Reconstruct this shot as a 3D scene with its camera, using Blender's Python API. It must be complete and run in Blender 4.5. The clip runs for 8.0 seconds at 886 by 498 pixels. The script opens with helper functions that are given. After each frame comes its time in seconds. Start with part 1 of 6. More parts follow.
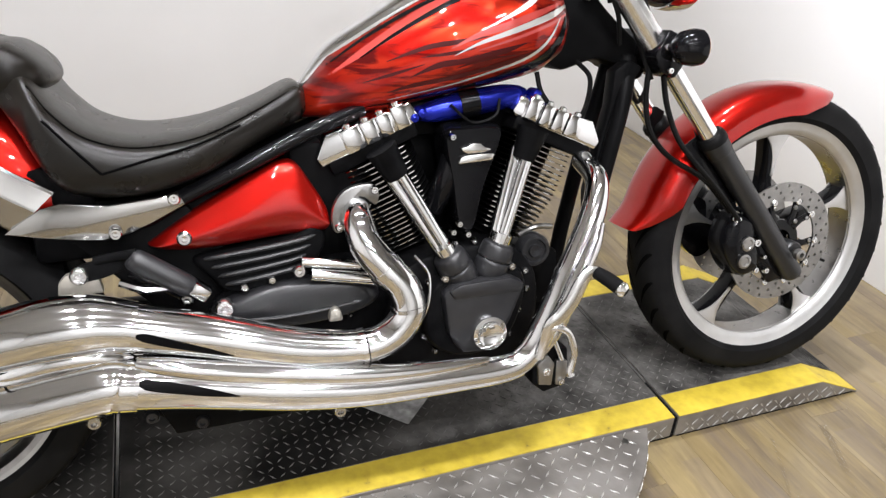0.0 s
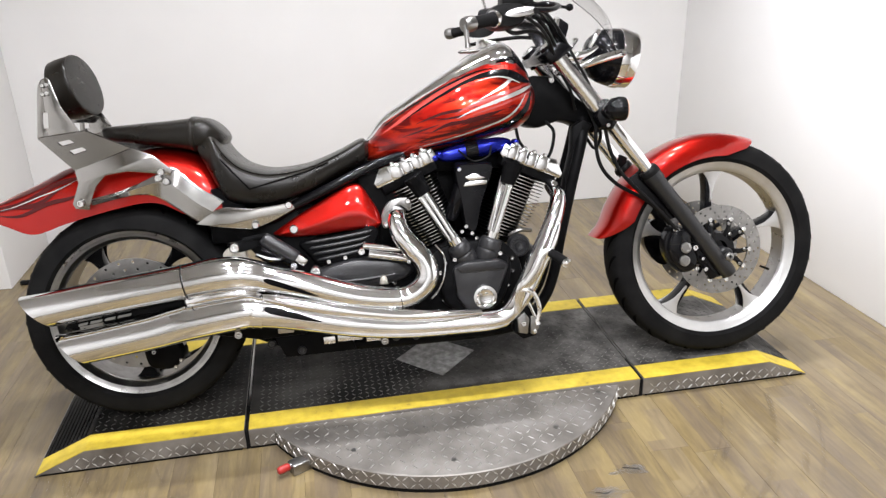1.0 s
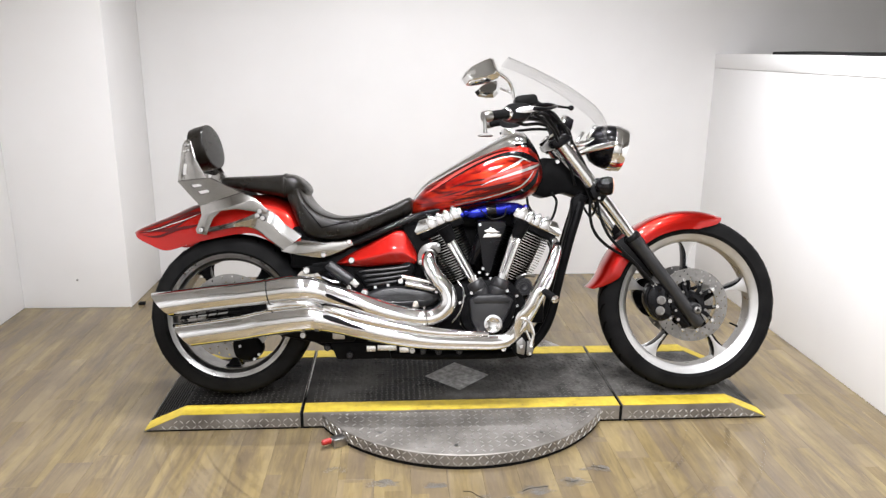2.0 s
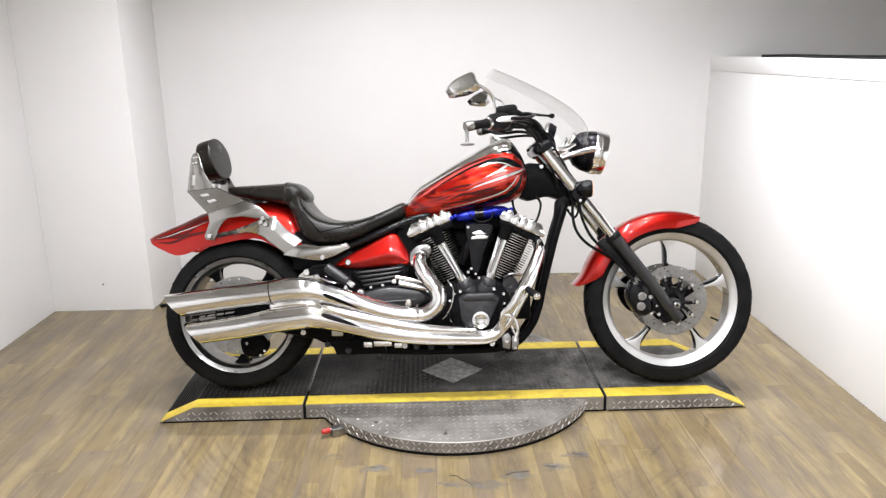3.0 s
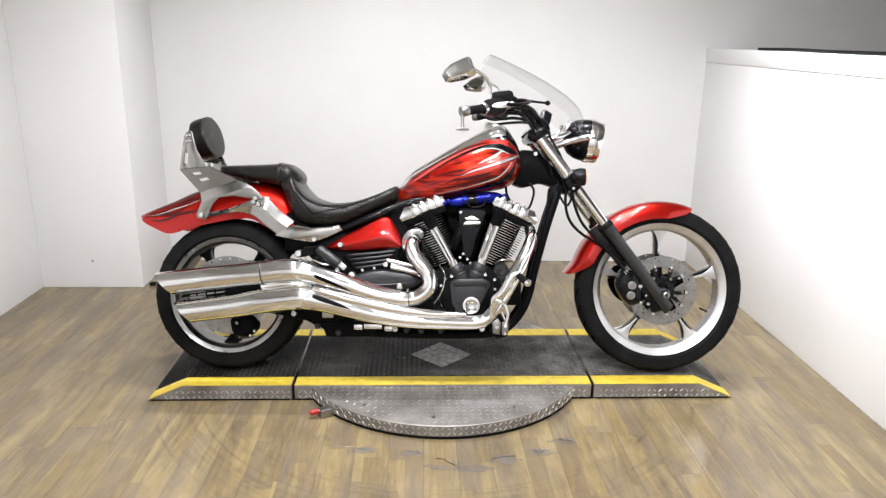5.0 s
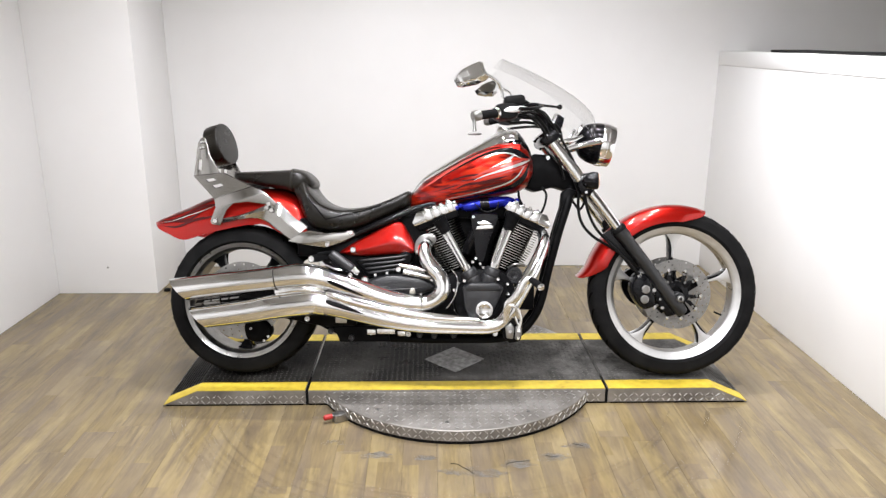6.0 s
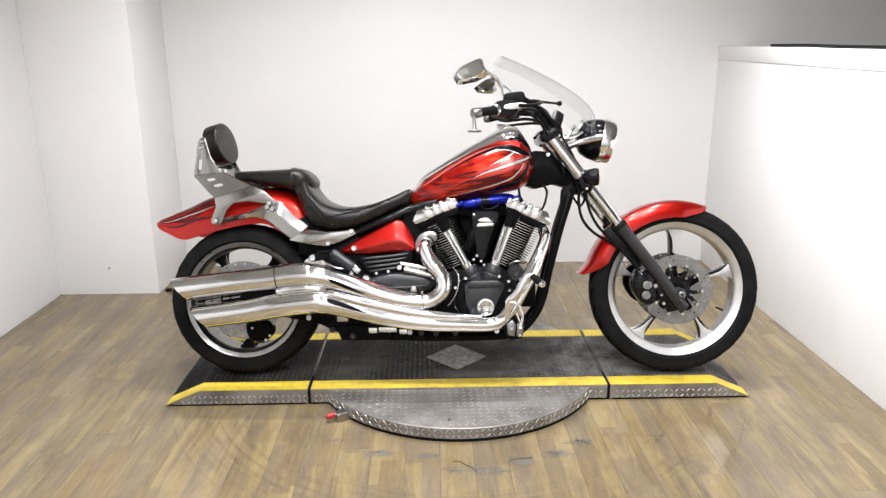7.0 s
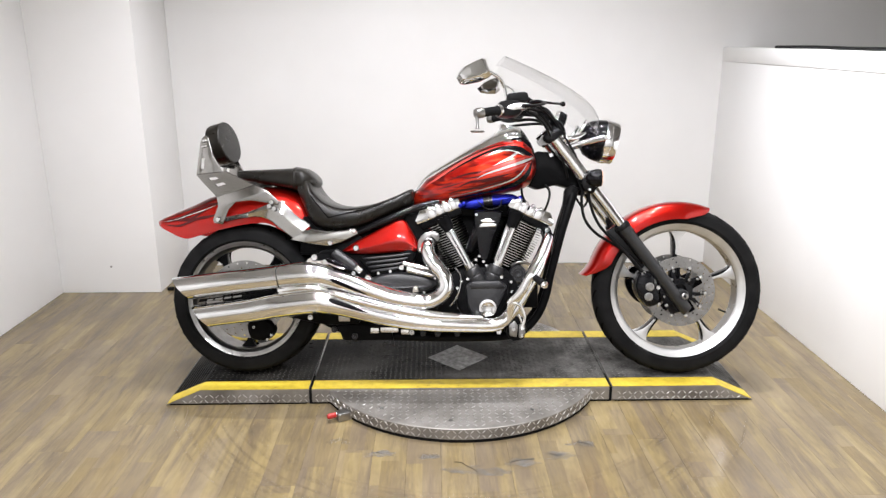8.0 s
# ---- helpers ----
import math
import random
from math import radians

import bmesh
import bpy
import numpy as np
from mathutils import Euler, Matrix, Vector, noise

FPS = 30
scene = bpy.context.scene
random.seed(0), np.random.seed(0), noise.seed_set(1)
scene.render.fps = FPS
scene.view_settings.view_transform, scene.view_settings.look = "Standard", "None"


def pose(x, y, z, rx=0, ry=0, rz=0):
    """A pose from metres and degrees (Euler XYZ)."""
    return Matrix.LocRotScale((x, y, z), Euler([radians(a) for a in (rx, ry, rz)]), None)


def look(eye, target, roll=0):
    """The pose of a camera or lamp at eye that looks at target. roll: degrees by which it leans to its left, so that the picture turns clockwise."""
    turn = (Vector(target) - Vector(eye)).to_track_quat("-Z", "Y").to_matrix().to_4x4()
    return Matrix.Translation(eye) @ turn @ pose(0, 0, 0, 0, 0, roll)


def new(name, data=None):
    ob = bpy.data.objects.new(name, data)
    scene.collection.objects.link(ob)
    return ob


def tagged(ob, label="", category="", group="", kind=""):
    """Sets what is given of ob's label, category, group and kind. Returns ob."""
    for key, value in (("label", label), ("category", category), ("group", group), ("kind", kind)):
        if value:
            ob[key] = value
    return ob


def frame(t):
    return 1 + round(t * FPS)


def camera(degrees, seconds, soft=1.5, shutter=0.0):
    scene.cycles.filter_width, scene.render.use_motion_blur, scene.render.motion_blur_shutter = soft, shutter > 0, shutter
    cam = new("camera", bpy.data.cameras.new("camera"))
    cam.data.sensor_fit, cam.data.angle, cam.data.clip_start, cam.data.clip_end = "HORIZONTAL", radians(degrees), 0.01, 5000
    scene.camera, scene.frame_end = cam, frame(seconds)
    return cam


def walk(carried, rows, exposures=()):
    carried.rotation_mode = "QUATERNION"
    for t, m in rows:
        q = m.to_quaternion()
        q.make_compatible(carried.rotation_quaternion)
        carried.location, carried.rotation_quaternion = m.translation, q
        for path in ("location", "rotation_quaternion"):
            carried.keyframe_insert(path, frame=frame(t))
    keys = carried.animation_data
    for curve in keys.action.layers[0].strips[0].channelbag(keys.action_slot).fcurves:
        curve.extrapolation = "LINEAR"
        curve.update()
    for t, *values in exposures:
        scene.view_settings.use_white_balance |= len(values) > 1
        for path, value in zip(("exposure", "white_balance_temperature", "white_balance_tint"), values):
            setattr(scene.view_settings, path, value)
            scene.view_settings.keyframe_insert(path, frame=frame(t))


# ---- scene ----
cam = camera(61.9, 8.0, soft=1.36)
# seconds, eye (m), yaw, pitch, roll (degrees)
ROWS = [
    (0.0, 0.468, -1.318, 1.252, -21.87, -29.90, 3.55),
    (0.1, 0.482, -1.401, 1.267, -19.90, -30.55, 2.02),
    (0.2, 0.488, -1.494, 1.274, -18.80, -28.52, 1.80),
    (0.3, 0.488, -1.593, 1.279, -17.35, -27.46, 0.23),
    (0.4, 0.485, -1.693, 1.283, -17.85, -26.74, -0.73),
    (0.5, 0.478, -1.790, 1.287, -18.38, -26.35, -0.77),
    (0.6, 0.474, -1.877, 1.301, -16.59, -26.08, -1.18),
    (0.7, 0.479, -1.957, 1.318, -14.25, -25.12, -1.82),
    (0.8, 0.492, -2.033, 1.337, -12.64, -24.26, -1.88),
    (0.9, 0.507, -2.103, 1.346, -11.75, -22.88, -1.12),
    (1.0, 0.528, -2.170, 1.350, -10.25, -22.10, -1.53),
    (1.1, 0.564, -2.245, 1.360, -9.45, -20.32, -1.11),
    (1.2, 0.600, -2.318, 1.371, -7.82, -20.37, -0.30),
    (1.3, 0.620, -2.392, 1.380, -6.93, -19.25, 0.33),
    (1.4, 0.621, -2.466, 1.384, -5.08, -18.20, 0.29),
    (1.5, 0.610, -2.541, 1.387, -3.59, -17.10, 0.89),
    (1.6, 0.598, -2.612, 1.387, -3.51, -16.44, 0.45),
    (1.7, 0.589, -2.683, 1.387, -4.41, -15.63, 1.05),
    (2.8, 0.774, -3.032, 1.446, -1.92, -14.92, -1.40),
    (2.9, 0.774, -3.036, 1.446, -1.83, -14.98, -1.01),
    (3.0, 0.773, -3.040, 1.446, -1.48, -15.05, -0.87),
    (3.1, 0.772, -3.042, 1.446, -0.78, -15.02, -1.17),
    (3.2, 0.771, -3.044, 1.445, -0.28, -15.24, -1.19),
    (3.3, 0.769, -3.045, 1.444, -0.21, -15.33, -0.83),
    (3.4, 0.768, -3.045, 1.443, -0.64, -15.34, -0.66),
    (3.5, 0.767, -3.045, 1.442, -0.77, -15.52, -0.63),
    (3.6, 0.766, -3.044, 1.442, -1.10, -15.68, -0.24),
    (3.7, 0.766, -3.044, 1.441, -1.35, -15.77, 0.18),
    (3.8, 0.765, -3.043, 1.441, -1.57, -15.74, 0.59),
    (3.9, 0.765, -3.043, 1.440, -1.71, -15.42, 0.71),
    (4.0, 0.765, -3.043, 1.441, -1.61, -15.37, 0.84),
    (4.1, 0.765, -3.043, 1.441, -1.66, -15.53, 0.97),
    (4.2, 0.765, -3.043, 1.441, -1.67, -15.85, 0.58),
    (4.3, 0.766, -3.043, 1.441, -1.97, -16.27, 0.84),
    (4.4, 0.766, -3.043, 1.441, -2.26, -16.32, 0.86),
    (4.5, 0.767, -3.043, 1.442, -2.35, -16.08, 0.43),
    (4.6, 0.767, -3.044, 1.442, -2.36, -15.94, 0.68),
    (4.7, 0.767, -3.044, 1.442, -2.31, -16.06, 0.80),
    (5.8, 0.764, -3.044, 1.441, -1.61, -16.20, 0.16),
    (5.9, 0.764, -3.045, 1.441, -1.43, -15.88, 0.13),
    (6.0, 0.764, -3.046, 1.441, -1.26, -15.76, 0.19),
    (6.1, 0.764, -3.046, 1.441, -1.06, -15.62, 0.30),
    (6.2, 0.763, -3.047, 1.441, -0.87, -15.60, 0.03),
    (6.3, 0.763, -3.047, 1.441, -0.70, -15.86, -0.10),
    (6.4, 0.763, -3.047, 1.441, -0.61, -16.02, 0.05),
    (6.5, 0.763, -3.047, 1.441, -0.68, -16.15, -0.12),
    (6.6, 0.764, -3.046, 1.440, -0.85, -16.19, -0.37),
    (6.7, 0.764, -3.046, 1.440, -1.10, -16.26, -0.30),
    (6.8, 0.765, -3.045, 1.440, -1.21, -16.09, -0.36),
    (6.9, 0.765, -3.045, 1.440, -1.19, -16.02, -0.35),
    (7.0, 0.765, -3.044, 1.440, -1.17, -15.93, -0.36),
    (7.1, 0.765, -3.044, 1.440, -1.18, -15.95, -0.38),
    (7.2, 0.766, -3.044, 1.440, -1.15, -15.96, -0.45),
    (7.3, 0.766, -3.043, 1.439, -1.22, -16.01, -0.36),
    (7.4, 0.766, -3.043, 1.439, -1.24, -16.02, -0.29),
    (7.5, 0.766, -3.043, 1.439, -1.27, -16.02, -0.33),
    (7.6, 0.766, -3.042, 1.439, -1.23, -16.06, -0.21),
    (7.7, 0.766, -3.041, 1.439, -1.18, -16.04, -0.15),
    (7.8, 0.765, -3.040, 1.439, -1.11, -15.90, -0.19),
    (7.9, 0.765, -3.039, 1.439, -1.08, -15.86, -0.12),
    (8.0, 0.765, -3.038, 1.439, -0.99, -15.92, -0.09),
]
walk(cam, [(t, pose(x, y, z, 0, 0, yaw) @ pose(0, 0, 0, 90 + pitch) @ pose(0, 0, 0, 0, 0, roll))
           for t, x, y, z, yaw, pitch, roll in ROWS], exposures=[(0.0, -0.19), (0.8, -0.12), (1.6, -0.02), (3.0, 0.0), (8.0, 0.0)])

# ---- light ----
world = bpy.data.worlds.new("world")
scene.world = world
world.use_nodes = True
world.node_tree.nodes["Background"].inputs[0].default_value = (0.9, 0.95, 1.0, 1)
world.node_tree.nodes["Background"].inputs[1].default_value = 0.05


def ceiling_lamp(name, x, y, z, sx, sy, watts, target=None, spread=150, color=(0.970, 0.968, 1.012)):
    data = bpy.data.lights.new(name, "AREA")
    data.shape, data.size, data.size_y = "RECTANGLE", sx, sy
    data.energy, data.spread, data.color = watts, radians(spread), color
    ob = new(name, data)
    ob.matrix_world = look((x, y, z), target or (x, y + 0.001, 0))
    return ob


for lx in (0.15, 0.90, 1.65):
    for ly, watts, cone in ((0.15, 16, 128), (-1.15, 25.5, 150), (-2.40, 22, 160), (-3.60, 29, 165)):
        ceiling_lamp("ceiling_spot", lx, ly, 2.98, 0.13, 0.13, watts * (0.86 if lx > 1.5 else 1.0), spread=cone - (10 if lx < 0.5 else 0))
# added lamp without a known fixture, aimed to brighten the partition
ceiling_lamp("ceiling_spot", 1.80, 0.20, 2.70, 0.12, 0.12, 7.5, target=(2.58, 0.26, 0.88), spread=70)

# ---- materials ----


def material(name, color=(0.8, 0.8, 0.8), rough=0.5, metal=0.0, coat=0.0, spec=0.5):
    m = bpy.data.materials.new(name)
    m.use_nodes = True
    b = m.node_tree.nodes["Principled BSDF"]
    b.inputs["Base Color"].default_value = (*color, 1)
    b.inputs["Roughness"].default_value = rough
    b.inputs["Metallic"].default_value = metal
    b.inputs["Coat Weight"].default_value = coat
    b.inputs["Coat Roughness"].default_value = 0.04
    b.inputs["Specular IOR Level"].default_value = spec
    return m


def node(m, kind, **values):
    n = m.node_tree.nodes.new(kind)
    for key, value in values.items():
        if key in n.inputs:
            n.inputs[key].default_value = value
    return n


def link(m, a, b):
    m.node_tree.links.new(a, b)


def bsdf(m):
    return m.node_tree.nodes["Principled BSDF"]


def coords(m, scale=(1, 1, 1), rot=(0, 0, 0)):
    t = node(m, "ShaderNodeTexCoord")
    mp = node(m, "ShaderNodeMapping")
    mp.inputs["Scale"].default_value = scale
    mp.inputs["Rotation"].default_value = rot
    link(m, t.outputs["Object"], mp.inputs["Vector"])
    return mp.outputs["Vector"]


def noise_fac(m, vec, scale, detail=4.0, rough=0.55, distort=0.0):
    n = node(m, "ShaderNodeTexNoise")
    n.inputs["Scale"].default_value = scale
    n.inputs["Detail"].default_value = detail
    n.inputs["Roughness"].default_value = rough
    n.inputs["Distortion"].default_value = distort
    link(m, vec, n.inputs["Vector"])
    return n.outputs["Fac"]


def ramp(m, fac, stops):
    r = node(m, "ShaderNodeValToRGB")
    e = r.color_ramp.elements
    e[0].position, e[0].color = stops[0][0], (*stops[0][1], 1)
    e[1].position, e[1].color = stops[-1][0], (*stops[-1][1], 1)
    for p, c in stops[1:-1]:
        q = e.new(p)
        q.color = (*c, 1)
    link(m, fac, r.inputs["Fac"])
    return r.outputs["Color"]


def mix(m, fac, a, b, mode="MIX"):
    n = node(m, "ShaderNodeMix")
    n.data_type, n.blend_type = "RGBA", mode
    for sock, v in ((n.inputs[0], fac), (n.inputs[6], a), (n.inputs[7], b)):
        if isinstance(v, (int, float)):
            sock.default_value = v
        elif isinstance(v, tuple):
            sock.default_value = (*v, 1)
        else:
            link(m, v, sock)
    return n.outputs[2]


def bump(m, fac, strength, dist=0.002):
    n = node(m, "ShaderNodeBump")
    n.inputs["Strength"].default_value = strength
    n.inputs["Distance"].default_value = dist
    link(m, fac, n.inputs["Height"])
    link(m, n.outputs["Normal"], bsdf(m).inputs["Normal"])


def vary(m, stops, scale, detail=4.0, stretch=(1, 1, 1), relief=0.0, fine=60.0, rough=None):
    """Colour variation, fine relief and uneven gloss on a plain material."""
    v = coords(m, stretch)
    f = noise_fac(m, v, scale, detail)
    link(m, ramp(m, f, stops), bsdf(m).inputs["Base Color"])
    if relief:
        bump(m, noise_fac(m, coords(m), fine, 3.0), relief)
    if rough:
        r = node(m, "ShaderNodeMapRange")
        r.inputs["To Min"].default_value, r.inputs["To Max"].default_value = rough
        link(m, noise_fac(m, v, scale * 2.3, 3.0), r.inputs["Value"])
        link(m, r.outputs["Result"], bsdf(m).inputs["Roughness"])
    return m


WALL = vary(material("white wall paint", (0.8, 0.8, 0.78), 0.6), [(0.3, (0.80, 0.795, 0.785)), (0.7, (0.85, 0.845, 0.84))], 1.2, relief=0.05, fine=180)
CEIL = vary(material("grey ceiling paint", (0.4, 0.4, 0.4), 0.8), [(0.3, (0.50, 0.50, 0.495)), (0.7, (0.57, 0.57, 0.565))], 2.0)
SHOWROOM = vary(material("pale showroom wall", (0.1, 0.1, 0.1), 0.7), [(0.3, (0.70, 0.70, 0.69)), (0.7, (0.76, 0.76, 0.75))], 1.1)
GREYWALL = vary(material("grey wall paint", (0.5, 0.49, 0.47), 0.7), [(0.3, (0.40, 0.39, 0.37)), (0.7, (0.46, 0.45, 0.43))], 1.5)
CHROME = vary(material("polished chrome", (0.76, 0.77, 0.78), 0.05, 1.0), [(0.3, (0.78, 0.785, 0.79)), (0.7, (0.85, 0.855, 0.86))], 9, rough=(0.03, 0.10))
BRUSHED = vary(material("brushed chrome plate", (0.75, 0.74, 0.71), 0.2, 1.0), [(0.3, (0.46, 0.455, 0.44)), (0.7, (0.56, 0.555, 0.54))], 6, rough=(0.05, 0.14))
# sissy bar chrome, its colour darkened for the dark surroundings it reflects
DARKPLATE = vary(material("darkened brushed chrome plate", (0.4, 0.39, 0.37), 0.2, 1.0), [(0.3, (0.31, 0.30, 0.288)), (0.7, (0.40, 0.39, 0.375))], 7, rough=(0.10, 0.22))
POLISHED = vary(material("polished aluminium", (0.8, 0.8, 0.79), 0.22, 1.0), [(0.3, (0.74, 0.74, 0.73)), (0.7, (0.86, 0.86, 0.85))], 14, rough=(0.14, 0.32))
STEEL = vary(material("brake disc steel", (0.6, 0.59, 0.57), 0.3, 1.0), [(0.3, (0.24, 0.236, 0.228)), (0.7, (0.36, 0.355, 0.346))], 25, rough=(0.25, 0.4))
CREAM = vary(material("raw aluminium casting", (0.75, 0.71, 0.62), 0.35, 0.7), [(0.3, (0.42, 0.395, 0.34)), (0.7, (0.56, 0.53, 0.47))], 30, relief=0.1, fine=300)
BLACK = vary(material("gloss black enamel", (0.010, 0.010, 0.011), 0.12, 0, 0.06, 0.16), [(0.3, (0.003, 0.003, 0.0035)), (0.7, (0.006, 0.006, 0.007))], 8, rough=(0.08, 0.2))
SATIN = vary(material("satin black coating", (0.02, 0.02, 0.021), 0.38), [(0.3, (0.002, 0.002, 0.0022)), (0.7, (0.005, 0.005, 0.0053))], 18, relief=0.08, fine=500, rough=(0.3, 0.48))
ENGINE = vary(material("wrinkle black engine paint", (0.022, 0.022, 0.024), 0.42), [(0.3, (0.0022, 0.0022, 0.0025)), (0.7, (0.006, 0.006, 0.0064))], 20, relief=0.15, fine=700, rough=(0.32, 0.5))
CHARCOAL = vary(material("charcoal engine paint", (0.03, 0.03, 0.032), 0.32), [(0.3, (0.010, 0.010, 0.011)), (0.7, (0.018, 0.018, 0.0195))], 20, relief=0.1, fine=700, rough=(0.25, 0.4))
SLIDER = vary(material("satin graphite coating", (0.03, 0.03, 0.032), 0.35), [(0.3, (0.008, 0.0083, 0.009)), (0.7, (0.014, 0.0143, 0.015))], 18, relief=0.05, fine=500, rough=(0.3, 0.45))
PLASTIC = vary(material("black plastic", (0.018, 0.018, 0.018), 0.35), [(0.3, (0.005, 0.005, 0.005)), (0.7, (0.010, 0.010, 0.010))], 25, relief=0.05, fine=600)
RUBBER = vary(material("tyre rubber", (0.02, 0.02, 0.02), 0.6), [(0.3, (0.0065, 0.0065, 0.0068)), (0.7, (0.013, 0.0128, 0.0128))], 12, relief=0.15, fine=260, rough=(0.5, 0.72))
GROOVE = material("tyre groove", (0.002, 0.002, 0.002), 0.9, 0, 0, 0.02)
LEATHER = vary(material("black vinyl leather", (0.02, 0.02, 0.02), 0.42, spec=0.36), [(0.3, (0.0052, 0.0045, 0.0036)), (0.7, (0.0105, 0.0090, 0.0070))], 10, relief=0.18, fine=420, rough=(0.22, 0.36))
BLUE = vary(material("blue anodised metal", (0.02, 0.03, 0.55), 0.2, 0.7), [(0.3, (0.006, 0.011, 0.22)), (0.7, (0.015, 0.028, 0.42))], 14, rough=(0.15, 0.3))
REDPLASTIC = material("red plastic", (0.32, 0.015, 0.012), 0.45)
AMBER = material("pale amber lens", (0.80, 0.52, 0.36), 0.12)
YELLOW = vary(material("yellow floor tape", (0.72, 0.55, 0.02), 0.5), [(0.24, (0.12, 0.09, 0.03)), (0.34, (0.42, 0.31, 0.030)), (0.56, (0.52, 0.39, 0.036)), (0.8, (0.58, 0.45, 0.060))], 30, 10, relief=0.1, fine=120)
def mat_material():
    """Black tread coating, near black towards the rear, a mottled grey over the front half of the platform."""
    m = material("black tread coating", (0.03, 0.03, 0.03), 0.4, spec=0.7)
    rear_tone = ramp(m, noise_fac(m, coords(m), 3.2, 10), [(0.38, (0.0035, 0.0035, 0.0035)), (0.50, (0.011, 0.0104, 0.0097)), (0.61, (0.034, 0.032, 0.029)), (0.72, (0.064, 0.061, 0.056))])
    # lighter mottled tone, mixed in towards the front
    worn = ramp(m, noise_fac(m, coords(m), 11, 10, 0.68), [(0.34, (0.028, 0.027, 0.0255)), (0.50, (0.078, 0.075, 0.070)), (0.66, (0.140, 0.135, 0.127))])
    sep = node(m, "ShaderNodeSeparateXYZ")
    geo = node(m, "ShaderNodeNewGeometry")
    link(m, geo.outputs["Position"], sep.inputs[0])
    off = node(m, "ShaderNodeMath")
    off.operation = "MULTIPLY_ADD"
    off.inputs[1].default_value = 1.5
    link(m, noise_fac(m, geo.outputs["Position"], 3.0, 8, 0.65), off.inputs[0])
    link(m, sep.outputs["X"], off.inputs[2])
    reach = node(m, "ShaderNodeMapRange")
    reach.inputs["From Min"].default_value, reach.inputs["From Max"].default_value = 1.62, 2.12
    link(m, off.outputs[0], reach.inputs["Value"])
    link(m, mix(m, reach.outputs["Result"], rear_tone, worn), bsdf(m).inputs["Base Color"])
    bump(m, noise_fac(m, coords(m), 300, 3.0), 0.12)
    r = node(m, "ShaderNodeMapRange")
    r.inputs["To Min"].default_value, r.inputs["To Max"].default_value = 0.18, 0.42
    link(m, noise_fac(m, coords(m), 7, 3.0), r.inputs["Value"])
    link(m, r.outputs["Result"], bsdf(m).inputs["Roughness"])
    return m


MAT = mat_material()
PLATE = vary(material("worn diamond plate steel", (0.5, 0.49, 0.46), 0.4, 0.7), [(0.25, (0.115, 0.103, 0.092)), (0.5, (0.245, 0.230, 0.210)), (0.8, (0.42, 0.40, 0.38))], 6, 9, relief=0.12, fine=200, rough=(0.42, 0.66))
TREAD = vary(material("rubbed bright steel tread", (0.6, 0.59, 0.57), 0.28, 0.95), [(0.3, (0.42, 0.41, 0.39)), (0.7, (0.70, 0.69, 0.67))], 5, 5, rough=(0.30, 0.45))
MATTREAD = vary(material("worn black tread", (0.05, 0.05, 0.05), 0.35), [(0.36, (0.022, 0.0215, 0.021)), (0.50, (0.060, 0.057, 0.054)), (0.64, (0.19, 0.182, 0.17))], 2.2, 9, rough=(0.3, 0.5))
DARKGAP = material("dark rubber seam", (0.008, 0.008, 0.008), 0.8, spec=0.04)
GLASS = material("clear acrylic", (0.93, 0.93, 0.93), 0.03)
bsdf(GLASS).inputs["Transmission Weight"].default_value = 1.0
bsdf(GLASS).inputs["IOR"].default_value = 1.13
LENS = material("headlight glass", (0.85, 0.87, 0.9), 0.05)
bsdf(LENS).inputs["Transmission Weight"].default_value = 0.7
# darker copy of the rim metal; the rear recess's shade is in its colour
GREYFACE = vary(material("darkened grey rim metal", (0.5, 0.5, 0.49), 0.3, 1.0), [(0.3, (0.32, 0.315, 0.305)), (0.7, (0.42, 0.415, 0.405))], 12, rough=(0.22, 0.36))
RIMFACE = vary(material("machined aluminium rim", (0.7, 0.7, 0.69), 0.36, 1.0), [(0.3, (0.54, 0.54, 0.535)), (0.7, (0.66, 0.66, 0.655))], 14, rough=(0.32, 0.46))
MIRROR = material("mirror glass", (0.8, 0.8, 0.8), 0.02, 1.0)


def red_paint(name, flames):
    m = material(name, (0.55, 0.02, 0.012), 0.30, 0.78, 1.0)
    bsdf(m).inputs["Coat IOR"].default_value = 1.42
    bsdf(m).inputs["Coat Roughness"].default_value = 0.015
    bsdf(m).inputs["Specular IOR Level"].default_value = 0.1
    v = coords(m)
    col = ramp(m, noise_fac(m, v, 5, 3), [(0.3, (0.31, 0.005, 0.003)), (0.7, (0.39, 0.008, 0.004))])
    if flames:
        # streaks of dark ghost flame drawn out along the tank
        s = coords(m, (7, 1, 34), (0, radians(26), 0))
        lick = ramp(m, noise_fac(m, s, 1.0, 4.0, 0.55, 1.4), [(0.50, (0, 0, 0)), (0.60, (1, 1, 1))])
        hot = ramp(m, noise_fac(m, coords(m, (5, 1, 16), (0, radians(26), 0)), 1.0, 2.0, 0.5, 0.8), [(0.42, (0, 0, 0)), (0.6, (1, 1, 1))])
        body = mix(m, hot, col, (0.58, 0.030, 0.010))
        col = mix(m, lick, body, (0.14, 0.006, 0.006))
    flake = noise_fac(m, v, 900, 1)
    bump(m, flake, 0.02, 0.001)
    link(m, col, bsdf(m).inputs["Base Color"])
    return m


for dark, gloss in ((SATIN, 0.045), (ENGINE, 0.045), (PLASTIC, 0.06), (RUBBER, 0.03), (LEATHER, 0.26), (MAT, 0.03), (MATTREAD, 0.15)):
    bsdf(dark).inputs["Specular IOR Level"].default_value = gloss


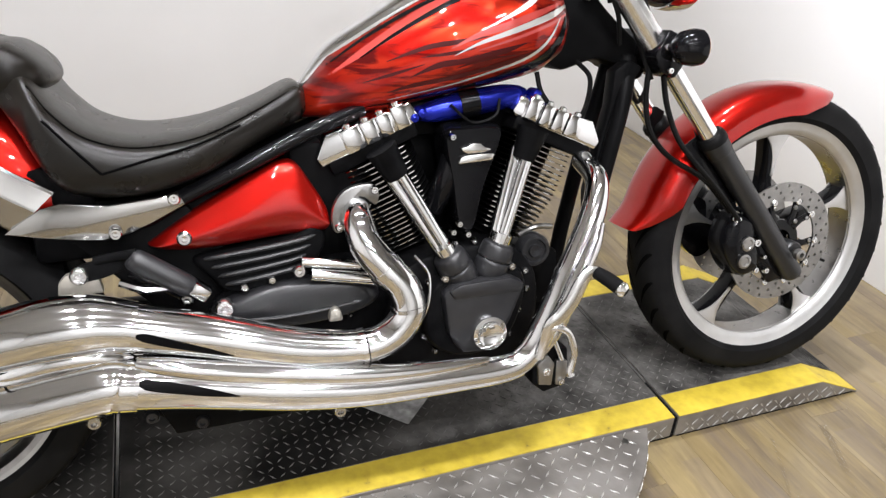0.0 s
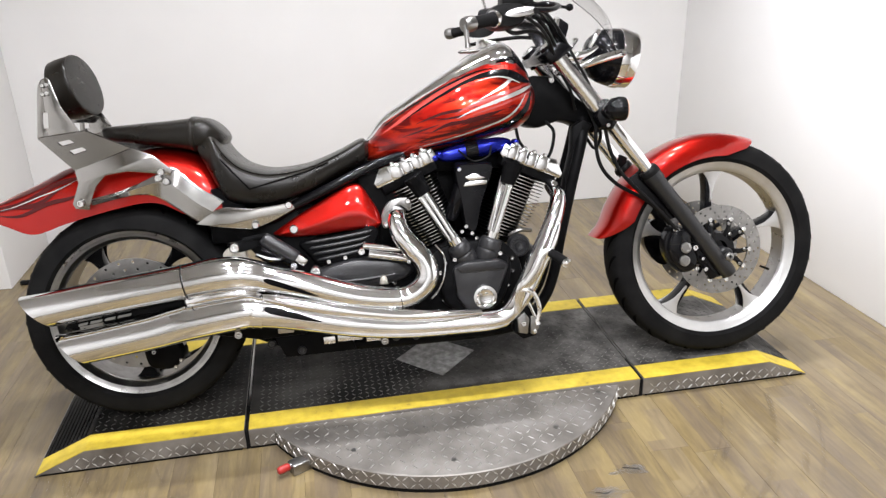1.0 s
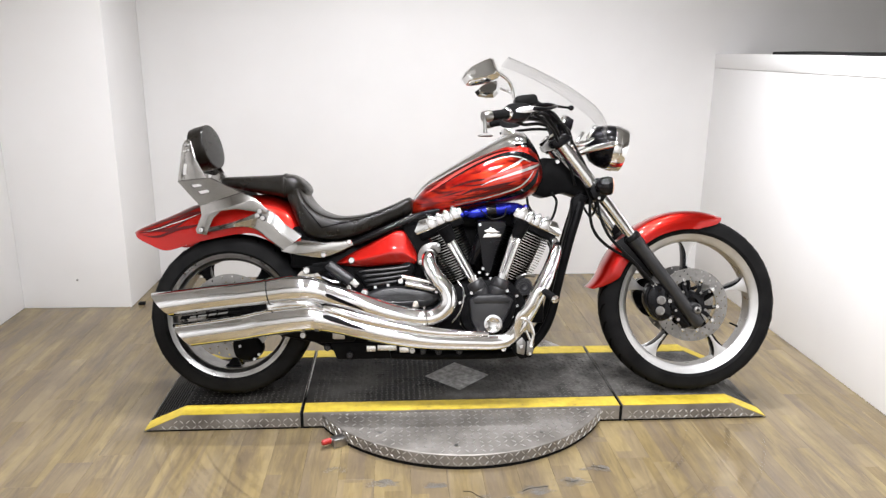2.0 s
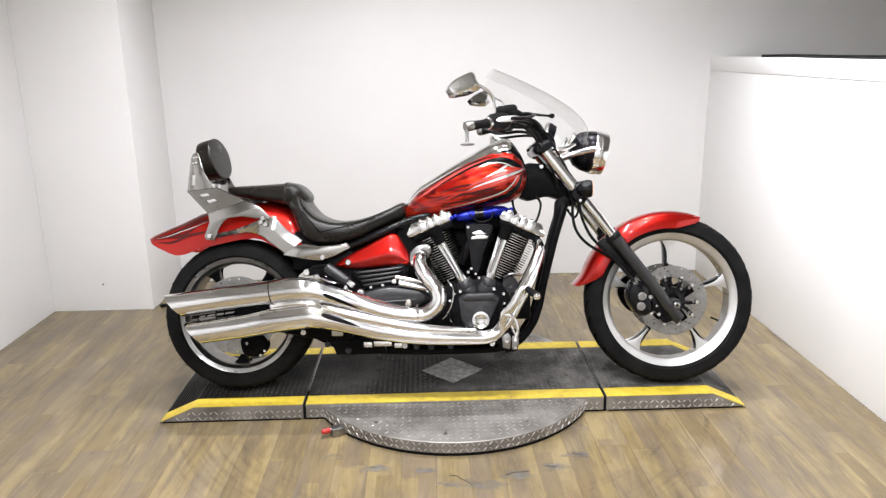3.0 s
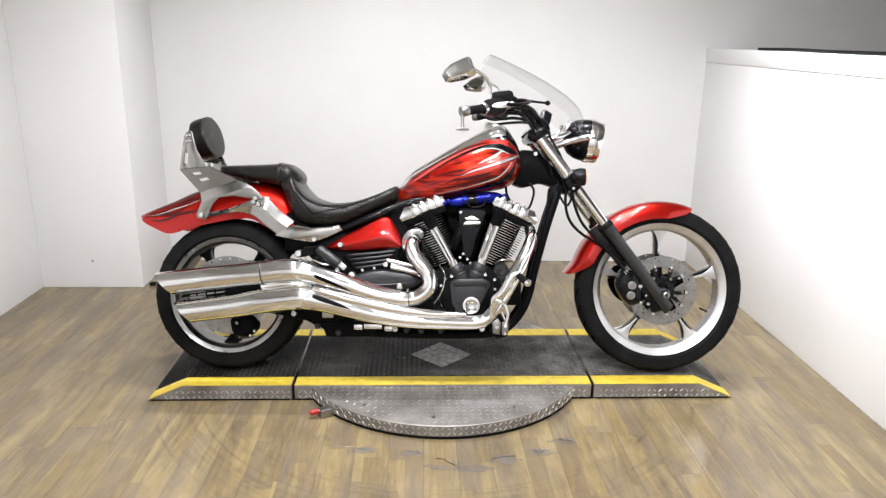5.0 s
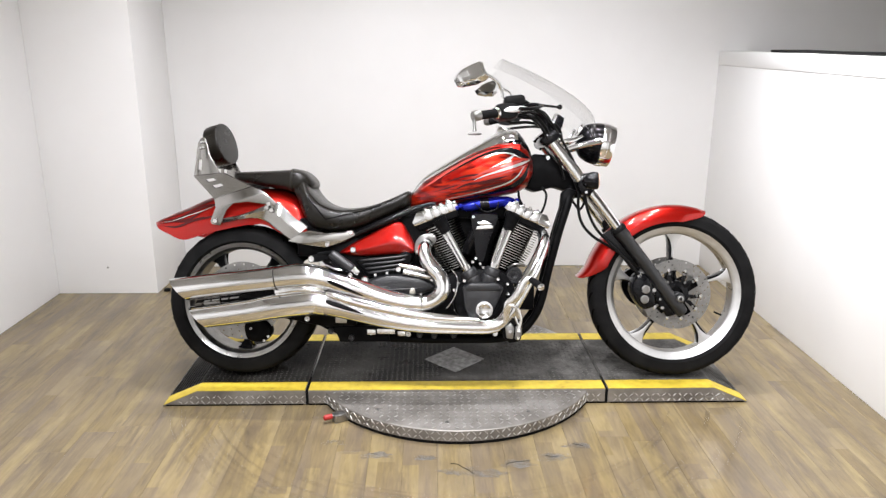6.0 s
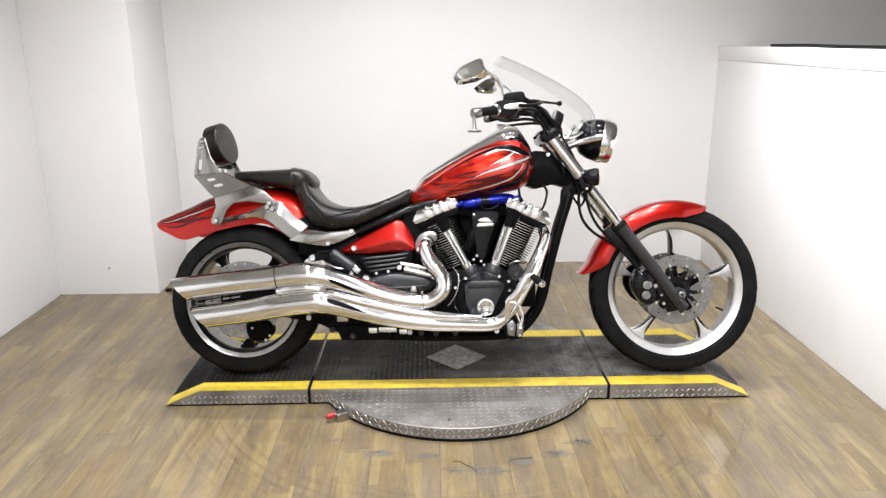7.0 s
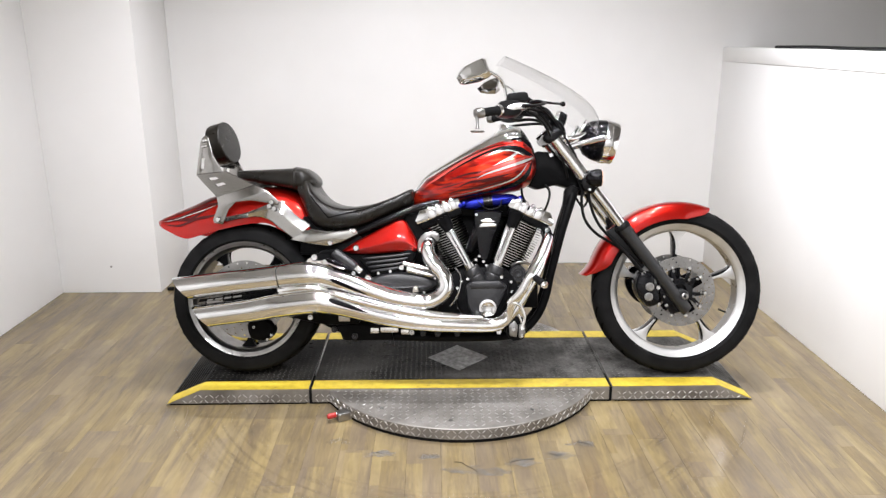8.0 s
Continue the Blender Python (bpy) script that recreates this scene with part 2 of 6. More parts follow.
RED = red_paint("candy red paint", False)
FLAME = red_paint("candy red paint with ghost flames", True)
DARKRED = material("dark red tribal decal", (0.055, 0.004, 0.004), 0.3, 0.0, 0.15, 0.2)
SILVER = material("silver decal", (0.62, 0.60, 0.57), 0.25, 0.5, 1.0)
PINK = material("pale red decal", (0.50, 0.060, 0.050), 0.22, 0.2, 1.0)

# ---- mesh helpers ----


def finish(name, bm, mats, parent=None, label="", sharp=38):
    me = bpy.data.meshes.new(name)
    bmesh.ops.recalc_face_normals(bm, faces=bm.faces)
    bm.to_mesh(me)
    bm.free()
    for m in (mats if isinstance(mats, (list, tuple)) else (mats,)):
        me.materials.append(m)
    me.polygons.foreach_set("use_smooth", [True] * len(me.polygons))
    me.set_sharp_from_angle(angle=radians(sharp))
    ob = new(name, me)
    if parent is not None:
        ob.parent = parent
    if label:
        ob["label"] = label
    return ob


def part(name, bm, mats, parent, label="", sharp=38):
    return finish(name, bm, mats, parent, label, sharp)


def thing(name, label, category, m=None, group="", kind=""):
    ob = new(name)
    if m is not None:
        ob.matrix_world = m
    return tagged(ob, label, category, group, kind)


def spline(pts, n):
    """n points along a smooth curve through pts (tuples of any length)."""
    p = [np.array(q, float) for q in pts]
    p = [2 * p[0] - p[1]] + p + [2 * p[-1] - p[-2]]
    out = []
    for i in range(n):
        u = i / (n - 1) * (len(p) - 3)
        k = min(int(u), len(p) - 4)
        f = u - k
        a, b, c, d = p[k:k + 4]
        out.append(0.5 * (2 * b + (c - a) * f + (2 * a - 5 * b + 4 * c - d) * f * f + (3 * b - a - 3 * c + d) * f ** 3))
    return out


def loft(rings, bm=None, caps=True, closed=True):
    bm = bm or bmesh.new()
    vs = [[bm.verts.new(p) for p in ring] for ring in rings]
    n = len(rings[0])
    for a, b in zip(vs, vs[1:]):
        for i in range(n if closed else n - 1):
            j = (i + 1) % n
            bm.faces.new((a[i], a[j], b[j], b[i]))
    if caps:
        bm.faces.new(vs[0])
        bm.faces.new(reversed(vs[-1]))
    return bm


def sweep(pts, r=0.01, seg=14, n=None, bm=None, caps=True, squash=1.0):
    """A tube along a smooth curve; pts are (x, y, z) or (x, y, z, radius). squash: sideways (y) width over height."""
    pts = [tuple(p) if len(p) == 4 else (*p, r) for p in pts]
    c = spline(pts, n or max(2, 6 * (len(pts) - 1) + 1)) if len(pts) > 2 else [np.array(p) for p in pts]
    rings = []
    side = None
    for i, p in enumerate(c):
        t = Vector(c[min(i + 1, len(c) - 1)][:3] - c[max(i - 1, 0)][:3]).normalized()
        if side is None:
            side = t.cross(Vector((0, 0, 1)) if abs(t.z) < 0.9 else Vector((1, 0, 0))).normalized()
        side = (side - t * side.dot(t)).normalized()
        up = side.cross(t)
        rings.append([Vector(p[:3]) + side * math.cos(a) * p[3] * squash + up * math.sin(a) * p[3]
                      for a in (2 * math.pi * k / seg for k in range(seg))])
    return loft(rings, bm, caps)


def rod(a, b, r, r2=None, seg=16, bm=None):
    return sweep([(*a, r), (*b, r if r2 is None else r2)], seg=seg, bm=bm)


def plate(outline, y0, y1, bevel=0.002, bm=None):
    """A flat plate with an outline in x and z, between two depths in y."""
    own = bmesh.new()
    f = own.faces.new([own.verts.new((x, y0, z)) for x, z in outline])
    g = bmesh.ops.extrude_face_region(own, geom=[f])
    for v in g["geom"]:
        if isinstance(v, bmesh.types.BMVert):
            v.co.y = y1
    if bevel:
        bmesh.ops.bevel(own, geom=list(own.edges), offset=bevel, segments=2, affect="EDGES", profile=0.5)
    return join(bm, own)


def join(bm, own, m=None):
    if m is not None:
        own.transform(m)
    if bm is None:
        return own
    me = bpy.data.meshes.new("tmp")
    own.to_mesh(me)
    own.free()
    bm.from_mesh(me)
    bpy.data.meshes.remove(me)
    return bm


def smooth_outline(outline, n=48):
    pts = list(outline) + [outline[0]]
    p = [np.array(q, float) for q in outline]
    k = len(p)
    out = []
    for i in range(n):
        u = i / n * k
        j = int(u)
        f = u - j
        a, b, c, d = (p[(j + o) % k] for o in (-1, 0, 1, 2))
        out.append(tuple(0.5 * (2 * b + (c - a) * f + (2 * a - 5 * b + 4 * c - d) * f * f + (3 * b - a - 3 * c + d) * f ** 3)))
    return out


def pillow(outline, y_in, y_out, rounds=6, edge=0.25, bm=None, n=0):
    """A bulged cover: an outline in x and z that swells from y_in to y_out."""
    if n:
        outline = smooth_outline(outline, n)
    cx = sum(p[0] for p in outline) / len(outline)
    cz = sum(p[1] for p in outline) / len(outline)
    rings = []
    rings.append([Vector((x, y_in, z)) for x, z in outline])
    for k in range(1, rounds + 1):
        a = math.pi / 2 * k / rounds
        s = 1 - edge * (1 - math.cos(a))
        y = y_in + (y_out - y_in) * math.sin(a)
        rings.append([Vector((cx + (x - cx) * s, y, cz + (z - cz) * s)) for x, z in outline])
    rings.append([Vector((cx + (v.x - cx) * 0.4, y_out + (y_out - y_in) * 0.04, cz + (v.z - cz) * 0.4)) for v in rings[-1]])
    return loft(rings, bm)


def lathe(profile, centre, seg=64, bm=None, close=True):
    """Turns (radius, y) pairs round an axis along y through centre."""
    cx, cy, cz = centre
    rings = []
    for i in range(seg):
        a = 2 * math.pi * i / seg
        rings.append([Vector((cx + r * math.cos(a), cy + y, cz + r * math.sin(a))) for r, y in profile])
    bm = bm or bmesh.new()
    vs = [[bm.verts.new(p) for p in ring] for ring in rings]
    n = len(profile)
    for i in range(seg):
        a, b = vs[i], vs[(i + 1) % seg]
        for j in range(n if close else n - 1):
            k = (j + 1) % n
            bm.faces.new((a[j], a[k], b[k], b[j]))
    return bm


def box(x0, x1, y0, y1, z0, z1, bevel=0.004, bm=None, seg=2):
    own = bmesh.new()
    bmesh.ops.create_cube(own, size=1)
    own.transform(Matrix.Translation(((x0 + x1) / 2, (y0 + y1) / 2, (z0 + z1) / 2)) @ Matrix.Diagonal((x1 - x0, y1 - y0, z1 - z0, 1)))
    if bevel:
        bmesh.ops.bevel(own, geom=list(own.edges), offset=bevel, segments=seg, affect="EDGES", profile=0.5)
    return join(bm, own)


def bolt(x, y, z, r=0.006, h=0.006, parent=None, mat=None, name="bolt"):
    """A domed bolt head that faces -y."""
    bm = lathe([(0.0001, 0), (r, 0), (r, -h * 0.6), (r * 0.75, -h), (r * 0.45, -h), (r * 0.4, -h * 0.55), (0.0001, -h * 0.5)], (x, y, z), 12, close=False)
    return part(name, bm, mat or CHROME, parent)


def facet_panel(top, bottom, prof, back, n=36, fade=0.06):
    """A creased panel between two edge lines (x, z); prof gives (share of the way down, y), back the y of its flat rear."""
    a, b = spline(top, n), spline(bottom, n)
    y_edge = prof[0][1]
    bm = bmesh.new()
    grid = []
    for i in range(n):
        f = i / (n - 1)
        e = min(1.0, f / fade, (1 - f) / fade) ** 0.5 if fade else 1.0
        grid.append([bm.verts.new((a[i][0] + (b[i][0] - a[i][0]) * t, y_edge + (y - y_edge) * e, a[i][1] + (b[i][1] - a[i][1]) * t)) for t, y in prof])
    for p, q in zip(grid, grid[1:]):
        for k in range(len(prof) - 1):
            bm.faces.new((p[k], p[k + 1], q[k + 1], q[k]))
    rim = grid[0] + [g[-1] for g in grid[1:]] + grid[-1][-2::-1] + [g[0] for g in grid[-2:0:-1]]
    low = [bm.verts.new((v.co.x, back, v.co.z)) for v in rim]
    for k in range(len(rim)):
        j = (k + 1) % len(rim)
        bm.faces.new((rim[k], rim[j], low[j], low[k]))
    bm.faces.new(low)
    bmesh.ops.recalc_face_normals(bm, faces=bm.faces)
    return bm


def arch(y_half, z_low, z_top, x, n=18, e=0.75):
    """Points of an arch across the fender at x, from the right edge over the top to the left."""
    out = []
    for i in range(n + 1):
        a = math.pi * i / n
        c, s = math.cos(a), math.sin(a)
        out.append(Vector((x, -y_half * math.copysign(abs(c) ** e, c), z_low + (z_top - z_low) * s ** e)))
    return out


# ---- the room ----
XL, XR, YB, YF, YP, XP, TOP = -1.40, 2.578, 1.65, -4.4, 1.115, -0.825, 3.3
LEDGE = 1.385


def wall(name, x0, x1, y0, y1, z0, z1, mat, label):
    return tagged(finish(name, box(x0, x1, y0, y1, z0, z1, 0.003), mat), label, "wall", kind="structure")


YS = -2.2
wall("wall_left", XL - 0.12, XL, YS, YB, 0, TOP, WALL, "smooth white painted left wall")
wall("wall_left_far", XL - 0.12, XL, YF, YS, 0, TOP, SHOWROOM, "pale grey showroom wall")
wall("wall_back", XP, 4.6, YB, YB + 0.12, 0, TOP, WALL, "smooth white painted back wall")
wall("wall_pier", XL, XP, YP, YB + 0.12, 0, TOP, WALL, "white painted wall pier in the corner")
wall("wall_right_low", XR, XR + 0.14, YS, YB, 0, LEDGE - 0.085, WALL, "white painted half-height partition wall")
wall("wall_right_far", 4.6, 4.72, YF, YB + 0.12, 0, TOP, GREYWALL, "grey wall beyond the partition")
wall("wall_front", XL - 0.12, 4.72, YF - 0.12, YF, 0, TOP, SHOWROOM, "pale grey showroom wall opposite the motorcycle")
tagged(finish("ceiling", box(XL - 0.12, 4.72, YF - 0.12, YB + 0.12, TOP, TOP + 0.1, 0), CEIL), "flat grey painted ceiling", "ceiling", kind="structure")
cap = tagged(finish("partition_cap", box(XR - 0.004, XR + 0.17, YS, YB - 0.002, LEDGE - 0.085, LEDGE, 0.006), WALL),
             "white painted cap rail along the partition top", "ledge", kind="structure")
tagged(finish("cable", sweep([(2.63, 1.05, LEDGE + 0.006), (2.64, 0.7, LEDGE + 0.010), (2.63, 0.3, LEDGE + 0.008), (2.64, -0.4, LEDGE + 0.010)], 0.008, 8), PLASTIC),
       "black cable lying along the partition ledge", "cable")

# floor of printed wood planks
floor = tagged(finish("floor", box(XL, 4.6, YF, YB, -0.12, -0.012, 0), DARKGAP), "wood-look vinyl plank floor, scuffed", "floor", kind="structure")


def plank_material():
    m = material("wood-look vinyl plank", (0.4, 0.32, 0.2), 0.42)
    info = node(m, "ShaderNodeObjectInfo")
    t = node(m, "ShaderNodeTexCoord")
    comb = node(m, "ShaderNodeCombineXYZ")
    mul = node(m, "ShaderNodeMath", )
    mul.operation = "MULTIPLY"
    mul.inputs[1].default_value = 37.0
    link(m, info.outputs["Random"], mul.inputs[0])
    link(m, mul.outputs[0], comb.inputs["X"])
    link(m, mul.outputs[0], comb.inputs["Y"])
    add = node(m, "ShaderNodeVectorMath")
    add.operation = "ADD"
    link(m, t.outputs["Object"], add.inputs[0])
    link(m, comb.outputs[0], add.inputs[1])
    mp = node(m, "ShaderNodeMapping")
    mp.inputs["Scale"].default_value = (1, 0.13, 1)
    link(m, add.outputs[0], mp.inputs["Vector"])
    v = mp.outputs["Vector"]
    # two printed strips across the plank, broken into lengths
    sep = node(m, "ShaderNodeSeparateXYZ")
    link(m, add.outputs[0], sep.inputs[0])

    def cell(sock, size):
        d = node(m, "ShaderNodeMath")
        d.operation = "DIVIDE"
        d.inputs[1].default_value = size
        link(m, sock, d.inputs[0])
        fl = node(m, "ShaderNodeMath")
        fl.operation = "FLOOR"
        link(m, d.outputs[0], fl.inputs[0])
        return fl.outputs[0]
    cx_ = cell(sep.outputs["X"], 0.061)
    shift = node(m, "ShaderNodeMath")
    shift.operation = "MULTIPLY_ADD"
    shift.inputs[1].default_value = 0.37
    link(m, cx_, shift.inputs[0])
    link(m, sep.outputs["Y"], shift.inputs[2])
    cells = node(m, "ShaderNodeCombineXYZ")
    link(m, cx_, cells.inputs["X"])
    link(m, cell(shift.outputs[0], 0.52), cells.inputs["Y"])
    wn = node(m, "ShaderNodeTexWhiteNoise")
    link(m, cells.outputs[0], wn.inputs["Vector"])
    broad = noise_fac(m, v, 15, 6, 0.64, 0.55)
    wash = noise_fac(m, v, 7, 4, 0.55, 0.4)
    grain = noise_fac(m, v, 70, 5, 0.6, 0.5)
    # honey-coloured print with drawn-out grey-brown clouds, a little different in every strip
    honey = ramp(m, wn.outputs["Value"], [(0.0, (0.156, 0.116, 0.052)), (0.5, (0.203, 0.154, 0.070)), (1.0, (0.250, 0.193, 0.092))])
    cloud = ramp(m, broad, [(0.36, (1, 1, 1)), (0.60, (0, 0, 0))])
    col = mix(m, cloud, honey, (0.110, 0.086, 0.056))
    pale = ramp(m, wash, [(0.52, (0, 0, 0)), (0.72, (0.55, 0.55, 0.55))])
    col = mix(m, pale, col, (0.300, 0.240, 0.140))
    col = mix(m, 0.20, col, ramp(m, grain, [(0.3, (0.085, 0.066, 0.044)), (0.7, (0.34, 0.255, 0.145))]))
    # some printed strips run to grey and violet-brown
    hue = node(m, "ShaderNodeSeparateColor")
    link(m, wn.outputs["Color"], hue.inputs[0])
    col = mix(m, ramp(m, hue.outputs[1], [(0.55, (0, 0, 0)), (1.0, (0.40, 0.40, 0.40))]), col, (0.150, 0.120, 0.096))
    tone = ramp(m, info.outputs["Random"], [(0.0, (0.93, 0.93, 0.94)), (0.5, (1.0, 1.0, 0.98)), (1.0, (0.96, 0.95, 0.94))])
    col = mix(m, 1.0, col, tone, "MULTIPLY")
    # grey dirt in broad patches
    geo = node(m, "ShaderNodeNewGeometry")
    dirt = ramp(m, noise_fac(m, geo.outputs["Position"], 2.3, 7, 0.64), [(0.47, (0, 0, 0)), (0.70, (0.62, 0.62, 0.62))])
    col = mix(m, dirt, col, (0.105, 0.082, 0.056))
    link(m, col, bsdf(m).inputs["Base Color"])
    bump(m, grain, 0.06, 0.001)
    r = node(m, "ShaderNodeMapRange")
    r.inputs["To Min"].default_value, r.inputs["To Max"].default_value = 0.13, 0.30
    link(m, grain, r.inputs["Value"])
    link(m, r.outputs["Result"], bsdf(m).inputs["Roughness"])
    return m


PLANK = plank_material()


def scuff_material():
    m = material("rubber scuff", (0.06, 0.05, 0.042), 0.5)
    a = noise_fac(m, coords(m), 6, 6, 0.75)
    c = ramp(m, a, [(0.40, (0, 0, 0)), (0.75, (0.28, 0.28, 0.28))])
    link(m, c, bsdf(m).inputs["Alpha"])
    return m


SCUFF = scuff_material()
RESIDUE = vary(material("grey adhesive residue", (0.2, 0.19, 0.17), 0.6), [(0.35, (0.11, 0.102, 0.092)), (0.65, (0.19, 0.182, 0.170))], 18, 6)
link(RESIDUE, ramp(RESIDUE, noise_fac(RESIDUE, coords(RESIDUE), 16, 7, 0.7), [(0.38, (0, 0, 0)), (0.60, (0.6, 0.6, 0.6))]), bsdf(RESIDUE).inputs["Alpha"])

# ---- the turntable and its platform ----
CX, W, H, R = 0.884, 0.592, 0.067, 0.612
X0, XA, XJL, XJR, XB, X1 = -0.317, -0.173, 0.271, 1.500, 1.946, 2.089


def tread(inside, x0, x1, y0, y1, place, pitch=0.0225, length=0.0108, width=0.0026, height=0.0020, seed=1):
    """Raised lozenges of diamond plate, set in alternating directions; place(u, v) gives the point and its normal."""
    verts, faces = [], []
    for i in range(int((x1 - x0) / pitch) + 1):
        for j in range(int((y1 - y0) / pitch) + 1):
            u, v = x0 + i * pitch, y0 + j * pitch
            if not inside(u, v):
                continue
            a = math.pi / 4 if (i + j) % 2 else -math.pi / 4
            c, s = math.cos(a), math.sin(a)
            k = len(verts)
            for du, dv, h in ((-length, 0, -0.0004), (0, -width, -0.0004), (length, 0, -0.0004), (0, width, -0.0004), (-length * 0.55, 0, height), (length * 0.55, 0, height)):
                p, nrm = place(u + du * c - dv * s, v + du * s + dv * c)
                verts.append(p + nrm * h)
            faces += [(k, k + 1, k + 5, k + 4), (k + 1, k + 2, k + 5), (k + 2, k + 3, k + 4, k + 5), (k + 3, k, k + 4)]
    me = bpy.data.meshes.new("tread")
    me.from_pydata([tuple(p) for p in verts], [], faces)
    return me


def tread_part(name, me, mat, parent, label=""):
    me.materials.append(mat)
    ob = new(name, me)
    ob.parent = parent
    return tagged(ob, label, kind="stuff")


UP = Vector((0, 0, 1))
table = thing("turntable", "round diamond-plate steel turntable disc on the floor", "turntable", pose(CX, 0, 0))
part("disc", lathe([(0.0001, 0.014), (R, 0.014), (R, H - 0.012), (R - 0.003, H - 0.009), (0.0001, H - 0.009)], (0, 0, 0), 96, close=False), PLATE, table)
part("base_ring", lathe([(0.0001, 0.0), (R - 0.004, 0.0), (R - 0.004, 0.016), (0.0001, 0.016)], (0, 0, 0), 96, close=False), DARKGAP, table, "thin black ring under the disc")
for ob in table.children:
    ob.matrix_basis = Matrix.Rotation(radians(90), 4, "X")
HT = H - 0.009
tread_part("tread", tread(lambda u, v: u * u + v * v < (R - 0.02) ** 2 and abs(v) > W / 2 - 0.02, -R, R, -R, R, lambda u, v: (Vector((u, v, HT)), UP), pitch=0.0285, length=0.0130, width=0.0025, height=0.0020), TREAD, table)
tread_part("rim_tread", tread(lambda u, v: True, -R * 2.9, R * -0.25, 0.0235, HT - 0.006,
           lambda u, v: (Vector((R * math.cos(u / R), R * math.sin(u / R), v)), Vector((math.cos(u / R), math.sin(u / R), 0))), pitch=0.0222, length=0.0125, width=0.0025), TREAD, table)
for a, rr in ((-60, 0.54), (-95, 0.55), (-125, 0.545), (-35, 0.56)):
    bm = lathe([(0.0001, 0), (0.008, 0), (0.007, 0.003), (0.0001, 0.003)], (0, 0, 0), 12, close=False)
    bm.transform(Matrix.Translation((rr * math.cos(radians(a)), rr * math.sin(radians(a)), HT)) @ Matrix.Rotation(radians(90), 4, "X"))
    part("screw", bm, STEEL, table)

platform = thing("wheel_platform", "long low steel platform with black tread top and yellow edge tape", "platform", pose(0, 0, 0))


def slab(name, x0, x1, ramp_at=None, tip=None):
    """One section of the platform: a box, or a box that slopes to the floor at one end."""
    xs = [(x0, 0.008), (x0, H), (x1, H), (x1, 0.008)]
    if ramp_at is not None:
        xs = [(tip, 0.0), (tip, 0.004), (ramp_at, H), (x1 if tip < x1 else x0, H), (x1 if tip < x1 else x0, 0.008), (tip + (0.02 if tip < x1 else -0.02), 0.008)]
    a, b = sorted((x0 if ramp_at is None else min(tip, x0) + 0.012, x1 if ramp_at is None else max(tip, x1) - 0.012))
    # thin black strip set back along the section's lower edge
    part("skid", box(a, b, -W / 2 + 0.003, W / 2 - 0.003, 0.0, 0.009, 0), DARKGAP, platform, "thin black strip under the section")
    return part(name, plate(xs, -W / 2, W / 2, 0.0025 if ramp_at is None else 0), PLATE, platform, sharp=20)


GAP = 0.006
slab("ramp_section", X0, XJL - GAP, XA, X0)
slab("middle_section", XJL + GAP, XJR - GAP)
slab("ramp_section", XJR + GAP, X1, XB, X1)
part("seam_filler", box(XJL - GAP, XJL + GAP, -W / 2 + 0.004, W / 2 - 0.004, 0.0, H - 0.006, 0), DARKGAP, platform)
part("seam_filler", box(XJR - GAP, XJR + GAP, -W / 2 + 0.004, W / 2 - 0.004, 0.0, H - 0.006, 0), DARKGAP, platform)
for xj in (XJL, XJR):
    part("seam_strip", box(xj - 0.002, xj + 0.004, -0.16, W / 2 - 0.01, H - 0.006, H - 0.001, 0.0005), STEEL if xj == XJL else MAT, platform)


def top_z(x):
    if x < XA:
        return 0.004 + (H - 0.004) * (x - X0) / (XA - X0)
    if x > XB:
        return 0.004 + (H - 0.004) * (X1 - x) / (X1 - XB)
    return H


def sheet(xs, y0, y1, lift, mat, name, label="", wobble=0.0):
    bm = bmesh.new()
    n = len(xs)
    a = [bm.verts.new((x, y0 + wobble * noise.noise((x * 9, y0 * 5, 1)), top_z(x) + lift)) for x in xs]
    b = [bm.verts.new((x, y1 + wobble * noise.noise((x * 9, y1 * 5, 2)), top_z(x) + lift)) for x in xs]
    c = [bm.verts.new((v.co.x, v.co.y, v.co.z - lift - 0.001)) for v in a]
    d = [bm.verts.new((v.co.x, v.co.y, v.co.z - lift - 0.001)) for v in b]
    for i in range(n - 1):
        bm.faces.new((a[i], a[i + 1], b[i + 1], b[i]))
        bm.faces.new((c[i], c[i + 1], a[i + 1], a[i]))
        bm.faces.new((b[i], b[i + 1], d[i + 1], d[i]))
    bm.faces.new((a[0], b[0], d[0], c[0]))
    bm.faces.new((a[-1], b[-1], d[-1], c[-1]))
    return part(name, bm, mat, platform, label)


def steps(a, b, extra=()):
    return sorted({round(a + (b - a) * i / 40, 4) for i in range(41)} | set(extra))


TAPE = 0.076
for a, b, e in ((X0 + 0.004, XJL - GAP - 0.001, (XA,)), (XJL + GAP + 0.001, XJR - GAP - 0.001, ()), (XJR + GAP + 0.001, X1 - 0.004, (XB,))):
    xs = steps(a, b, e)
    sheet(xs, -W / 2 + 0.004 + TAPE, W / 2 - 0.004 - TAPE, 0.0016, MAT, "tread_mat", "black non-slip tread coating")
    sheet(xs, -W / 2 + 0.001, -W / 2 + TAPE, 0.0022, YELLOW, "edge_tape", "worn yellow edge tape", 0.0015)
    sheet(xs, W / 2 - TAPE, W / 2 - 0.001, 0.0022, YELLOW, "edge_tape", "worn yellow edge tape", 0.0015)
tread_part("mat_tread", tread(lambda u, v: abs(u - XJL) > 0.02 and abs(u - XJR) > 0.02 and not (abs(u - CX) + abs(v) < 0.145),
           XA + 0.012, XB - 0.01, -W / 2 + TAPE + 0.018, W / 2 - TAPE - 0.014, lambda u, v: (Vector((u, v, top_z(u) + 0.0016)), UP), pitch=0.0215, length=0.0102, width=0.0025, height=0.0012), MATTREAD, platform)
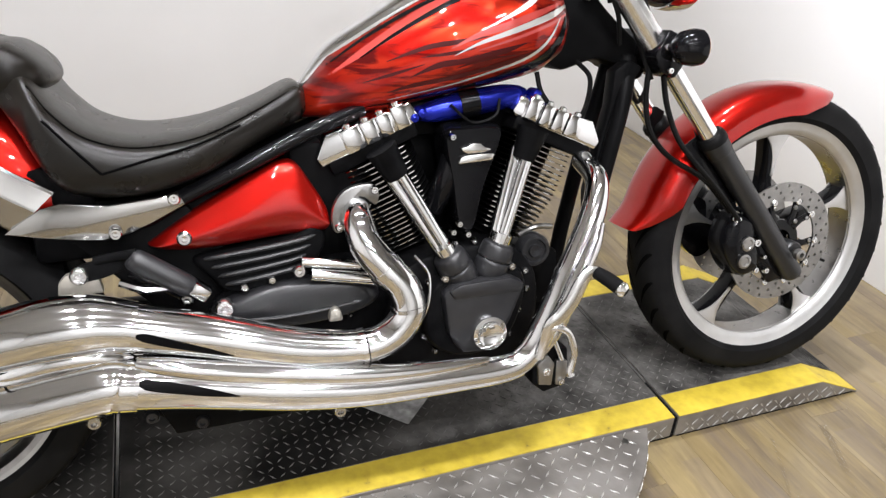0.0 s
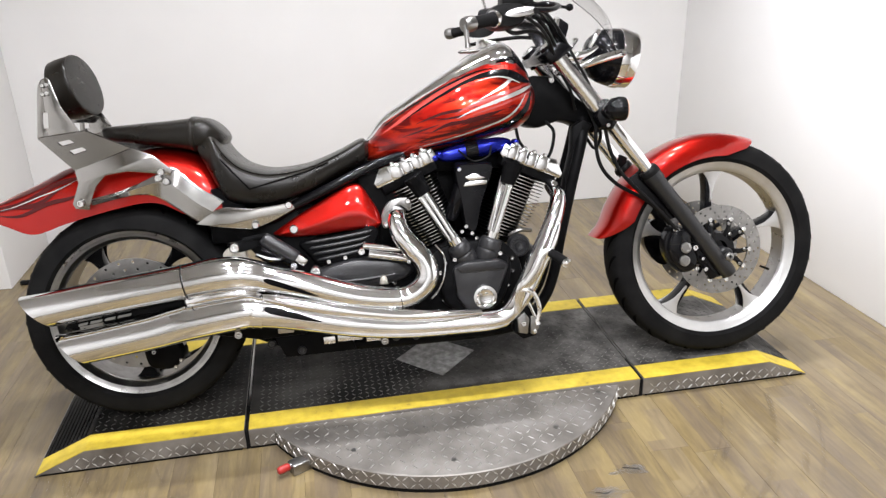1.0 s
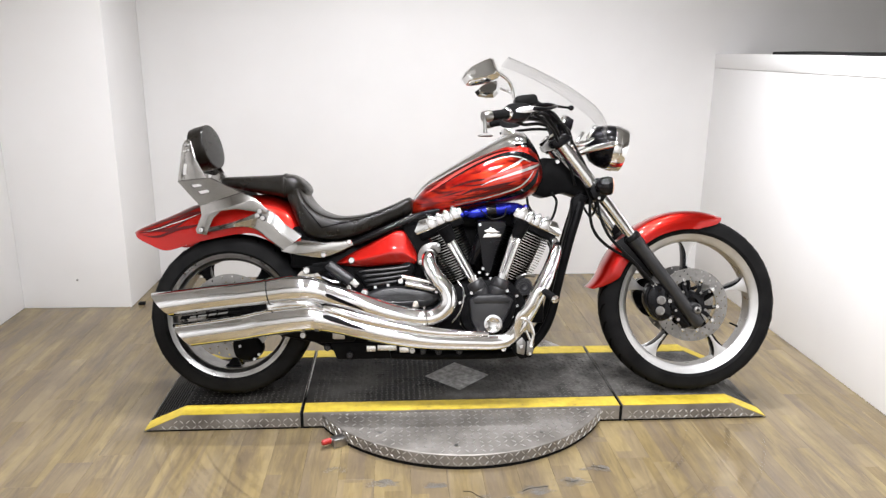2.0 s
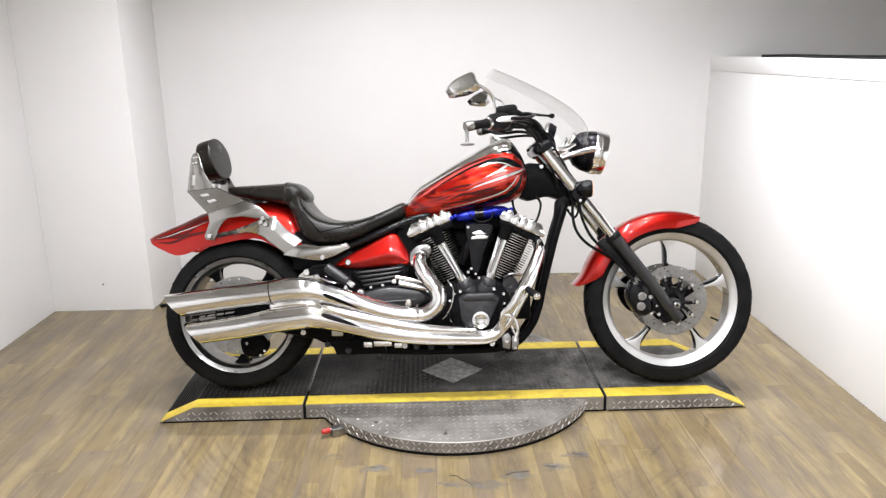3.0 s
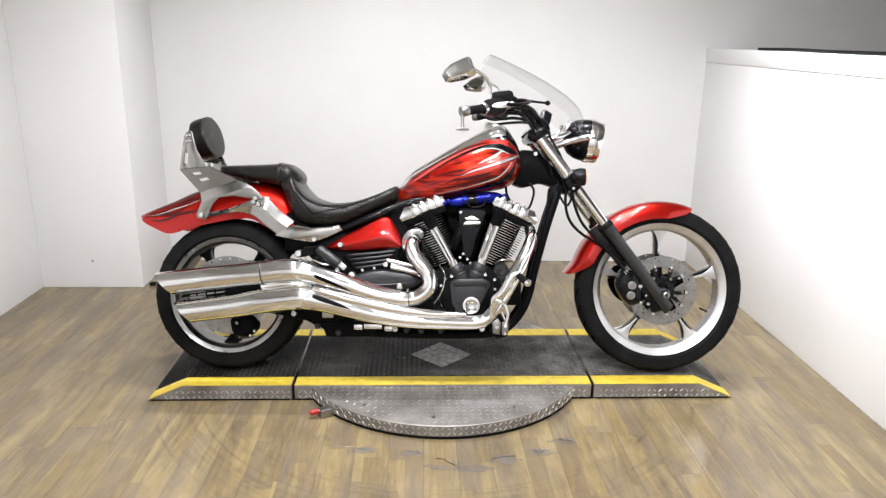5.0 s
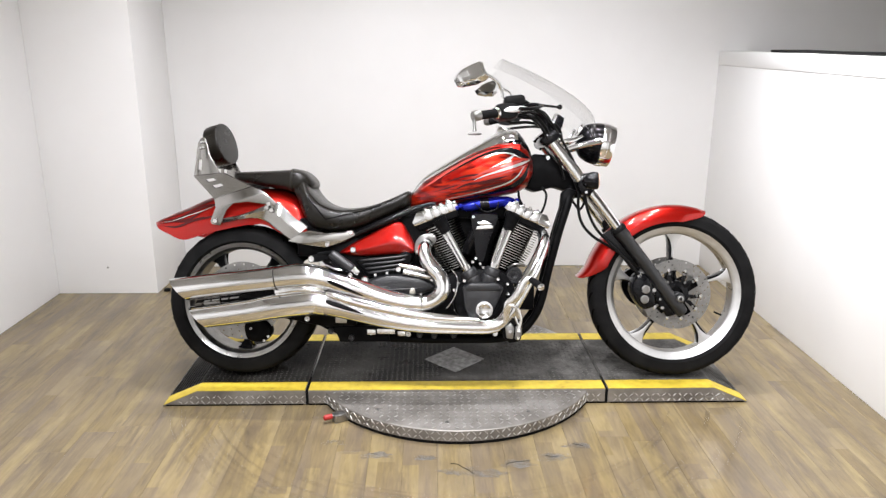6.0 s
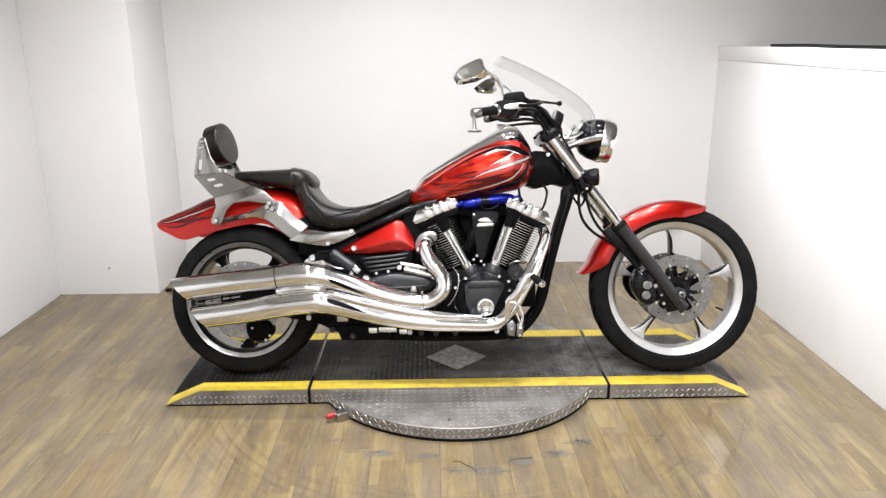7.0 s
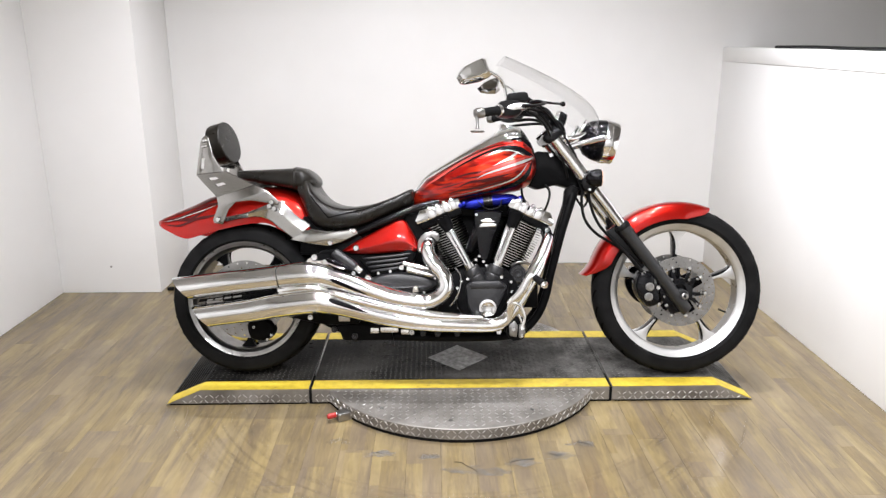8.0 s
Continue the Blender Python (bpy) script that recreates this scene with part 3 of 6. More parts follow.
for ys, yn in ((-W / 2, -1),):
    tread_part("side_tread", tread(lambda u, v: v < top_z(u) - 0.011 and abs(u - XJL) > 0.016 and abs(u - XJR) > 0.016 and not (abs(u - CX) < 0.52),
               X0 + 0.03, X1 - 0.03, 0.016, H, lambda u, v: (Vector((u, ys, v)), Vector((0, yn, 0))), pitch=0.0225, length=0.0126, width=0.0026, height=0.0022), TREAD, platform)
# bare steel ramp edges show ridges across the slope
for k in range(9):
    for x_lo, x_hi in ((X0, XA), (X1, XB)):
        u = 0.12 + k * 0.095
        x = x_lo + (x_hi - x_lo) * u
        part("ridge", box(x - 0.002, x + 0.002, -W / 2 + TAPE + 0.01, W / 2 - TAPE - 0.01, top_z(x) + 0.0005, top_z(x) + 0.0032, 0.0006), MAT, platform)
# lozenge of bare plate at the middle
A = 0.135
dia = thing("centre_plate", "square grey steel plate set cornerwise on the platform", "steel plate", pose(CX, -0.002, H + 0.0016))
bm = bmesh.new()
f = bm.faces.new([bm.verts.new(p) for p in ((-A, 0, 0.003), (0, -A, 0.003), (A, 0, 0.003), (0, A, 0.003))])
g = bmesh.ops.extrude_face_region(bm, geom=[f])
for v in g["geom"]:
    if isinstance(v, bmesh.types.BMVert):
        v.co.z = 0
bmesh.ops.bevel(bm, geom=list(bm.edges), offset=0.001, segments=1, affect="EDGES")
SCUFFED = vary(material("scuffed grey steel", (0.3, 0.29, 0.28), 0.65, 0.0), [(0.3, (0.15, 0.147, 0.143)), (0.5, (0.28, 0.276, 0.27)), (0.7, (0.46, 0.455, 0.448))], 38, 8, relief=0.3, fine=140)
bsdf(SCUFFED).inputs["Specular IOR Level"].default_value = 0.12
part("plate_face", bm, SCUFFED, dia)

# locking pin beside the turntable
pin = thing("locking_pin", "small steel locking lever with a red rubber grip", "lever", pose(0.402, -0.425, 0.0, 0, 0, 27))
part("bracket", box(-0.012, 0.055, -0.024, 0.014, 0.0, 0.034, 0.004), STEEL, pin)
part("pin", rod((-0.02, -0.004, 0.026), (0.05, -0.004, 0.026), 0.008), STEEL, pin)
part("grip", sweep([(-0.050, -0.004, 0.026, 0.007), (-0.043, -0.004, 0.026, 0.011), (-0.020, -0.004, 0.026, 0.011), (-0.014, -0.004, 0.026, 0.008)], squash=0.9), REDPLASTIC, pin, "red rubber grip")

# ---- the motorcycle ----
# local axes: x forwards from the rear axle, y to the rider's left, z up from the platform; it leans on its side stand
bike = thing("motorcycle", "candy red cruiser motorcycle with chrome exhausts, leaning on its stand", "motorcycle",
             Matrix.Translation((-0.005, -0.105, H + 0.004)) @ Matrix.Rotation(-0.0355, 4, "Z") @ Matrix.Rotation(-0.2170, 4, "X"))
FX, FZ, FR = 1.80, 0.352, 0.351
RX, RZ, RR = 0.0, 0.313, 0.3126


def group_part(name, label=""):
    """A part of the motorcycle that has pieces of its own."""
    ob = new(name)
    ob.parent = bike
    return tagged(ob, label)


def tyre_profile(r, half, rim_r, flat):
    pts = []
    for i in range(25):
        a = math.pi * i / 24
        y = -half * math.cos(a)
        z = math.sin(a)
        rr = rim_r + (r - rim_r) * (z ** flat)
        pts.append((rr, y))
    pts += [(rim_r - 0.012, half * 0.82), (rim_r - 0.012, -half * 0.82)]
    return pts


def tyre_grooves(cx, cz, r, half, rim_r, flat, parent, count=26):
    """Slanted tread grooves as thin inlaid strips on the shoulder."""
    bm = bmesh.new()

    def at(a, u):
        b = math.pi * u
        rr = rim_r + (r - rim_r) * (math.sin(b) ** flat) + 0.0014
        return Vector((cx + rr * math.cos(a), -(half + 0.0014) * math.cos(b), cz + rr * math.sin(a)))
    for k in range(count):
        for side in (0, 1):
            a0 = 2 * math.pi * (k + 0.5 * side) / count
            prev = None
            for i in range(9):
                f = i / 8
                u = 0.17 + 0.30 * f
                a = a0 + 0.16 * f * f + 0.03 * f
                wd = 0.017 * (0.35 + math.sin(math.pi * f))
                uu = 1 - u if side else u
                p = [bm.verts.new(at(a - wd, uu)), bm.verts.new(at(a + wd, uu))]
                if prev:
                    bm.faces.new((prev[0], prev[1], p[1], p[0]))
                prev = p
    return part("tread_pattern", bm, GROOVE, parent, "slanted grooves")


def spoke(cx, cz, angle, r0, r1, w0, wmid, w1, y0, y1, parent, face):
    """A cast spoke that flares where it meets the rim; polished face, black flanks."""
    left, right = [], []
    for i in range(13):
        f = i / 12
        rr = r0 + (r1 - r0) * f
        wd = w0 + (wmid - w0) * min(1, f / 0.45) if f < 0.45 else wmid + (w1 - wmid) * ((f - 0.45) / 0.55) ** 2.4
        bow = 0.010 * math.sin(math.pi * f)
        left.append((rr, wd + bow))
        right.append((rr, -wd + bow))
    pts = left + right[::-1]
    c, s = math.cos(angle), math.sin(angle)
    bm = plate([(cx + a * c - b * s, cz + a * s + b * c) for a, b in pts], y0, y1, 0.0025)
    for f in bm.faces:
        f.material_index = 0 if abs(f.normal.y) > 0.8 else 1
    for f in bm.faces:
        f.normal_update()
        f.material_index = 0 if abs(f.normal.y) > 0.6 else 1
    return part("spoke", bm, (face, BLACK), parent)


def brake_disc(cx, cy, cz, r0, r1, parent, rows=3, count=36, hole=0.0042, thick=0.005):
    """A perforated steel disc; every hole goes through."""
    bm = bmesh.new()
    seg = count * 2

    def pt(r, a, y):
        return (cx + r * math.cos(a), cy + y, cz + r * math.sin(a))
    rad = [r0 + (r1 - r0) * i / rows for i in range(rows + 1)]
    for i in range(rows):
        ra, rb = rad[i], rad[i + 1]
        rm = (ra + rb) / 2
        for k in range(seg):
            a0, a1 = 2 * math.pi * k / seg, 2 * math.pi * (k + 1) / seg
            am = (a0 + a1) / 2
            if (k + i * 2) % 3 == 0:
                outer = [(ra, a0), (ra, am), (ra, a1), (rm, a1), (rb, a1), (rb, am), (rb, a0), (rm, a0)]
                loops = []
                for y in (-thick / 2, thick / 2):
                    o = [bm.verts.new(pt(r, a, y)) for r, a in outer]
                    cc = Vector(pt(rm, am, y))
                    er = Vector((math.cos(am), 0, math.sin(am)))
                    et = Vector((-math.sin(am), 0, math.cos(am)))
                    n = []
                    for q in range(8):
                        b = math.radians(225 + 45 * q)
                        n.append(bm.verts.new(cc + er * hole * math.sin(b) + et * hole * math.cos(b)))
                    for q in range(8):
                        bm.faces.new((o[q], o[(q + 1) % 8], n[(q + 1) % 8], n[q]))
                    loops.append(n)
                for q in range(8):
                    bm.faces.new((loops[0][q], loops[0][(q + 1) % 8], loops[1][(q + 1) % 8], loops[1][q]))
            else:
                for y in (-thick / 2, thick / 2):
                    bm.faces.new([bm.verts.new(pt(r, a, y)) for r, a in ((ra, a0), (ra, a1), (rb, a1), (rb, a0))])
    for r in (r0, r1):
        for k in range(seg):
            a0, a1 = 2 * math.pi * k / seg, 2 * math.pi * (k + 1) / seg
            bm.faces.new([bm.verts.new(pt(r, a, y)) for a, y in ((a0, -thick / 2), (a1, -thick / 2), (a1, thick / 2), (a0, thick / 2))])
    bmesh.ops.remove_doubles(bm, verts=bm.verts, dist=0.00005)
    return part("brake_disc", bm, STEEL, parent, "perforated steel brake disc")


def wheel(name, cx, cz, r, half, rim_r, lip_y, window_r, spokes, a0, flat, grooves):
    w = group_part(name, "cast five-spoke wheel with polished rim and black tyre")
    part("tyre", lathe(tyre_profile(r, half, rim_r, flat), (cx, 0, cz), 96), RUBBER, w)
    tyre_grooves(cx, cz, r, half, rim_r, flat, w, grooves)
    # rim: polished lip and face, black barrel inside
    depth = 0.009 if half < 0.08 else 0.024
    lip = [(rim_r + 0.002, -lip_y), (rim_r + 0.001, -lip_y - 0.004), (rim_r - 0.004, -lip_y - 0.005), (rim_r - 0.009, -lip_y - 0.003), (rim_r - 0.016, -lip_y + 0.001), (rim_r - 0.026, -lip_y + 0.004),
           (window_r + 0.003, -lip_y + depth), (window_r, -lip_y + depth + 0.003), (window_r, -lip_y + depth + 0.008), (rim_r - 0.018, -lip_y + depth + 0.010)]
    bm = lathe(lip, (cx, 0, cz), 96)
    for f in bm.faces:
        c_ = f.calc_center_median()
        # rear rim slope takes a darker metal in place of its dark reflections
        f.material_index = 1 if half > 0.08 and math.hypot(c_.x - cx, c_.z - cz) < rim_r - 0.013 else 0
    part("rim", bm, (RIMFACE if half < 0.08 else GREYFACE, STEEL), w, "machined aluminium rim face")
    back = [(rr, -y) for rr, y in lip]
    part("rim", lathe(back, (cx, 0, cz), 96), BLACK, w, "black far rim flange")
    part("barrel", lathe([(window_r + 0.001, -lip_y + depth + 0.006), (window_r - 0.0025, -lip_y + depth + 0.008), (window_r - 0.0025, lip_y - depth - 0.008), (window_r + 0.001, lip_y - depth - 0.006), (rim_r - 0.012, lip_y - 0.02), (rim_r - 0.012, -lip_y + 0.02)], (cx, 0, cz), 96), GREYFACE if half < 0.08 else STEEL, w)
    for k in range(spokes):
        spoke(cx, cz, a0 + 2 * math.pi * k / spokes, 0.045, window_r + 0.004, 0.024, 0.0085, 0.030, -0.022, 0.022, w, BLACK)
        # polished flares where the spoke meets the rim
        c_, n_ = math.cos(a0 + 2 * math.pi * k / spokes), math.sin(a0 + 2 * math.pi * k / spokes)
        left, right = [], []
        for i in range(11):
            f = i / 10
            rr = window_r * (0.60 + 0.408 * f)
            wd = 0.0042 + 0.036 * f ** 3.0
            left.append((rr, wd + 0.006 * (1 - f)))
            right.append((rr, -wd + 0.006 * (1 - f)))
        outline = [(cx + p * c_ - q * n_, cz + p * n_ + q * c_) for p, q in left + right[::-1]]
        for s_ in (-1, 1):
            part("spoke_flare", plate(outline, s_ * 0.0222, s_ * 0.0255, 0.0008), RIMFACE if half < 0.08 else SATIN, w, "polished spoke flare" if half < 0.08 else "black spoke flare")
    part("hub", lathe([(0.012, -0.06), (0.034, -0.06), (0.042, -0.052), (0.058, -0.03), (0.058, 0.03), (0.042, 0.052), (0.034, 0.06), (0.012, 0.06)], (cx, 0, cz), 40), BLACK, w)
    return w


fw = wheel("front_wheel", FX, FZ, FR, 0.060, 0.292, 0.048, 0.251, 5, radians(17), 0.42, 30)
for sy in (-1, 1):
    brake_disc(FX, sy * 0.072, FZ, 0.099, 0.144, fw, hole=0.0038)
    bm = lathe([(0.030, sy * 0.066), (0.046, sy * 0.060), (0.054, sy * 0.066), (0.054, sy * 0.072), (0.030, sy * 0.074)], (FX, 0, FZ), 32)
    part("disc_carrier", bm, BLACK, fw, "black open disc carrier")
    for k in range(5):
        a = radians(16) + 2 * math.pi * (k + 0.5) / 5
        for sw in (-1, 1):
            part("carrier_arm", plate([(FX + math.cos(a + d * sw) * q, FZ + math.sin(a + d * sw) * q) for q, d in ((0.047, -0.10), (0.072, 0.08), (0.100, 0.20), (0.100, 0.36), (0.074, 0.30), (0.047, 0.34))], sy * 0.0685, sy * 0.0735, 0.0008), BLACK, fw)
    for k in range(5):
        for q, d in ((0.060, 0.0), (0.088, -0.28), (0.088, 0.28)):
            a = radians(16) + 2 * math.pi * (k + 0.5) / 5 + d
            bolt(FX + q * math.cos(a), sy * 0.0745, FZ + q * math.sin(a), 0.0055, 0.004 * (1 if sy < 0 else -1), fw, STEEL)
    for k in range(10):
        a = radians(16) + 2 * math.pi * (k // 2 + 0.5) / 5 + (0.28 if k % 2 else -0.28)
        bolt(FX + 0.103 * math.cos(a), sy * 0.075, FZ + 0.103 * math.sin(a), 0.0080, 0.005 * (1 if sy < 0 else -1), fw)
part("valve", rod((FX + 0.236 * math.cos(-0.42), -0.006, FZ + 0.236 * math.sin(-0.42)), (FX + 0.200 * math.cos(-0.42), -0.012, FZ + 0.200 * math.sin(-0.42)), 0.004), PLASTIC, fw)

rw = wheel("rear_wheel", RX, RZ, RR, 0.105, 0.250, 0.088, 0.214, 5, radians(52), 0.34, 26)
brake_disc(RX, -0.088, RZ, 0.098, 0.162, rw)
bm = lathe([(0.030, -0.080), (0.05, -0.078), (0.060, -0.082), (0.060, -0.088), (0.030, -0.092)], (RX, 0, RZ), 32)
part("disc_carrier", bm, BLACK, rw)
for k in range(6):
    a = 2 * math.pi * (k + 0.5) / 6
    part("carrier_arm", plate([(RX + math.cos(a + d) * q, RZ + math.sin(a + d) * q) for q, d in ((0.05, -0.3), (0.104, -0.12), (0.104, 0.12), (0.05, 0.3))], -0.084, -0.090, 0.001), BLACK, rw)
part("drive_pulley", lathe([(0.03, 0.088), (0.112, 0.088), (0.118, 0.092), (0.118, 0.112), (0.03, 0.112)], (RX, 0, RZ), 48), SATIN, rw, "black drive pulley")

rc = group_part("brake_caliper", "black rear brake caliper")
part("body", pillow([(0.012, 0.222), (0.060, 0.236), (0.108, 0.226), (0.126, 0.182), (0.088, 0.141), (0.028, 0.147), (0.010, 0.18)], -0.07, -0.115, 4, 0.2, n=30), SATIN, rc)
for x, z in ((0.095, 0.150), (0.112, 0.168), (0.040, 0.200)):
    bolt(x, -0.112, z, 0.007, 0.006, rc)
part("hub_cover", lathe([(0.0001, -0.104), (0.050, -0.104), (0.092, -0.096), (0.096, -0.090), (0.0001, -0.090)], (RX, 0, RZ), 40, close=False), SATIN, rc, "black hub cover")

# -- front end --
fork = group_part("front_fork", "chrome fork tubes with black lower sliders")
for sy in (-1, 1):
    y = sy * 0.105
    part("fork_tube", rod((1.249, y, 1.005), (1.590, y, 0.572), 0.0208, seg=24), CHROME, fork, "chrome fork tube")
    part("slider", sweep([(1.553, y, 0.620, 0.026), (1.556, y, 0.616, 0.029), (1.575, y, 0.592, 0.029), (1.59, y, 0.573, 0.0262), (1.70, y, 0.433, 0.0245), (1.775, y, 0.336, 0.0245), (1.815, y, 0.285, 0.0245), (1.822, y, 0.276, 0.018)], seg=24, n=30), SLIDER, fork, "satin dark grey fork slider")
    part("axle_boss", lathe([(0.0001, -0.020), (0.022, -0.020), (0.026, -0.014), (0.026, 0.014), (0.022, 0.020), (0.0001, 0.020)], (1.798, y, FZ - 0.012), 24, close=False), SLIDER, fork)
    part("dust_seal", sweep([(1.545, y, 0.630, 0.026), (1.550, y, 0.624, 0.031), (1.558, y, 0.613, 0.032)], seg=24, n=6), PLASTIC, fork)
    part("axle_nut", lathe([(0.006, 0), (0.013, 0), (0.013, sy * 0.012), (0.010, sy * 0.014), (0.006, sy * 0.014), (0.006, sy * 0.006)], (1.800, sy * 0.133, FZ - 0.012), 20), STEEL, fork)
    part("fork_cover", rod((1.272, y, 0.976), (1.392, y, 0.823), 0.0250, seg=24), POLISHED, fork, "bright upper fork cover")
    part("fork_cap", sweep([(1.250, y, 1.004, 0.026), (1.243, y, 1.013, 0.026), (1.238, y, 1.019, 0.018)], seg=20, n=6), POLISHED, fork)
    # fender stay plate on the slider
    part("stay", plate([(1.545, 0.600), (1.560, 0.655), (1.535, 0.668), (1.520, 0.640), (1.540, 0.590)], sy * 0.092, sy * 0.082, 0.002), SATIN, fork)
part("axle", rod((FX, -0.125, FZ - 0.012), (FX, 0.125, FZ - 0.012), 0.010), STEEL, fork)
tri = group_part("triple_clamps", "black fork clamps")
part("lower_clamp", plate([(1.375, 0.800), (1.405, 0.850), (1.440, 0.835), (1.452, 0.790), (1.425, 0.752), (1.390, 0.765)], -0.140, 0.140, 0.008), BLACK, tri)
part("upper_clamp", plate([(1.222, 0.985), (1.245, 1.012), (1.288, 1.018), (1.315, 0.998), (1.262, 0.960), (1.236, 0.962)], -0.138, 0.138, 0.008), BLACK, tri)
part("clamp_collar", rod((1.243, -0.105, 1.014), (1.275, -0.105, 0.972), 0.031, seg=24), BLACK, tri)
part("clamp_collar", rod((1.243, 0.105, 1.014), (1.275, 0.105, 0.972), 0.031, seg=24), BLACK, tri)
for dx, dz in ((1.40, 0.815), (1.418, 0.793), (1.41, 0.77)):
    bolt(dx, -0.141, dz, 0.007, 0.006, tri)

# front fender
ff = group_part("front_fender", "glossy candy red front fender")
rings = []
for i in range(41):
    f = i / 40
    a = radians(171 - (171 - 70) * f)
    ro = 0.380 - 0.010 * f + 0.028 * max(0, 1 - f / 0.10) ** 2
    taper = min(1, (f / 0.12)) ** 0.7 * min(1, (1 - f) / 0.16) ** 0.6
    ri = ro - 0.020 - 0.052 * taper
    wd = 0.052 + 0.028 * min(1, taper)
    ring = []
    for side, off in ((0, 0.0), (1, 0.004)):
        row = []
        for k in range(17):
            b = math.pi * k / 16
            c, s = math.cos(b), math.sin(b)
            rr = ri + (ro - off - ri) * (s ** 0.7)
            yy = -(wd - off) * math.copysign(abs(c) ** 0.65, c)
            row.append(Vector((FX + rr * math.cos(a), yy, FZ + rr * math.sin(a))))
        ring += row if side == 0 else row[::-1]
    rings.append(ring)
part("fender_shell", loft(rings), RED, ff)
for x, z in ((1.535, 0.610), (1.585, 0.555)):
    bolt(x, -0.082, z, 0.008, 0.006, ff)
part("fender_bracket", plate([(1.49, 0.60), (1.545, 0.635), (1.66, 0.475), (1.62, 0.46)], -0.090, -0.083, 0.002), BLACK, ff)

# brake calipers
for sy in (-1, 1):
    cal = group_part("brake_caliper", "black brake caliper with bright pistons")
    bm = pillow([(1.605, 0.372), (1.617, 0.425), (1.645, 0.445), (1.682, 0.430), (1.690, 0.385), (1.712, 0.335), (1.705, 0.300), (1.668, 0.288), (1.630, 0.318)], sy * 0.060, sy * 0.118, 5, 0.22, n=40)
    part("body", bm, BLACK, cal)
    for x, z, r in ((1.664, 0.376, 0.017), (1.660, 0.335, 0.017)):
        part("piston_cap", lathe([(0.0001, sy * 0.004), (r * 0.6, sy * 0.004), (r * 0.7, sy * 0.007), (r, sy * 0.006), (r, -sy * 0.006), (0.0001, -sy * 0.006)], (x, sy * 0.120, z), 24, close=False), GREYFACE, cal)
    for x, z, r in ((1.640, 0.432, 0.010), (1.70, 0.372, 0.011), (1.725, 0.335, 0.006), (1.705, 0.305, 0.008), (1.735, 0.300, 0.008), (1.655, 0.402, 0.006)):
        bolt(x, sy * 0.106, z, r, 0.010 * (1 if sy < 0 else -1), cal)
    part("mount_arm", plate([(1.69, 0.42), (1.72, 0.44), (1.775, 0.345), (1.80, 0.27), (1.76, 0.26), (1.72, 0.32)], sy * 0.082, sy * 0.098, 0.003), BLACK, cal)

# headlight
hl = group_part("headlight", "round chrome headlight on a bracket")
HM = Matrix.Translation((1.474, 0, 0.976)) @ Matrix.Rotation(radians(12), 4, "Y")


def turned_x(profile, seg=40):
    """Turns (x, radius) pairs round the x axis."""
    bm = bmesh.new()
    rings = [[Vector((x, r * math.cos(2 * math.pi * k / seg), r * math.sin(2 * math.pi * k / seg))) for k in range(seg)] for x, r in profile]
    return loft(rings, bm)


# black colour stands in for the dark reflections of a chrome shell
part("bucket", join(None, turned_x([(-0.086, 0.012), (-0.080, 0.044), (-0.058, 0.070), (-0.03, 0.082), (-0.005, 0.087), (0.012, 0.088)]), HM), BLACK, hl, "headlight shell, coloured black for its dark reflections")
part("ring", join(None, turned_x([(0.008, 0.086), (0.009, 0.0905), (0.012, 0.0915), (0.034, 0.0905), (0.036, 0.0885), (0.060, 0.0865), (0.064, 0.084), (0.064, 0.080), (0.058, 0.076)]), HM), CHROME, hl, "chrome trim ring")
part("lens", join(None, turned_x([(0.058, 0.077), (0.064, 0.062), (0.068, 0.035), (0.069, 0.004)]), HM), LENS, hl)
for sy in (-1, 1):
    part("bracket", sweep([(1.300, sy * 0.10, 0.930, 0.008), (1.36, sy * 0.10, 0.952, 0.011), (1.42, sy * 0.098, 0.968, 0.012), (1.478, sy * 0.093, 0.980, 0.012)], seg=12, squash=0.6), CHROME, hl, "chrome bracket arm")
    part("bracket", sweep([(1.285, sy * 0.10, 0.965, 0.010), (1.33, sy * 0.108, 0.975, 0.013), (1.37, sy * 0.10, 0.985, 0.009), (1.40, sy * 0.09, 1.000, 0.006)], seg=12), CHROME, hl, "chrome bracket arm")
    bolt(1.478, sy * 0.105, 0.980, 0.009, 0.008, hl)
    sig = group_part("turn_signal", "black bullet turn signal with a pale amber lens")
    bm = turned_x([(-0.030, 0.006), (-0.026, 0.018), (-0.01, 0.031), (0.015, 0.036), (0.030, 0.034)], 24)
    part("shell", join(None, bm, Matrix.Translation((1.418, sy * 0.175, 0.815))), BLACK, sig)
    bm = turned_x([(0.028, 0.034), (0.034, 0.030), (0.037, 0.015), (0.038, 0.002)], 24)
    part("lens", join(None, bm, Matrix.Translation((1.418, sy * 0.175, 0.815))), AMBER, sig, "pale amber lens")
    part("stalk", rod((1.418, sy * 0.13, 0.812), (1.418, sy * 0.155, 0.814), 0.012), BLACK, sig)

# windshield
ws = group_part("windshield", "small clear acrylic windshield")
bm = bmesh.new()
rows = []
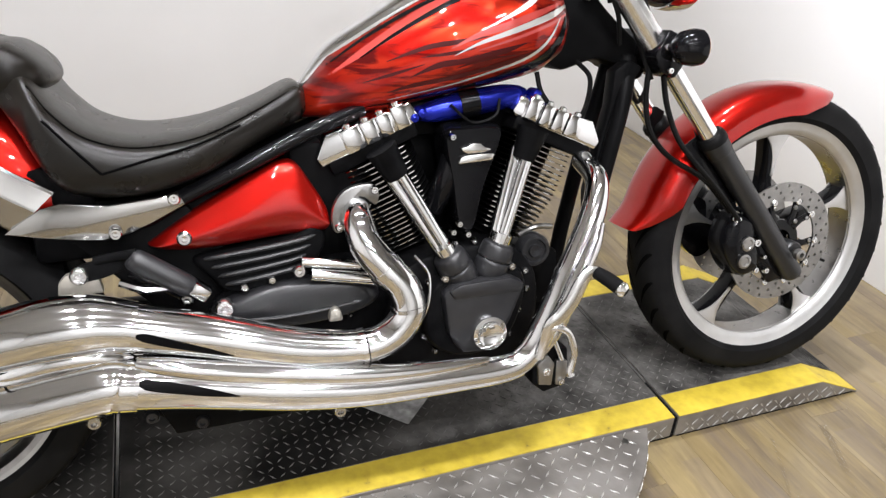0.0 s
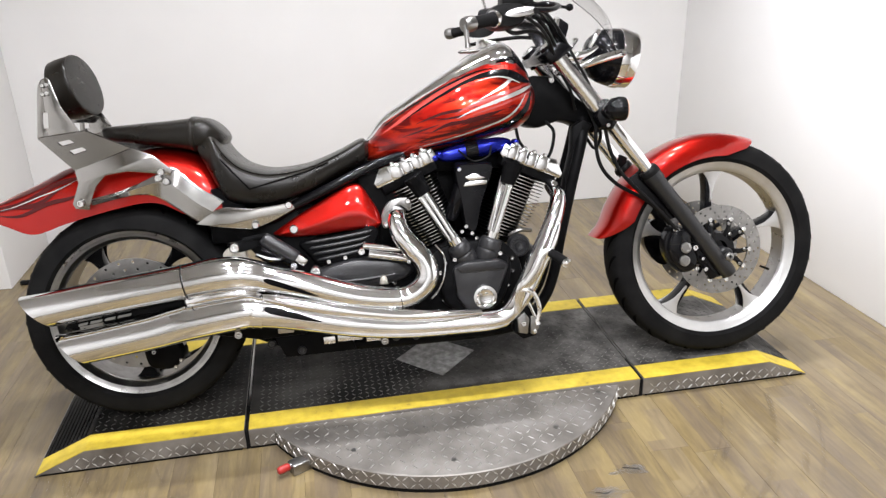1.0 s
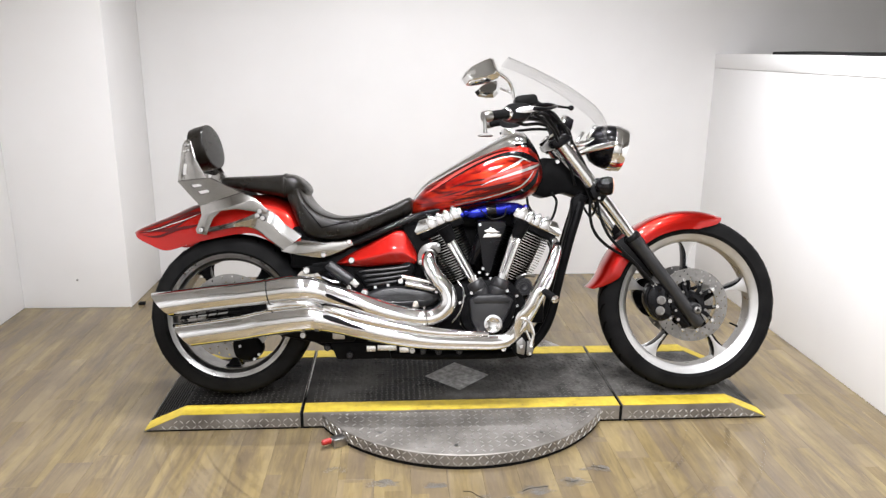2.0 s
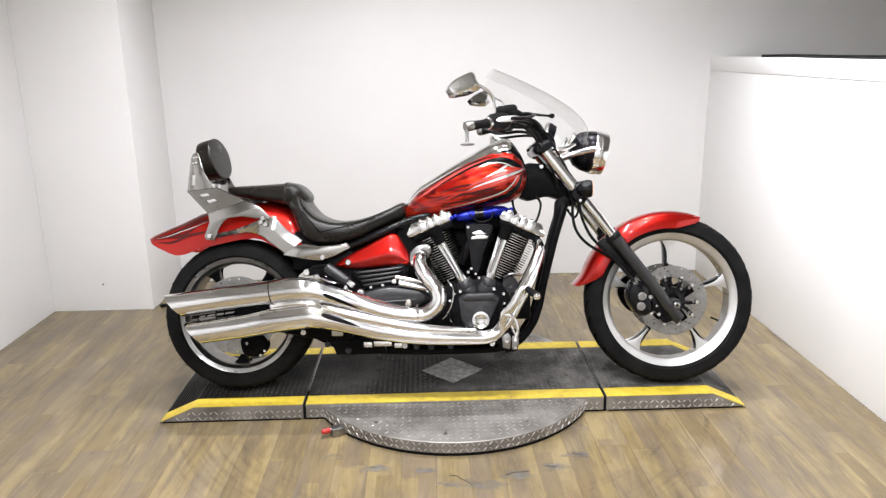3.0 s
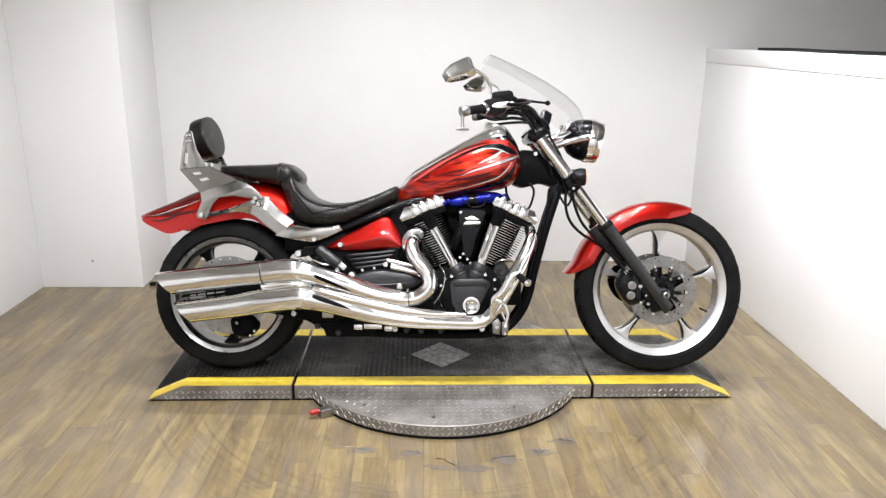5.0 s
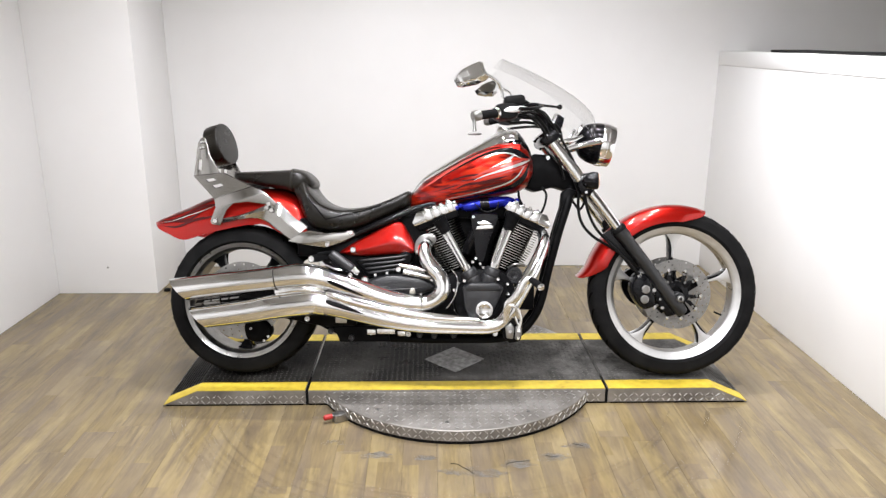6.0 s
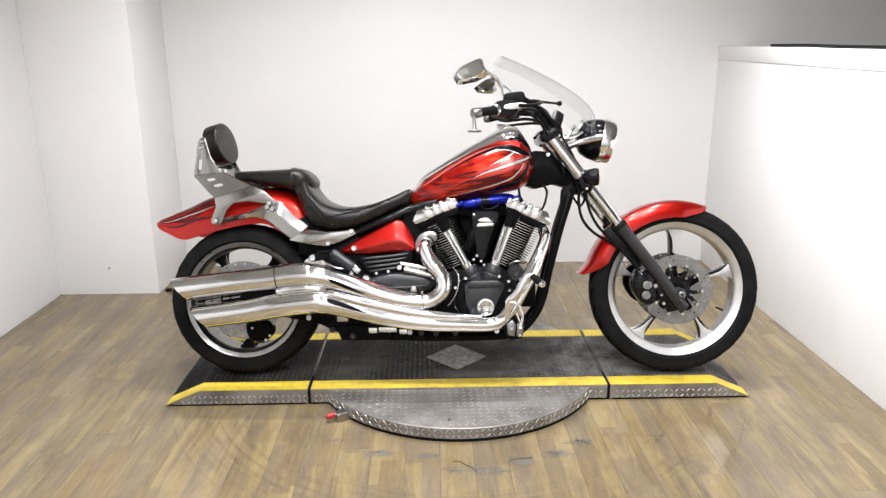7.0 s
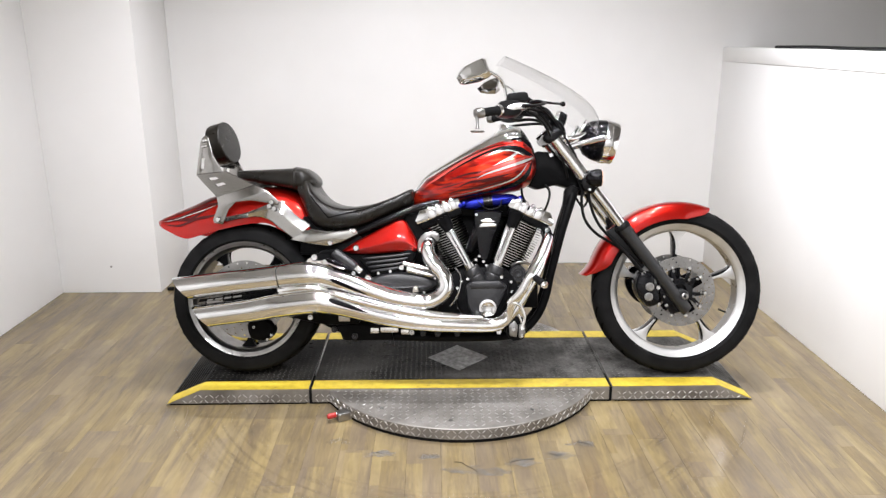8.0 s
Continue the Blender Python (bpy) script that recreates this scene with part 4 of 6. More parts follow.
for thick in (0.0, 0.002):
    grid = []
    for i in range(15):
        f = i / 14
        x, z = spline([(1.462, 1.076), (1.442, 1.112), (1.392, 1.158), (1.302, 1.215), (1.188, 1.272), (1.080, 1.322)], 15)[i]
        half = 0.140 + 0.070 * math.sin(min(1, f * 1.25) * math.pi / 2) - 0.05 * max(0, (f - 0.75) / 0.25) ** 2
        line = []
        for k in range(17):
            u = -1 + 2 * k / 16
            line.append(Vector((x - (0.022 + 0.028 * min(1, 2 * f)) * u * u - thick * 0.6, half * u, z - (0.040 + 0.045 * (1 - f) ** 2) * u * u - 0.02 * u ** 4 - thick * 0.8)))
        grid.append(line)
    rows.append([[bm.verts.new(p) for p in line] for line in grid])
a, b = rows
for g in (a, b):
    for i in range(14):
        for k in range(16):
            bm.faces.new((g[i][k], g[i][k + 1], g[i + 1][k + 1], g[i + 1][k]))
edge = [(0, k) for k in range(17)] + [(i, 16) for i in range(1, 15)] + [(14, k) for k in range(15, -1, -1)] + [(i, 0) for i in range(13, 0, -1)]
for (i, k), (p, q) in zip(edge, edge[1:] + edge[:1]):
    bm.faces.new((a[i][k], a[p][q], b[p][q], b[i][k]))
scr = part("screen", bm, GLASS, ws)
scr.visible_shadow = False
for sy in (-1, 1):
    part("mount", sweep([(1.372, sy * 0.10, 1.000, 0.007), (1.385, sy * 0.105, 1.02, 0.007), (1.398, sy * 0.10, 1.040, 0.007)], seg=10), POLISHED, ws)
    bolt(1.398, sy * 0.106, 1.042, 0.009, 0.008, ws)

# handlebar and controls
hb = group_part("handlebar", "black pulled-back handlebar with controls and mirrors")
for sy in (-1, 1):
    part("bar", sweep([(1.275, sy * 0.045, 0.990, 0.020), (1.268, sy * 0.075, 1.030, 0.020), (1.235, sy * 0.14, 1.072, 0.018), (1.185, sy * 0.21, 1.085, 0.0155), (1.11, sy * 0.30, 1.078, 0.0135), (1.03, sy * 0.355, 1.058, 0.0125), (0.965, sy * 0.390, 1.045, 0.0125)], seg=16, n=36), BLACK, hb)
    grip = [(1.035, sy * 0.352, 1.059, 0.0175), (1.030, sy * 0.355, 1.058, 0.0195), (1.02, sy * 0.361, 1.056, 0.0170), (0.99, sy * 0.377, 1.050, 0.0165), (0.968, sy * 0.389, 1.045, 0.0170)]
    part("grip", sweep(grip, seg=18), RUBBER, hb, "ribbed rubber grip")
    part("bar_end", sweep([(0.970, sy * 0.388, 1.046, 0.019), (0.955, sy * 0.396, 1.043, 0.020), (0.943, sy * 0.402, 1.041, 0.017)], seg=18, n=6), STEEL, hb, "steel bar end")
    part("grip_flange", sweep([(1.040, sy * 0.349, 1.060, 0.021), (1.033, sy * 0.353, 1.059, 0.023), (1.027, sy * 0.357, 1.057, 0.021)], seg=18, n=6), CHROME, hb)
    part("switch_box", pillow([(1.022, 1.045), (1.030, 1.090), (1.075, 1.100), (1.118, 1.090), (1.115, 1.050), (1.07, 1.035)], sy * 0.285, sy * 0.355, 4, 0.15, n=24), PLASTIC, hb, "black switch housing")
    part("reservoir", plate([(1.062, 1.094), (1.064, 1.120), (1.072, 1.126), (1.130, 1.133), (1.142, 1.126), (1.146, 1.100), (1.10, 1.094)], sy * 0.26, sy * 0.325, 0.004), PLASTIC, hb)
    part("lever", sweep([(1.150, sy * 0.28, 1.090, 0.010), (1.175, sy * 0.315, 1.095, 0.009), (1.20, sy * 0.36, 1.085, 0.006), (1.16, sy * 0.43, 1.066, 0.006), (1.11, sy * 0.47, 1.060, 0.007)], seg=10, squash=1.3), BLACK, hb, "control lever")
    part("lever_clamp", pillow([(1.052, 1.064), (1.064, 1.078), (1.100, 1.086), (1.153, 1.084), (1.142, 1.067), (1.090, 1.057)], sy * 0.30, sy * 0.362, 4, 0.2, n=20), POLISHED, hb, "bright lever clamp")
    mir = group_part("mirror", "chrome teardrop rear-view mirror")
    part("stem", sweep([(1.060, sy * 0.315, 1.115, 0.006), (1.052, sy * 0.322, 1.150, 0.006), (1.035, sy * 0.335, 1.178, 0.006), (0.995, sy * 0.360, 1.200, 0.006)], seg=10), CHROME, mir)
    lines = [(0.873, 1.174), (0.882, 1.195), (0.894, 1.208), (0.930, 1.225), (0.970, 1.240), (0.979, 1.236), (0.986, 1.212), (1.002, 1.182), (0.992, 1.172), (0.958, 1.157), (0.905, 1.149), (0.886, 1.152)]
    if sy > 0:
        lines = [(0.880, 1.182), (0.894, 1.165), (0.930, 1.161), (0.968, 1.163), (0.990, 1.182), (0.992, 1.215), (0.986, 1.238), (0.970, 1.236), (0.945, 1.228), (0.905, 1.205)]
    xc, zc = sum(p[0] for p in lines) / len(lines), sum(p[1] for p in lines) / len(lines)
    yc = sy * 0.385
    rings = []
    for s, d, up in ((0.86, 0.014, 0.0), (0.97, 0.010, 0.0), (1.0, 0.0, 0.0), (0.99, -0.004, 0.001), (0.78, -0.022, 0.007), (0.70, -0.024, 0.008)):
        rings.append([Vector((xc + (x - xc) * s, yc + 0.30 * sy * (x - xc) * s + d, zc + (z - zc) * s + up)) for x, z in lines])
    part("shell", loft(rings), CHROME, mir, sharp=20)
    rings = [[Vector((xc + (x - xc) * 0.84, yc + 0.30 * sy * (x - xc) * 0.84 + d, zc + (z - zc) * 0.84)) for x, z in lines] for d in (0.0142, 0.017)]
    part("glass", loft(rings), MIRROR, mir)
# the small hanging lever tip under the right bar end
part("end_weight", sweep([(0.949, -0.402, 1.040, 0.008), (0.950, -0.404, 1.005, 0.006), (0.951, -0.404, 0.985, 0.008)], seg=10), STEEL, hb)
part("end_weight", join(None, turned_x([(-0.026, 0.004), (-0.02, 0.012), (0.0, 0.014), (0.02, 0.012), (0.026, 0.004)], 16), Matrix.Translation((0.951, -0.404, 0.976)) @ Matrix.Diagonal((1, 1, 0.35, 1))), STEEL, hb)
part("lever_rod", sweep([(1.110, -0.300, 1.100, 0.006), (1.170, -0.255, 1.106, 0.0055), (1.240, -0.205, 1.106, 0.005), (1.290, -0.163, 1.107, 0.0045)], seg=10), BLACK, hb, "black lever with a ball end")
part("lever_ball", join(None, turned_x([(-0.011, 0.002), (-0.008, 0.008), (0, 0.011), (0.008, 0.008), (0.011, 0.002)], 14), Matrix.Translation((1.296, -0.159, 1.108))), BLACK, hb)
part("riser", box(1.245, 1.300, -0.07, 0.07, 0.975, 1.020, 0.01), BLACK, hb)
part("gauge", join(None, turned_x([(-0.03, 0.02), (-0.025, 0.040), (0.0, 0.046), (0.012, 0.044), (0.014, 0.036)], 28), Matrix.Translation((1.30, 0, 1.055)) @ Matrix.Rotation(radians(200), 4, "Y")), BLACK, hb, "round black gauge")
part("gauge_rim", join(None, turned_x([(0.008, 0.040), (0.008, 0.048), (0.016, 0.047), (0.018, 0.041), (0.014, 0.038)], 28), Matrix.Translation((1.30, 0, 1.055)) @ Matrix.Rotation(radians(200), 4, "Y")), CHROME, hb)

for ob in hb.children_recursive[:]:
    if ob.type == "MESH":
        for v in ob.data.vertices:
            if v.co.y > 0.05:
                k = min(v.co.y, 0.45)
                v.co.x += 0.235 * (k - 0.05)
                v.co.z += 0.20 * (k - 0.05)
for mir in [o for o in bike.children if o.name.startswith("mirror")]:
    for ob in mir.children:
        for v in ob.data.vertices:
            if v.co.y > 0.05:
                v.co.x += 0.090
                v.co.z += 0.066

# hoses and cables
cb = group_part("cables", "black control cables and brake hoses")
for pts, r in (([(1.10, -0.28, 1.09), (1.17, -0.22, 1.085), (1.24, -0.15, 1.03), (1.30, -0.10, 0.93), (1.36, -0.09, 0.84), (1.395, -0.10, 0.75)], 0.006),
               ([(1.390, -0.10, 0.785), (1.386, -0.10, 0.715), (1.402, -0.10, 0.645), (1.452, -0.10, 0.588), (1.550, -0.10, 0.528), (1.618, -0.108, 0.452)], 0.006),
               ([(1.408, -0.12, 0.770), (1.420, -0.125, 0.700), (1.450, -0.128, 0.632), (1.495, -0.128, 0.580), (1.570, -0.122, 0.508), (1.636, -0.115, 0.436)], 0.006),
               ([(1.08, -0.30, 1.06), (1.14, -0.25, 1.055), (1.20, -0.18, 1.06), (1.25, -0.12, 1.06), (1.31, -0.06, 1.03), (1.33, -0.03, 0.95)], 0.006),
               ([(1.08, 0.30, 1.06), (1.16, 0.22, 1.065), (1.24, 0.13, 1.06), (1.31, 0.06, 1.03), (1.32, 0.03, 0.93)], 0.006),
               ([(1.12, -0.29, 1.075), (1.18, -0.24, 1.050), (1.23, -0.17, 1.015), (1.27, -0.11, 0.95), (1.31, -0.10, 0.88), (1.33, -0.08, 0.82)], 0.005),
               ([(1.06, -0.32, 1.045), (1.10, -0.28, 1.030), (1.16, -0.22, 1.040), (1.22, -0.14, 1.035), (1.28, -0.09, 0.99), (1.31, -0.07, 0.90)], 0.006),
               ([(1.15, -0.27, 1.115), (1.21, -0.22, 1.085), (1.27, -0.15, 1.04), (1.325, -0.12, 0.96), (1.36, -0.115, 0.90), (1.385, -0.12, 0.83)], 0.0045),
               ([(1.40, -0.06, 0.80), (1.42, -0.05, 0.74), (1.40, -0.05, 0.70), (1.37, -0.06, 0.735), (1.345, -0.06, 0.78)], 0.005),
               ([(1.14, -0.10, 0.775), (1.145, -0.11, 0.74), (1.165, -0.12, 0.705), (1.17, -0.12, 0.685)], 0.005),
               ([(1.24, -0.07, 0.79), (1.255, -0.10, 0.76), (1.245, -0.11, 0.71), (1.225, -0.11, 0.67)], 0.005)):
    part("cable", sweep(pts, r, 8), PLASTIC, cb)

# -- chassis --
fr = group_part("frame", "satin black tubular frame")
part("neck", plate([(1.190, 0.905), (1.200, 0.930), (1.276, 0.925), (1.325, 0.875), (1.384, 0.828), (1.409, 0.758), (1.392, 0.742), (1.340, 0.778), (1.290, 0.792), (1.215, 0.770), (1.165, 0.79)], -0.060, 0.060, 0.012), SATIN, fr)
part("web", plate([(1.385, 0.775), (1.350, 0.725), (1.320, 0.625), (1.290, 0.520), (1.272, 0.470), (1.270, 0.520), (1.290, 0.620), (1.312, 0.700), (1.318, 0.770), (1.350, 0.790)], -0.088, -0.050, 0.008), SATIN, fr, "black cast web between the down tubes")
bolt(1.263, -0.062, 0.912, 0.010, 0.008, fr)
for sy in (-1, 1):
    y = -0.100 if sy < 0 else 0.010
    part("down_tube", sweep([(1.365, y * 0.5, 0.790, 0.022), (1.342, y * 0.85, 0.715, 0.018), (1.308, y, 0.605, 0.0165), (1.264, y, 0.430, 0.0165), (1.244, y, 0.335, 0.0165), (1.211, y, 0.255, 0.0165), (1.148, y, 0.188, 0.017), (1.05, y, 0.165, 0.018), (0.80, y, 0.160, 0.018), (0.58, y, 0.165, 0.018)], seg=16, n=60), SATIN, fr)
    part("seat_rail", sweep([(0.28, sy * 0.125, 0.565, 0.015), (0.40, sy * 0.125, 0.562, 0.015), (0.474, sy * 0.128, 0.596, 0.014), (0.59, sy * 0.125, 0.645, 0.014), (0.705, sy * 0.11, 0.693, 0.014), (0.80, sy * 0.08, 0.72, 0.013)], seg=14), BLACK, fr)
    part("swing_arm", plate([(-0.05, 0.290), (-0.05, 0.335), (0.05, 0.345), (0.40, 0.33), (0.50, 0.30), (0.48, 0.22), (0.35, 0.215), (0.05, 0.275)], sy * 0.150, sy * 0.118, 0.008), SATIN, fr)
    part("side_frame", plate([(0.27, 0.56), (0.36, 0.58), (0.48, 0.58), (0.58, 0.42), (0.56, 0.20), (0.46, 0.16), (0.40, 0.22), (0.44, 0.36)], sy * 0.120, sy * 0.095, 0.006), SATIN, fr)
part("backbone", sweep([(1.30, 0, 0.85, 0.03), (1.1, 0, 0.80, 0.03), (0.8, 0, 0.70, 0.03), (0.5, 0, 0.60, 0.025)], seg=12), SATIN, fr)
part("cross_tube", rod((0.58, -0.11, 0.170), (0.58, 0.11, 0.170), 0.018), SATIN, fr)
part("under_seat", box(0.30, 0.70, -0.10, 0.10, 0.50, 0.60, 0.02), SATIN, fr)
part("battery_box", box(0.66, 0.80, -0.095, 0.095, 0.38, 0.67, 0.012), SATIN, fr)
part("inner_fender", box(0.235, 0.34, -0.118, 0.118, 0.50, 0.66, 0.01), SATIN, fr)
part("belly", plate([(0.32, 0.215), (0.47, 0.145), (0.56, 0.150), (0.60, 0.20), (0.50, 0.235), (0.38, 0.24)], -0.115, -0.085, 0.006), SATIN, fr)

# -- tank --
TX = [0.685, 0.700, 0.750, 0.850, 0.960, 1.060, 1.110, 1.145, 1.178, 1.196, 1.202]
TT = [0.735, 0.758, 0.818, 0.882, 0.949, 0.997, 1.013, 1.003, 0.960, 0.918, 0.890]
TB = [0.712, 0.703, 0.700, 0.712, 0.733, 0.750, 0.759, 0.768, 0.790, 0.825, 0.860]
TW = [0.030, 0.048, 0.084, 0.122, 0.152, 0.166, 0.166, 0.160, 0.143, 0.118, 0.085]


def tank_at(x):
    return (float(np.interp(x, TX, TT)), float(np.interp(x, TX, TB)), float(np.interp(x, TX, TW)))


def tank_y(x, z, lift=0.0):
    zt, zb, w = tank_at(x)
    zm = zb + 0.42 * (zt - zb)
    s = (z - zm) / (zt - zm) if z > zm else (zm - z) / (zm - zb)
    s = max(0.0, min(0.999, s))
    n = 2.0 if z > zm else 2.8
    return -(w * (1 - s ** n) ** (1 / n) + lift)


tank = group_part("fuel_tank", "teardrop fuel tank, candy red with flame graphics and silver streaks")
stations = [p[0] for p in spline([(x,) for x in TX], 61)]
rings = []
for x in stations:
    zt, zb, w = tank_at(x)
    zm = zb + 0.42 * (zt - zb)
    ring = []
    for k in range(48):
        a = 2 * math.pi * k / 48
        c, s = math.cos(a), math.sin(a)
        n = 2.0 if s > 0 else 2.8
        ring.append(Vector((x, w * math.copysign(abs(c) ** (2 / n), c), zm + (zt - zm if s > 0 else zm - zb) * math.copysign(abs(s) ** (2 / n), s))))
    rings.append(ring)
part("tank_shell", loft(rings), FLAME, tank)


def decal(name, spine, widths, mat, lift=0.0009, n=40):
    """A painted stripe laid on both flanks of the tank: spine points (x, z) and its half widths."""
    line = spline([(*p, w) for p, w in zip(spine, widths)], n)
    for sy in (1, -1):
        bm = bmesh.new()
        prev = None
        for i, (x, z, w) in enumerate(line):
            q, p = line[min(i + 1, n - 1)], line[max(i - 1, 0)]
            t = Vector((q[0] - p[0], q[1] - p[1])).normalized()
            col = []
            for u in (-1, -0.5, 0, 0.5, 1):
                xx, zz = x - t.y * w * u, z + t.x * w * u
                col.append(bm.verts.new((xx, sy * tank_y(xx, zz, lift), zz)))
            if prev:
                for k in range(4):
                    bm.faces.new((prev[k], prev[k + 1], col[k + 1], col[k]))
            prev = col
        part(name, bm, mat, tank)


decal("dark_stripe", [(0.745, 0.800), (0.816, 0.846), (0.900, 0.892), (0.980, 0.928), (1.030, 0.946), (1.075, 0.952)], [0.0008, 0.002, 0.0026, 0.0026, 0.002, 0.0006], BLACK, 0.0010)
decal("pale_stripe", [(0.745, 0.783), (0.820, 0.830), (0.911, 0.884), (0.980, 0.917), (1.036, 0.936), (1.080, 0.944)], [0.001, 0.006, 0.0085, 0.0075, 0.005, 0.001], PINK, 0.0008)
decal("black_stripe", [(0.800, 0.812), (0.864, 0.852), (0.945, 0.896), (1.013, 0.925), (1.069, 0.937), (1.114, 0.933), (1.155, 0.916), (1.185, 0.905)], [0.0006, 0.0024, 0.0034, 0.005, 0.009, 0.0125, 0.010, 0.001], BLACK, 0.0014)
decal("silver_stripe", [(1.015, 0.914), (1.069, 0.926), (1.108, 0.921), (1.146, 0.904)], [0.0004, 0.0022, 0.0024, 0.0006], SILVER, 0.0015)
decal("silver_stripe", [(1.192, 0.902), (1.155, 0.886), (1.124, 0.874), (1.057, 0.852), (1.001, 0.834), (0.956, 0.814)], [0.0012, 0.0046, 0.0056, 0.0046, 0.0026, 0.0004], SILVER, 0.0013)
decal("pale_stripe", [(1.178, 0.906), (1.120, 0.886), (1.060, 0.866), (1.000, 0.848), (0.950, 0.826)], [0.0007, 0.0050, 0.0060, 0.0045, 0.0007], PINK, 0.0010)
decal("silver_stripe", [(1.120, 0.918), (1.090, 0.897), (1.057, 0.880), (1.019, 0.862)], [0.0036, 0.0048, 0.0028, 0.0004], SILVER, 0.0016)
decal("black_stripe", [(1.178, 0.882), (1.163, 0.838), (1.135, 0.806), (1.094, 0.785), (1.015, 0.762), (0.911, 0.742), (0.800, 0.724)], [0.001, 0.008, 0.010, 0.008, 0.005, 0.003, 0.0006], BLACK, 0.0014)
decal("silver_stripe", [(1.160, 0.874), (1.130, 0.832), (1.092, 0.805), (1.025, 0.782), (0.945, 0.760), (0.842, 0.738)], [0.0006, 0.0026, 0.0028, 0.0022, 0.0015, 0.0004], SILVER, 0.0015)
decal("pale_stripe", [(1.176, 0.880), (1.130, 0.862), (1.070, 0.842), (1.000, 0.822)], [0.0014, 0.0030, 0.0026, 0.0007], PINK, 0.0011)
for spine, wd in (([(0.842, 0.806), (0.911, 0.829), (0.967, 0.838), (1.02, 0.846)], 0.004), ([(0.880, 0.778), (0.930, 0.798), (0.979, 0.805), (1.046, 0.820), (1.091, 0.833)], 0.005),
                  ([(0.840, 0.752), (0.888, 0.764), (0.968, 0.778), (1.058, 0.800), (1.110, 0.818)], 0.004), ([(0.900, 0.812), (0.950, 0.818), (0.995, 0.826)], 0.003), ([(0.960, 0.792), (1.010, 0.806), (1.07, 0.812)], 0.003),
                  ([(0.800, 0.770), (0.850, 0.784), (0.905, 0.800)], 0.003)):
    decal("dark_flame", spine, [0.0006] + [wd] * (len(spine) - 2) + [0.0006], DARKRED, 0.0008)

# chrome console along the top of the tank
rings = []
for x, zc, ye, ze in spline([(0.696, 0.764, 0.014, 0.752), (0.750, 0.832, 0.032, 0.812), (0.816, 0.876, 0.050, 0.856), (0.911, 0.936, 0.068, 0.906), (0.980, 0.977, 0.084, 0.934), (1.040, 1.011, 0.098, 0.952), (1.080, 1.029, 0.112, 0.960),
                             (1.120, 1.035, 0.120, 0.956), (1.155, 1.010, 0.112, 0.932), (1.188, 0.958, 0.085, 0.908), (1.205, 0.913, 0.050, 0.896)], 56):
    row = [Vector((x, -ye * math.cos(a), ze + (zc - ze) * math.sin(a) ** 0.9)) for a in (math.pi * k / 20 for k in range(21))]
    rings.append(row + [Vector((x, ye * 0.92, ze - 0.012)), Vector((x, -ye * 0.92, ze - 0.012))])
bm = loft(rings)
for f in bm.faces:
    f.material_index = 1 if f.calc_center_median().x > 1.135 else 0
part("console", bm, (CHROME, BLACK), tank, "polished tank console with a black front")
rim_line = [(x, -ye - 0.001, ze) for x, ye, ze in ((1.050, 0.102, 0.955), (1.085, 0.114, 0.961), (1.120, 0.121, 0.956), (1.155, 0.113, 0.932), (1.188, 0.086, 0.908), (1.203, 0.052, 0.898))]
part("console_rim", sweep(rim_line, 0.004, 8), CHROME, tank, "chrome console edge")
part("speedometer_ring", join(None, turned_x([(0.0, 0.046), (0.016, 0.048), (0.024, 0.044), (0.024, 0.036), (0.016, 0.034)], 32), Matrix.Translation((1.095, 0, 1.012)) @ Matrix.Rotation(radians(-76), 4, "Y")), CHROME, tank, "chrome speedometer ring")
part("speedometer_face", join(None, turned_x([(0.012, 0.036), (0.018, 0.034), (0.019, 0.002)], 32), Matrix.Translation((1.095, 0, 1.012)) @ Matrix.Rotation(radians(-76), 4, "Y")), BLACK, tank, "dark speedometer dial")

# -- seats --
seat = group_part("rider_seat", "scooped black vinyl rider seat")


def saddle(stations, n=40, e=0.6):
    rings = []
    for x, zb, zt, w, dish in spline(stations, n):
        ring = []
        for k in range(32):
            a = 2 * math.pi * k / 32
            c, s = math.cos(a), math.sin(a)
            y = w * math.copysign(abs(c) ** e, c)
            z = (zb + zt) / 2 + (zt - zb) / 2 * math.copysign(abs(s) ** e, s)
            if s > 0:
                z -= dish * (1 - (y / w) ** 2)
            ring.append(Vector((x, y, z)))
        rings.append(ring)
    return loft(rings)


part("cushion", saddle([(0.226, 0.748, 0.800, 0.118, 0.0), (0.246, 0.700, 0.822, 0.132, 0.0), (0.272, 0.645, 0.815, 0.160, 0.006), (0.300, 0.612, 0.772, 0.172, 0.012), (0.345, 0.601, 0.726, 0.178, 0.006), (0.418, 0.600, 0.703, 0.178, 0.004), (0.518, 0.626, 0.710, 0.162, 0.002), (0.612, 0.668, 0.742, 0.118, 0.002), (0.680, 0.698, 0.772, 0.090, 0.0), (0.700, 0.715, 0.764, 0.070, 0.0)]), LEATHER, seat)
for sy in (-1, 1):
    part("seam", sweep([(0.290, sy * 0.170, 0.742), (0.325, sy * 0.178, 0.700), (0.362, sy * 0.180, 0.655)], 0.0022, 6), GROOVE, seat)
    part("seam", sweep([(0.362, sy * 0.180, 0.655), (0.430, sy * 0.177, 0.672), (0.510, sy * 0.163, 0.690), (0.580, sy * 0.133, 0.712)], 0.0022, 6), GROOVE, seat)
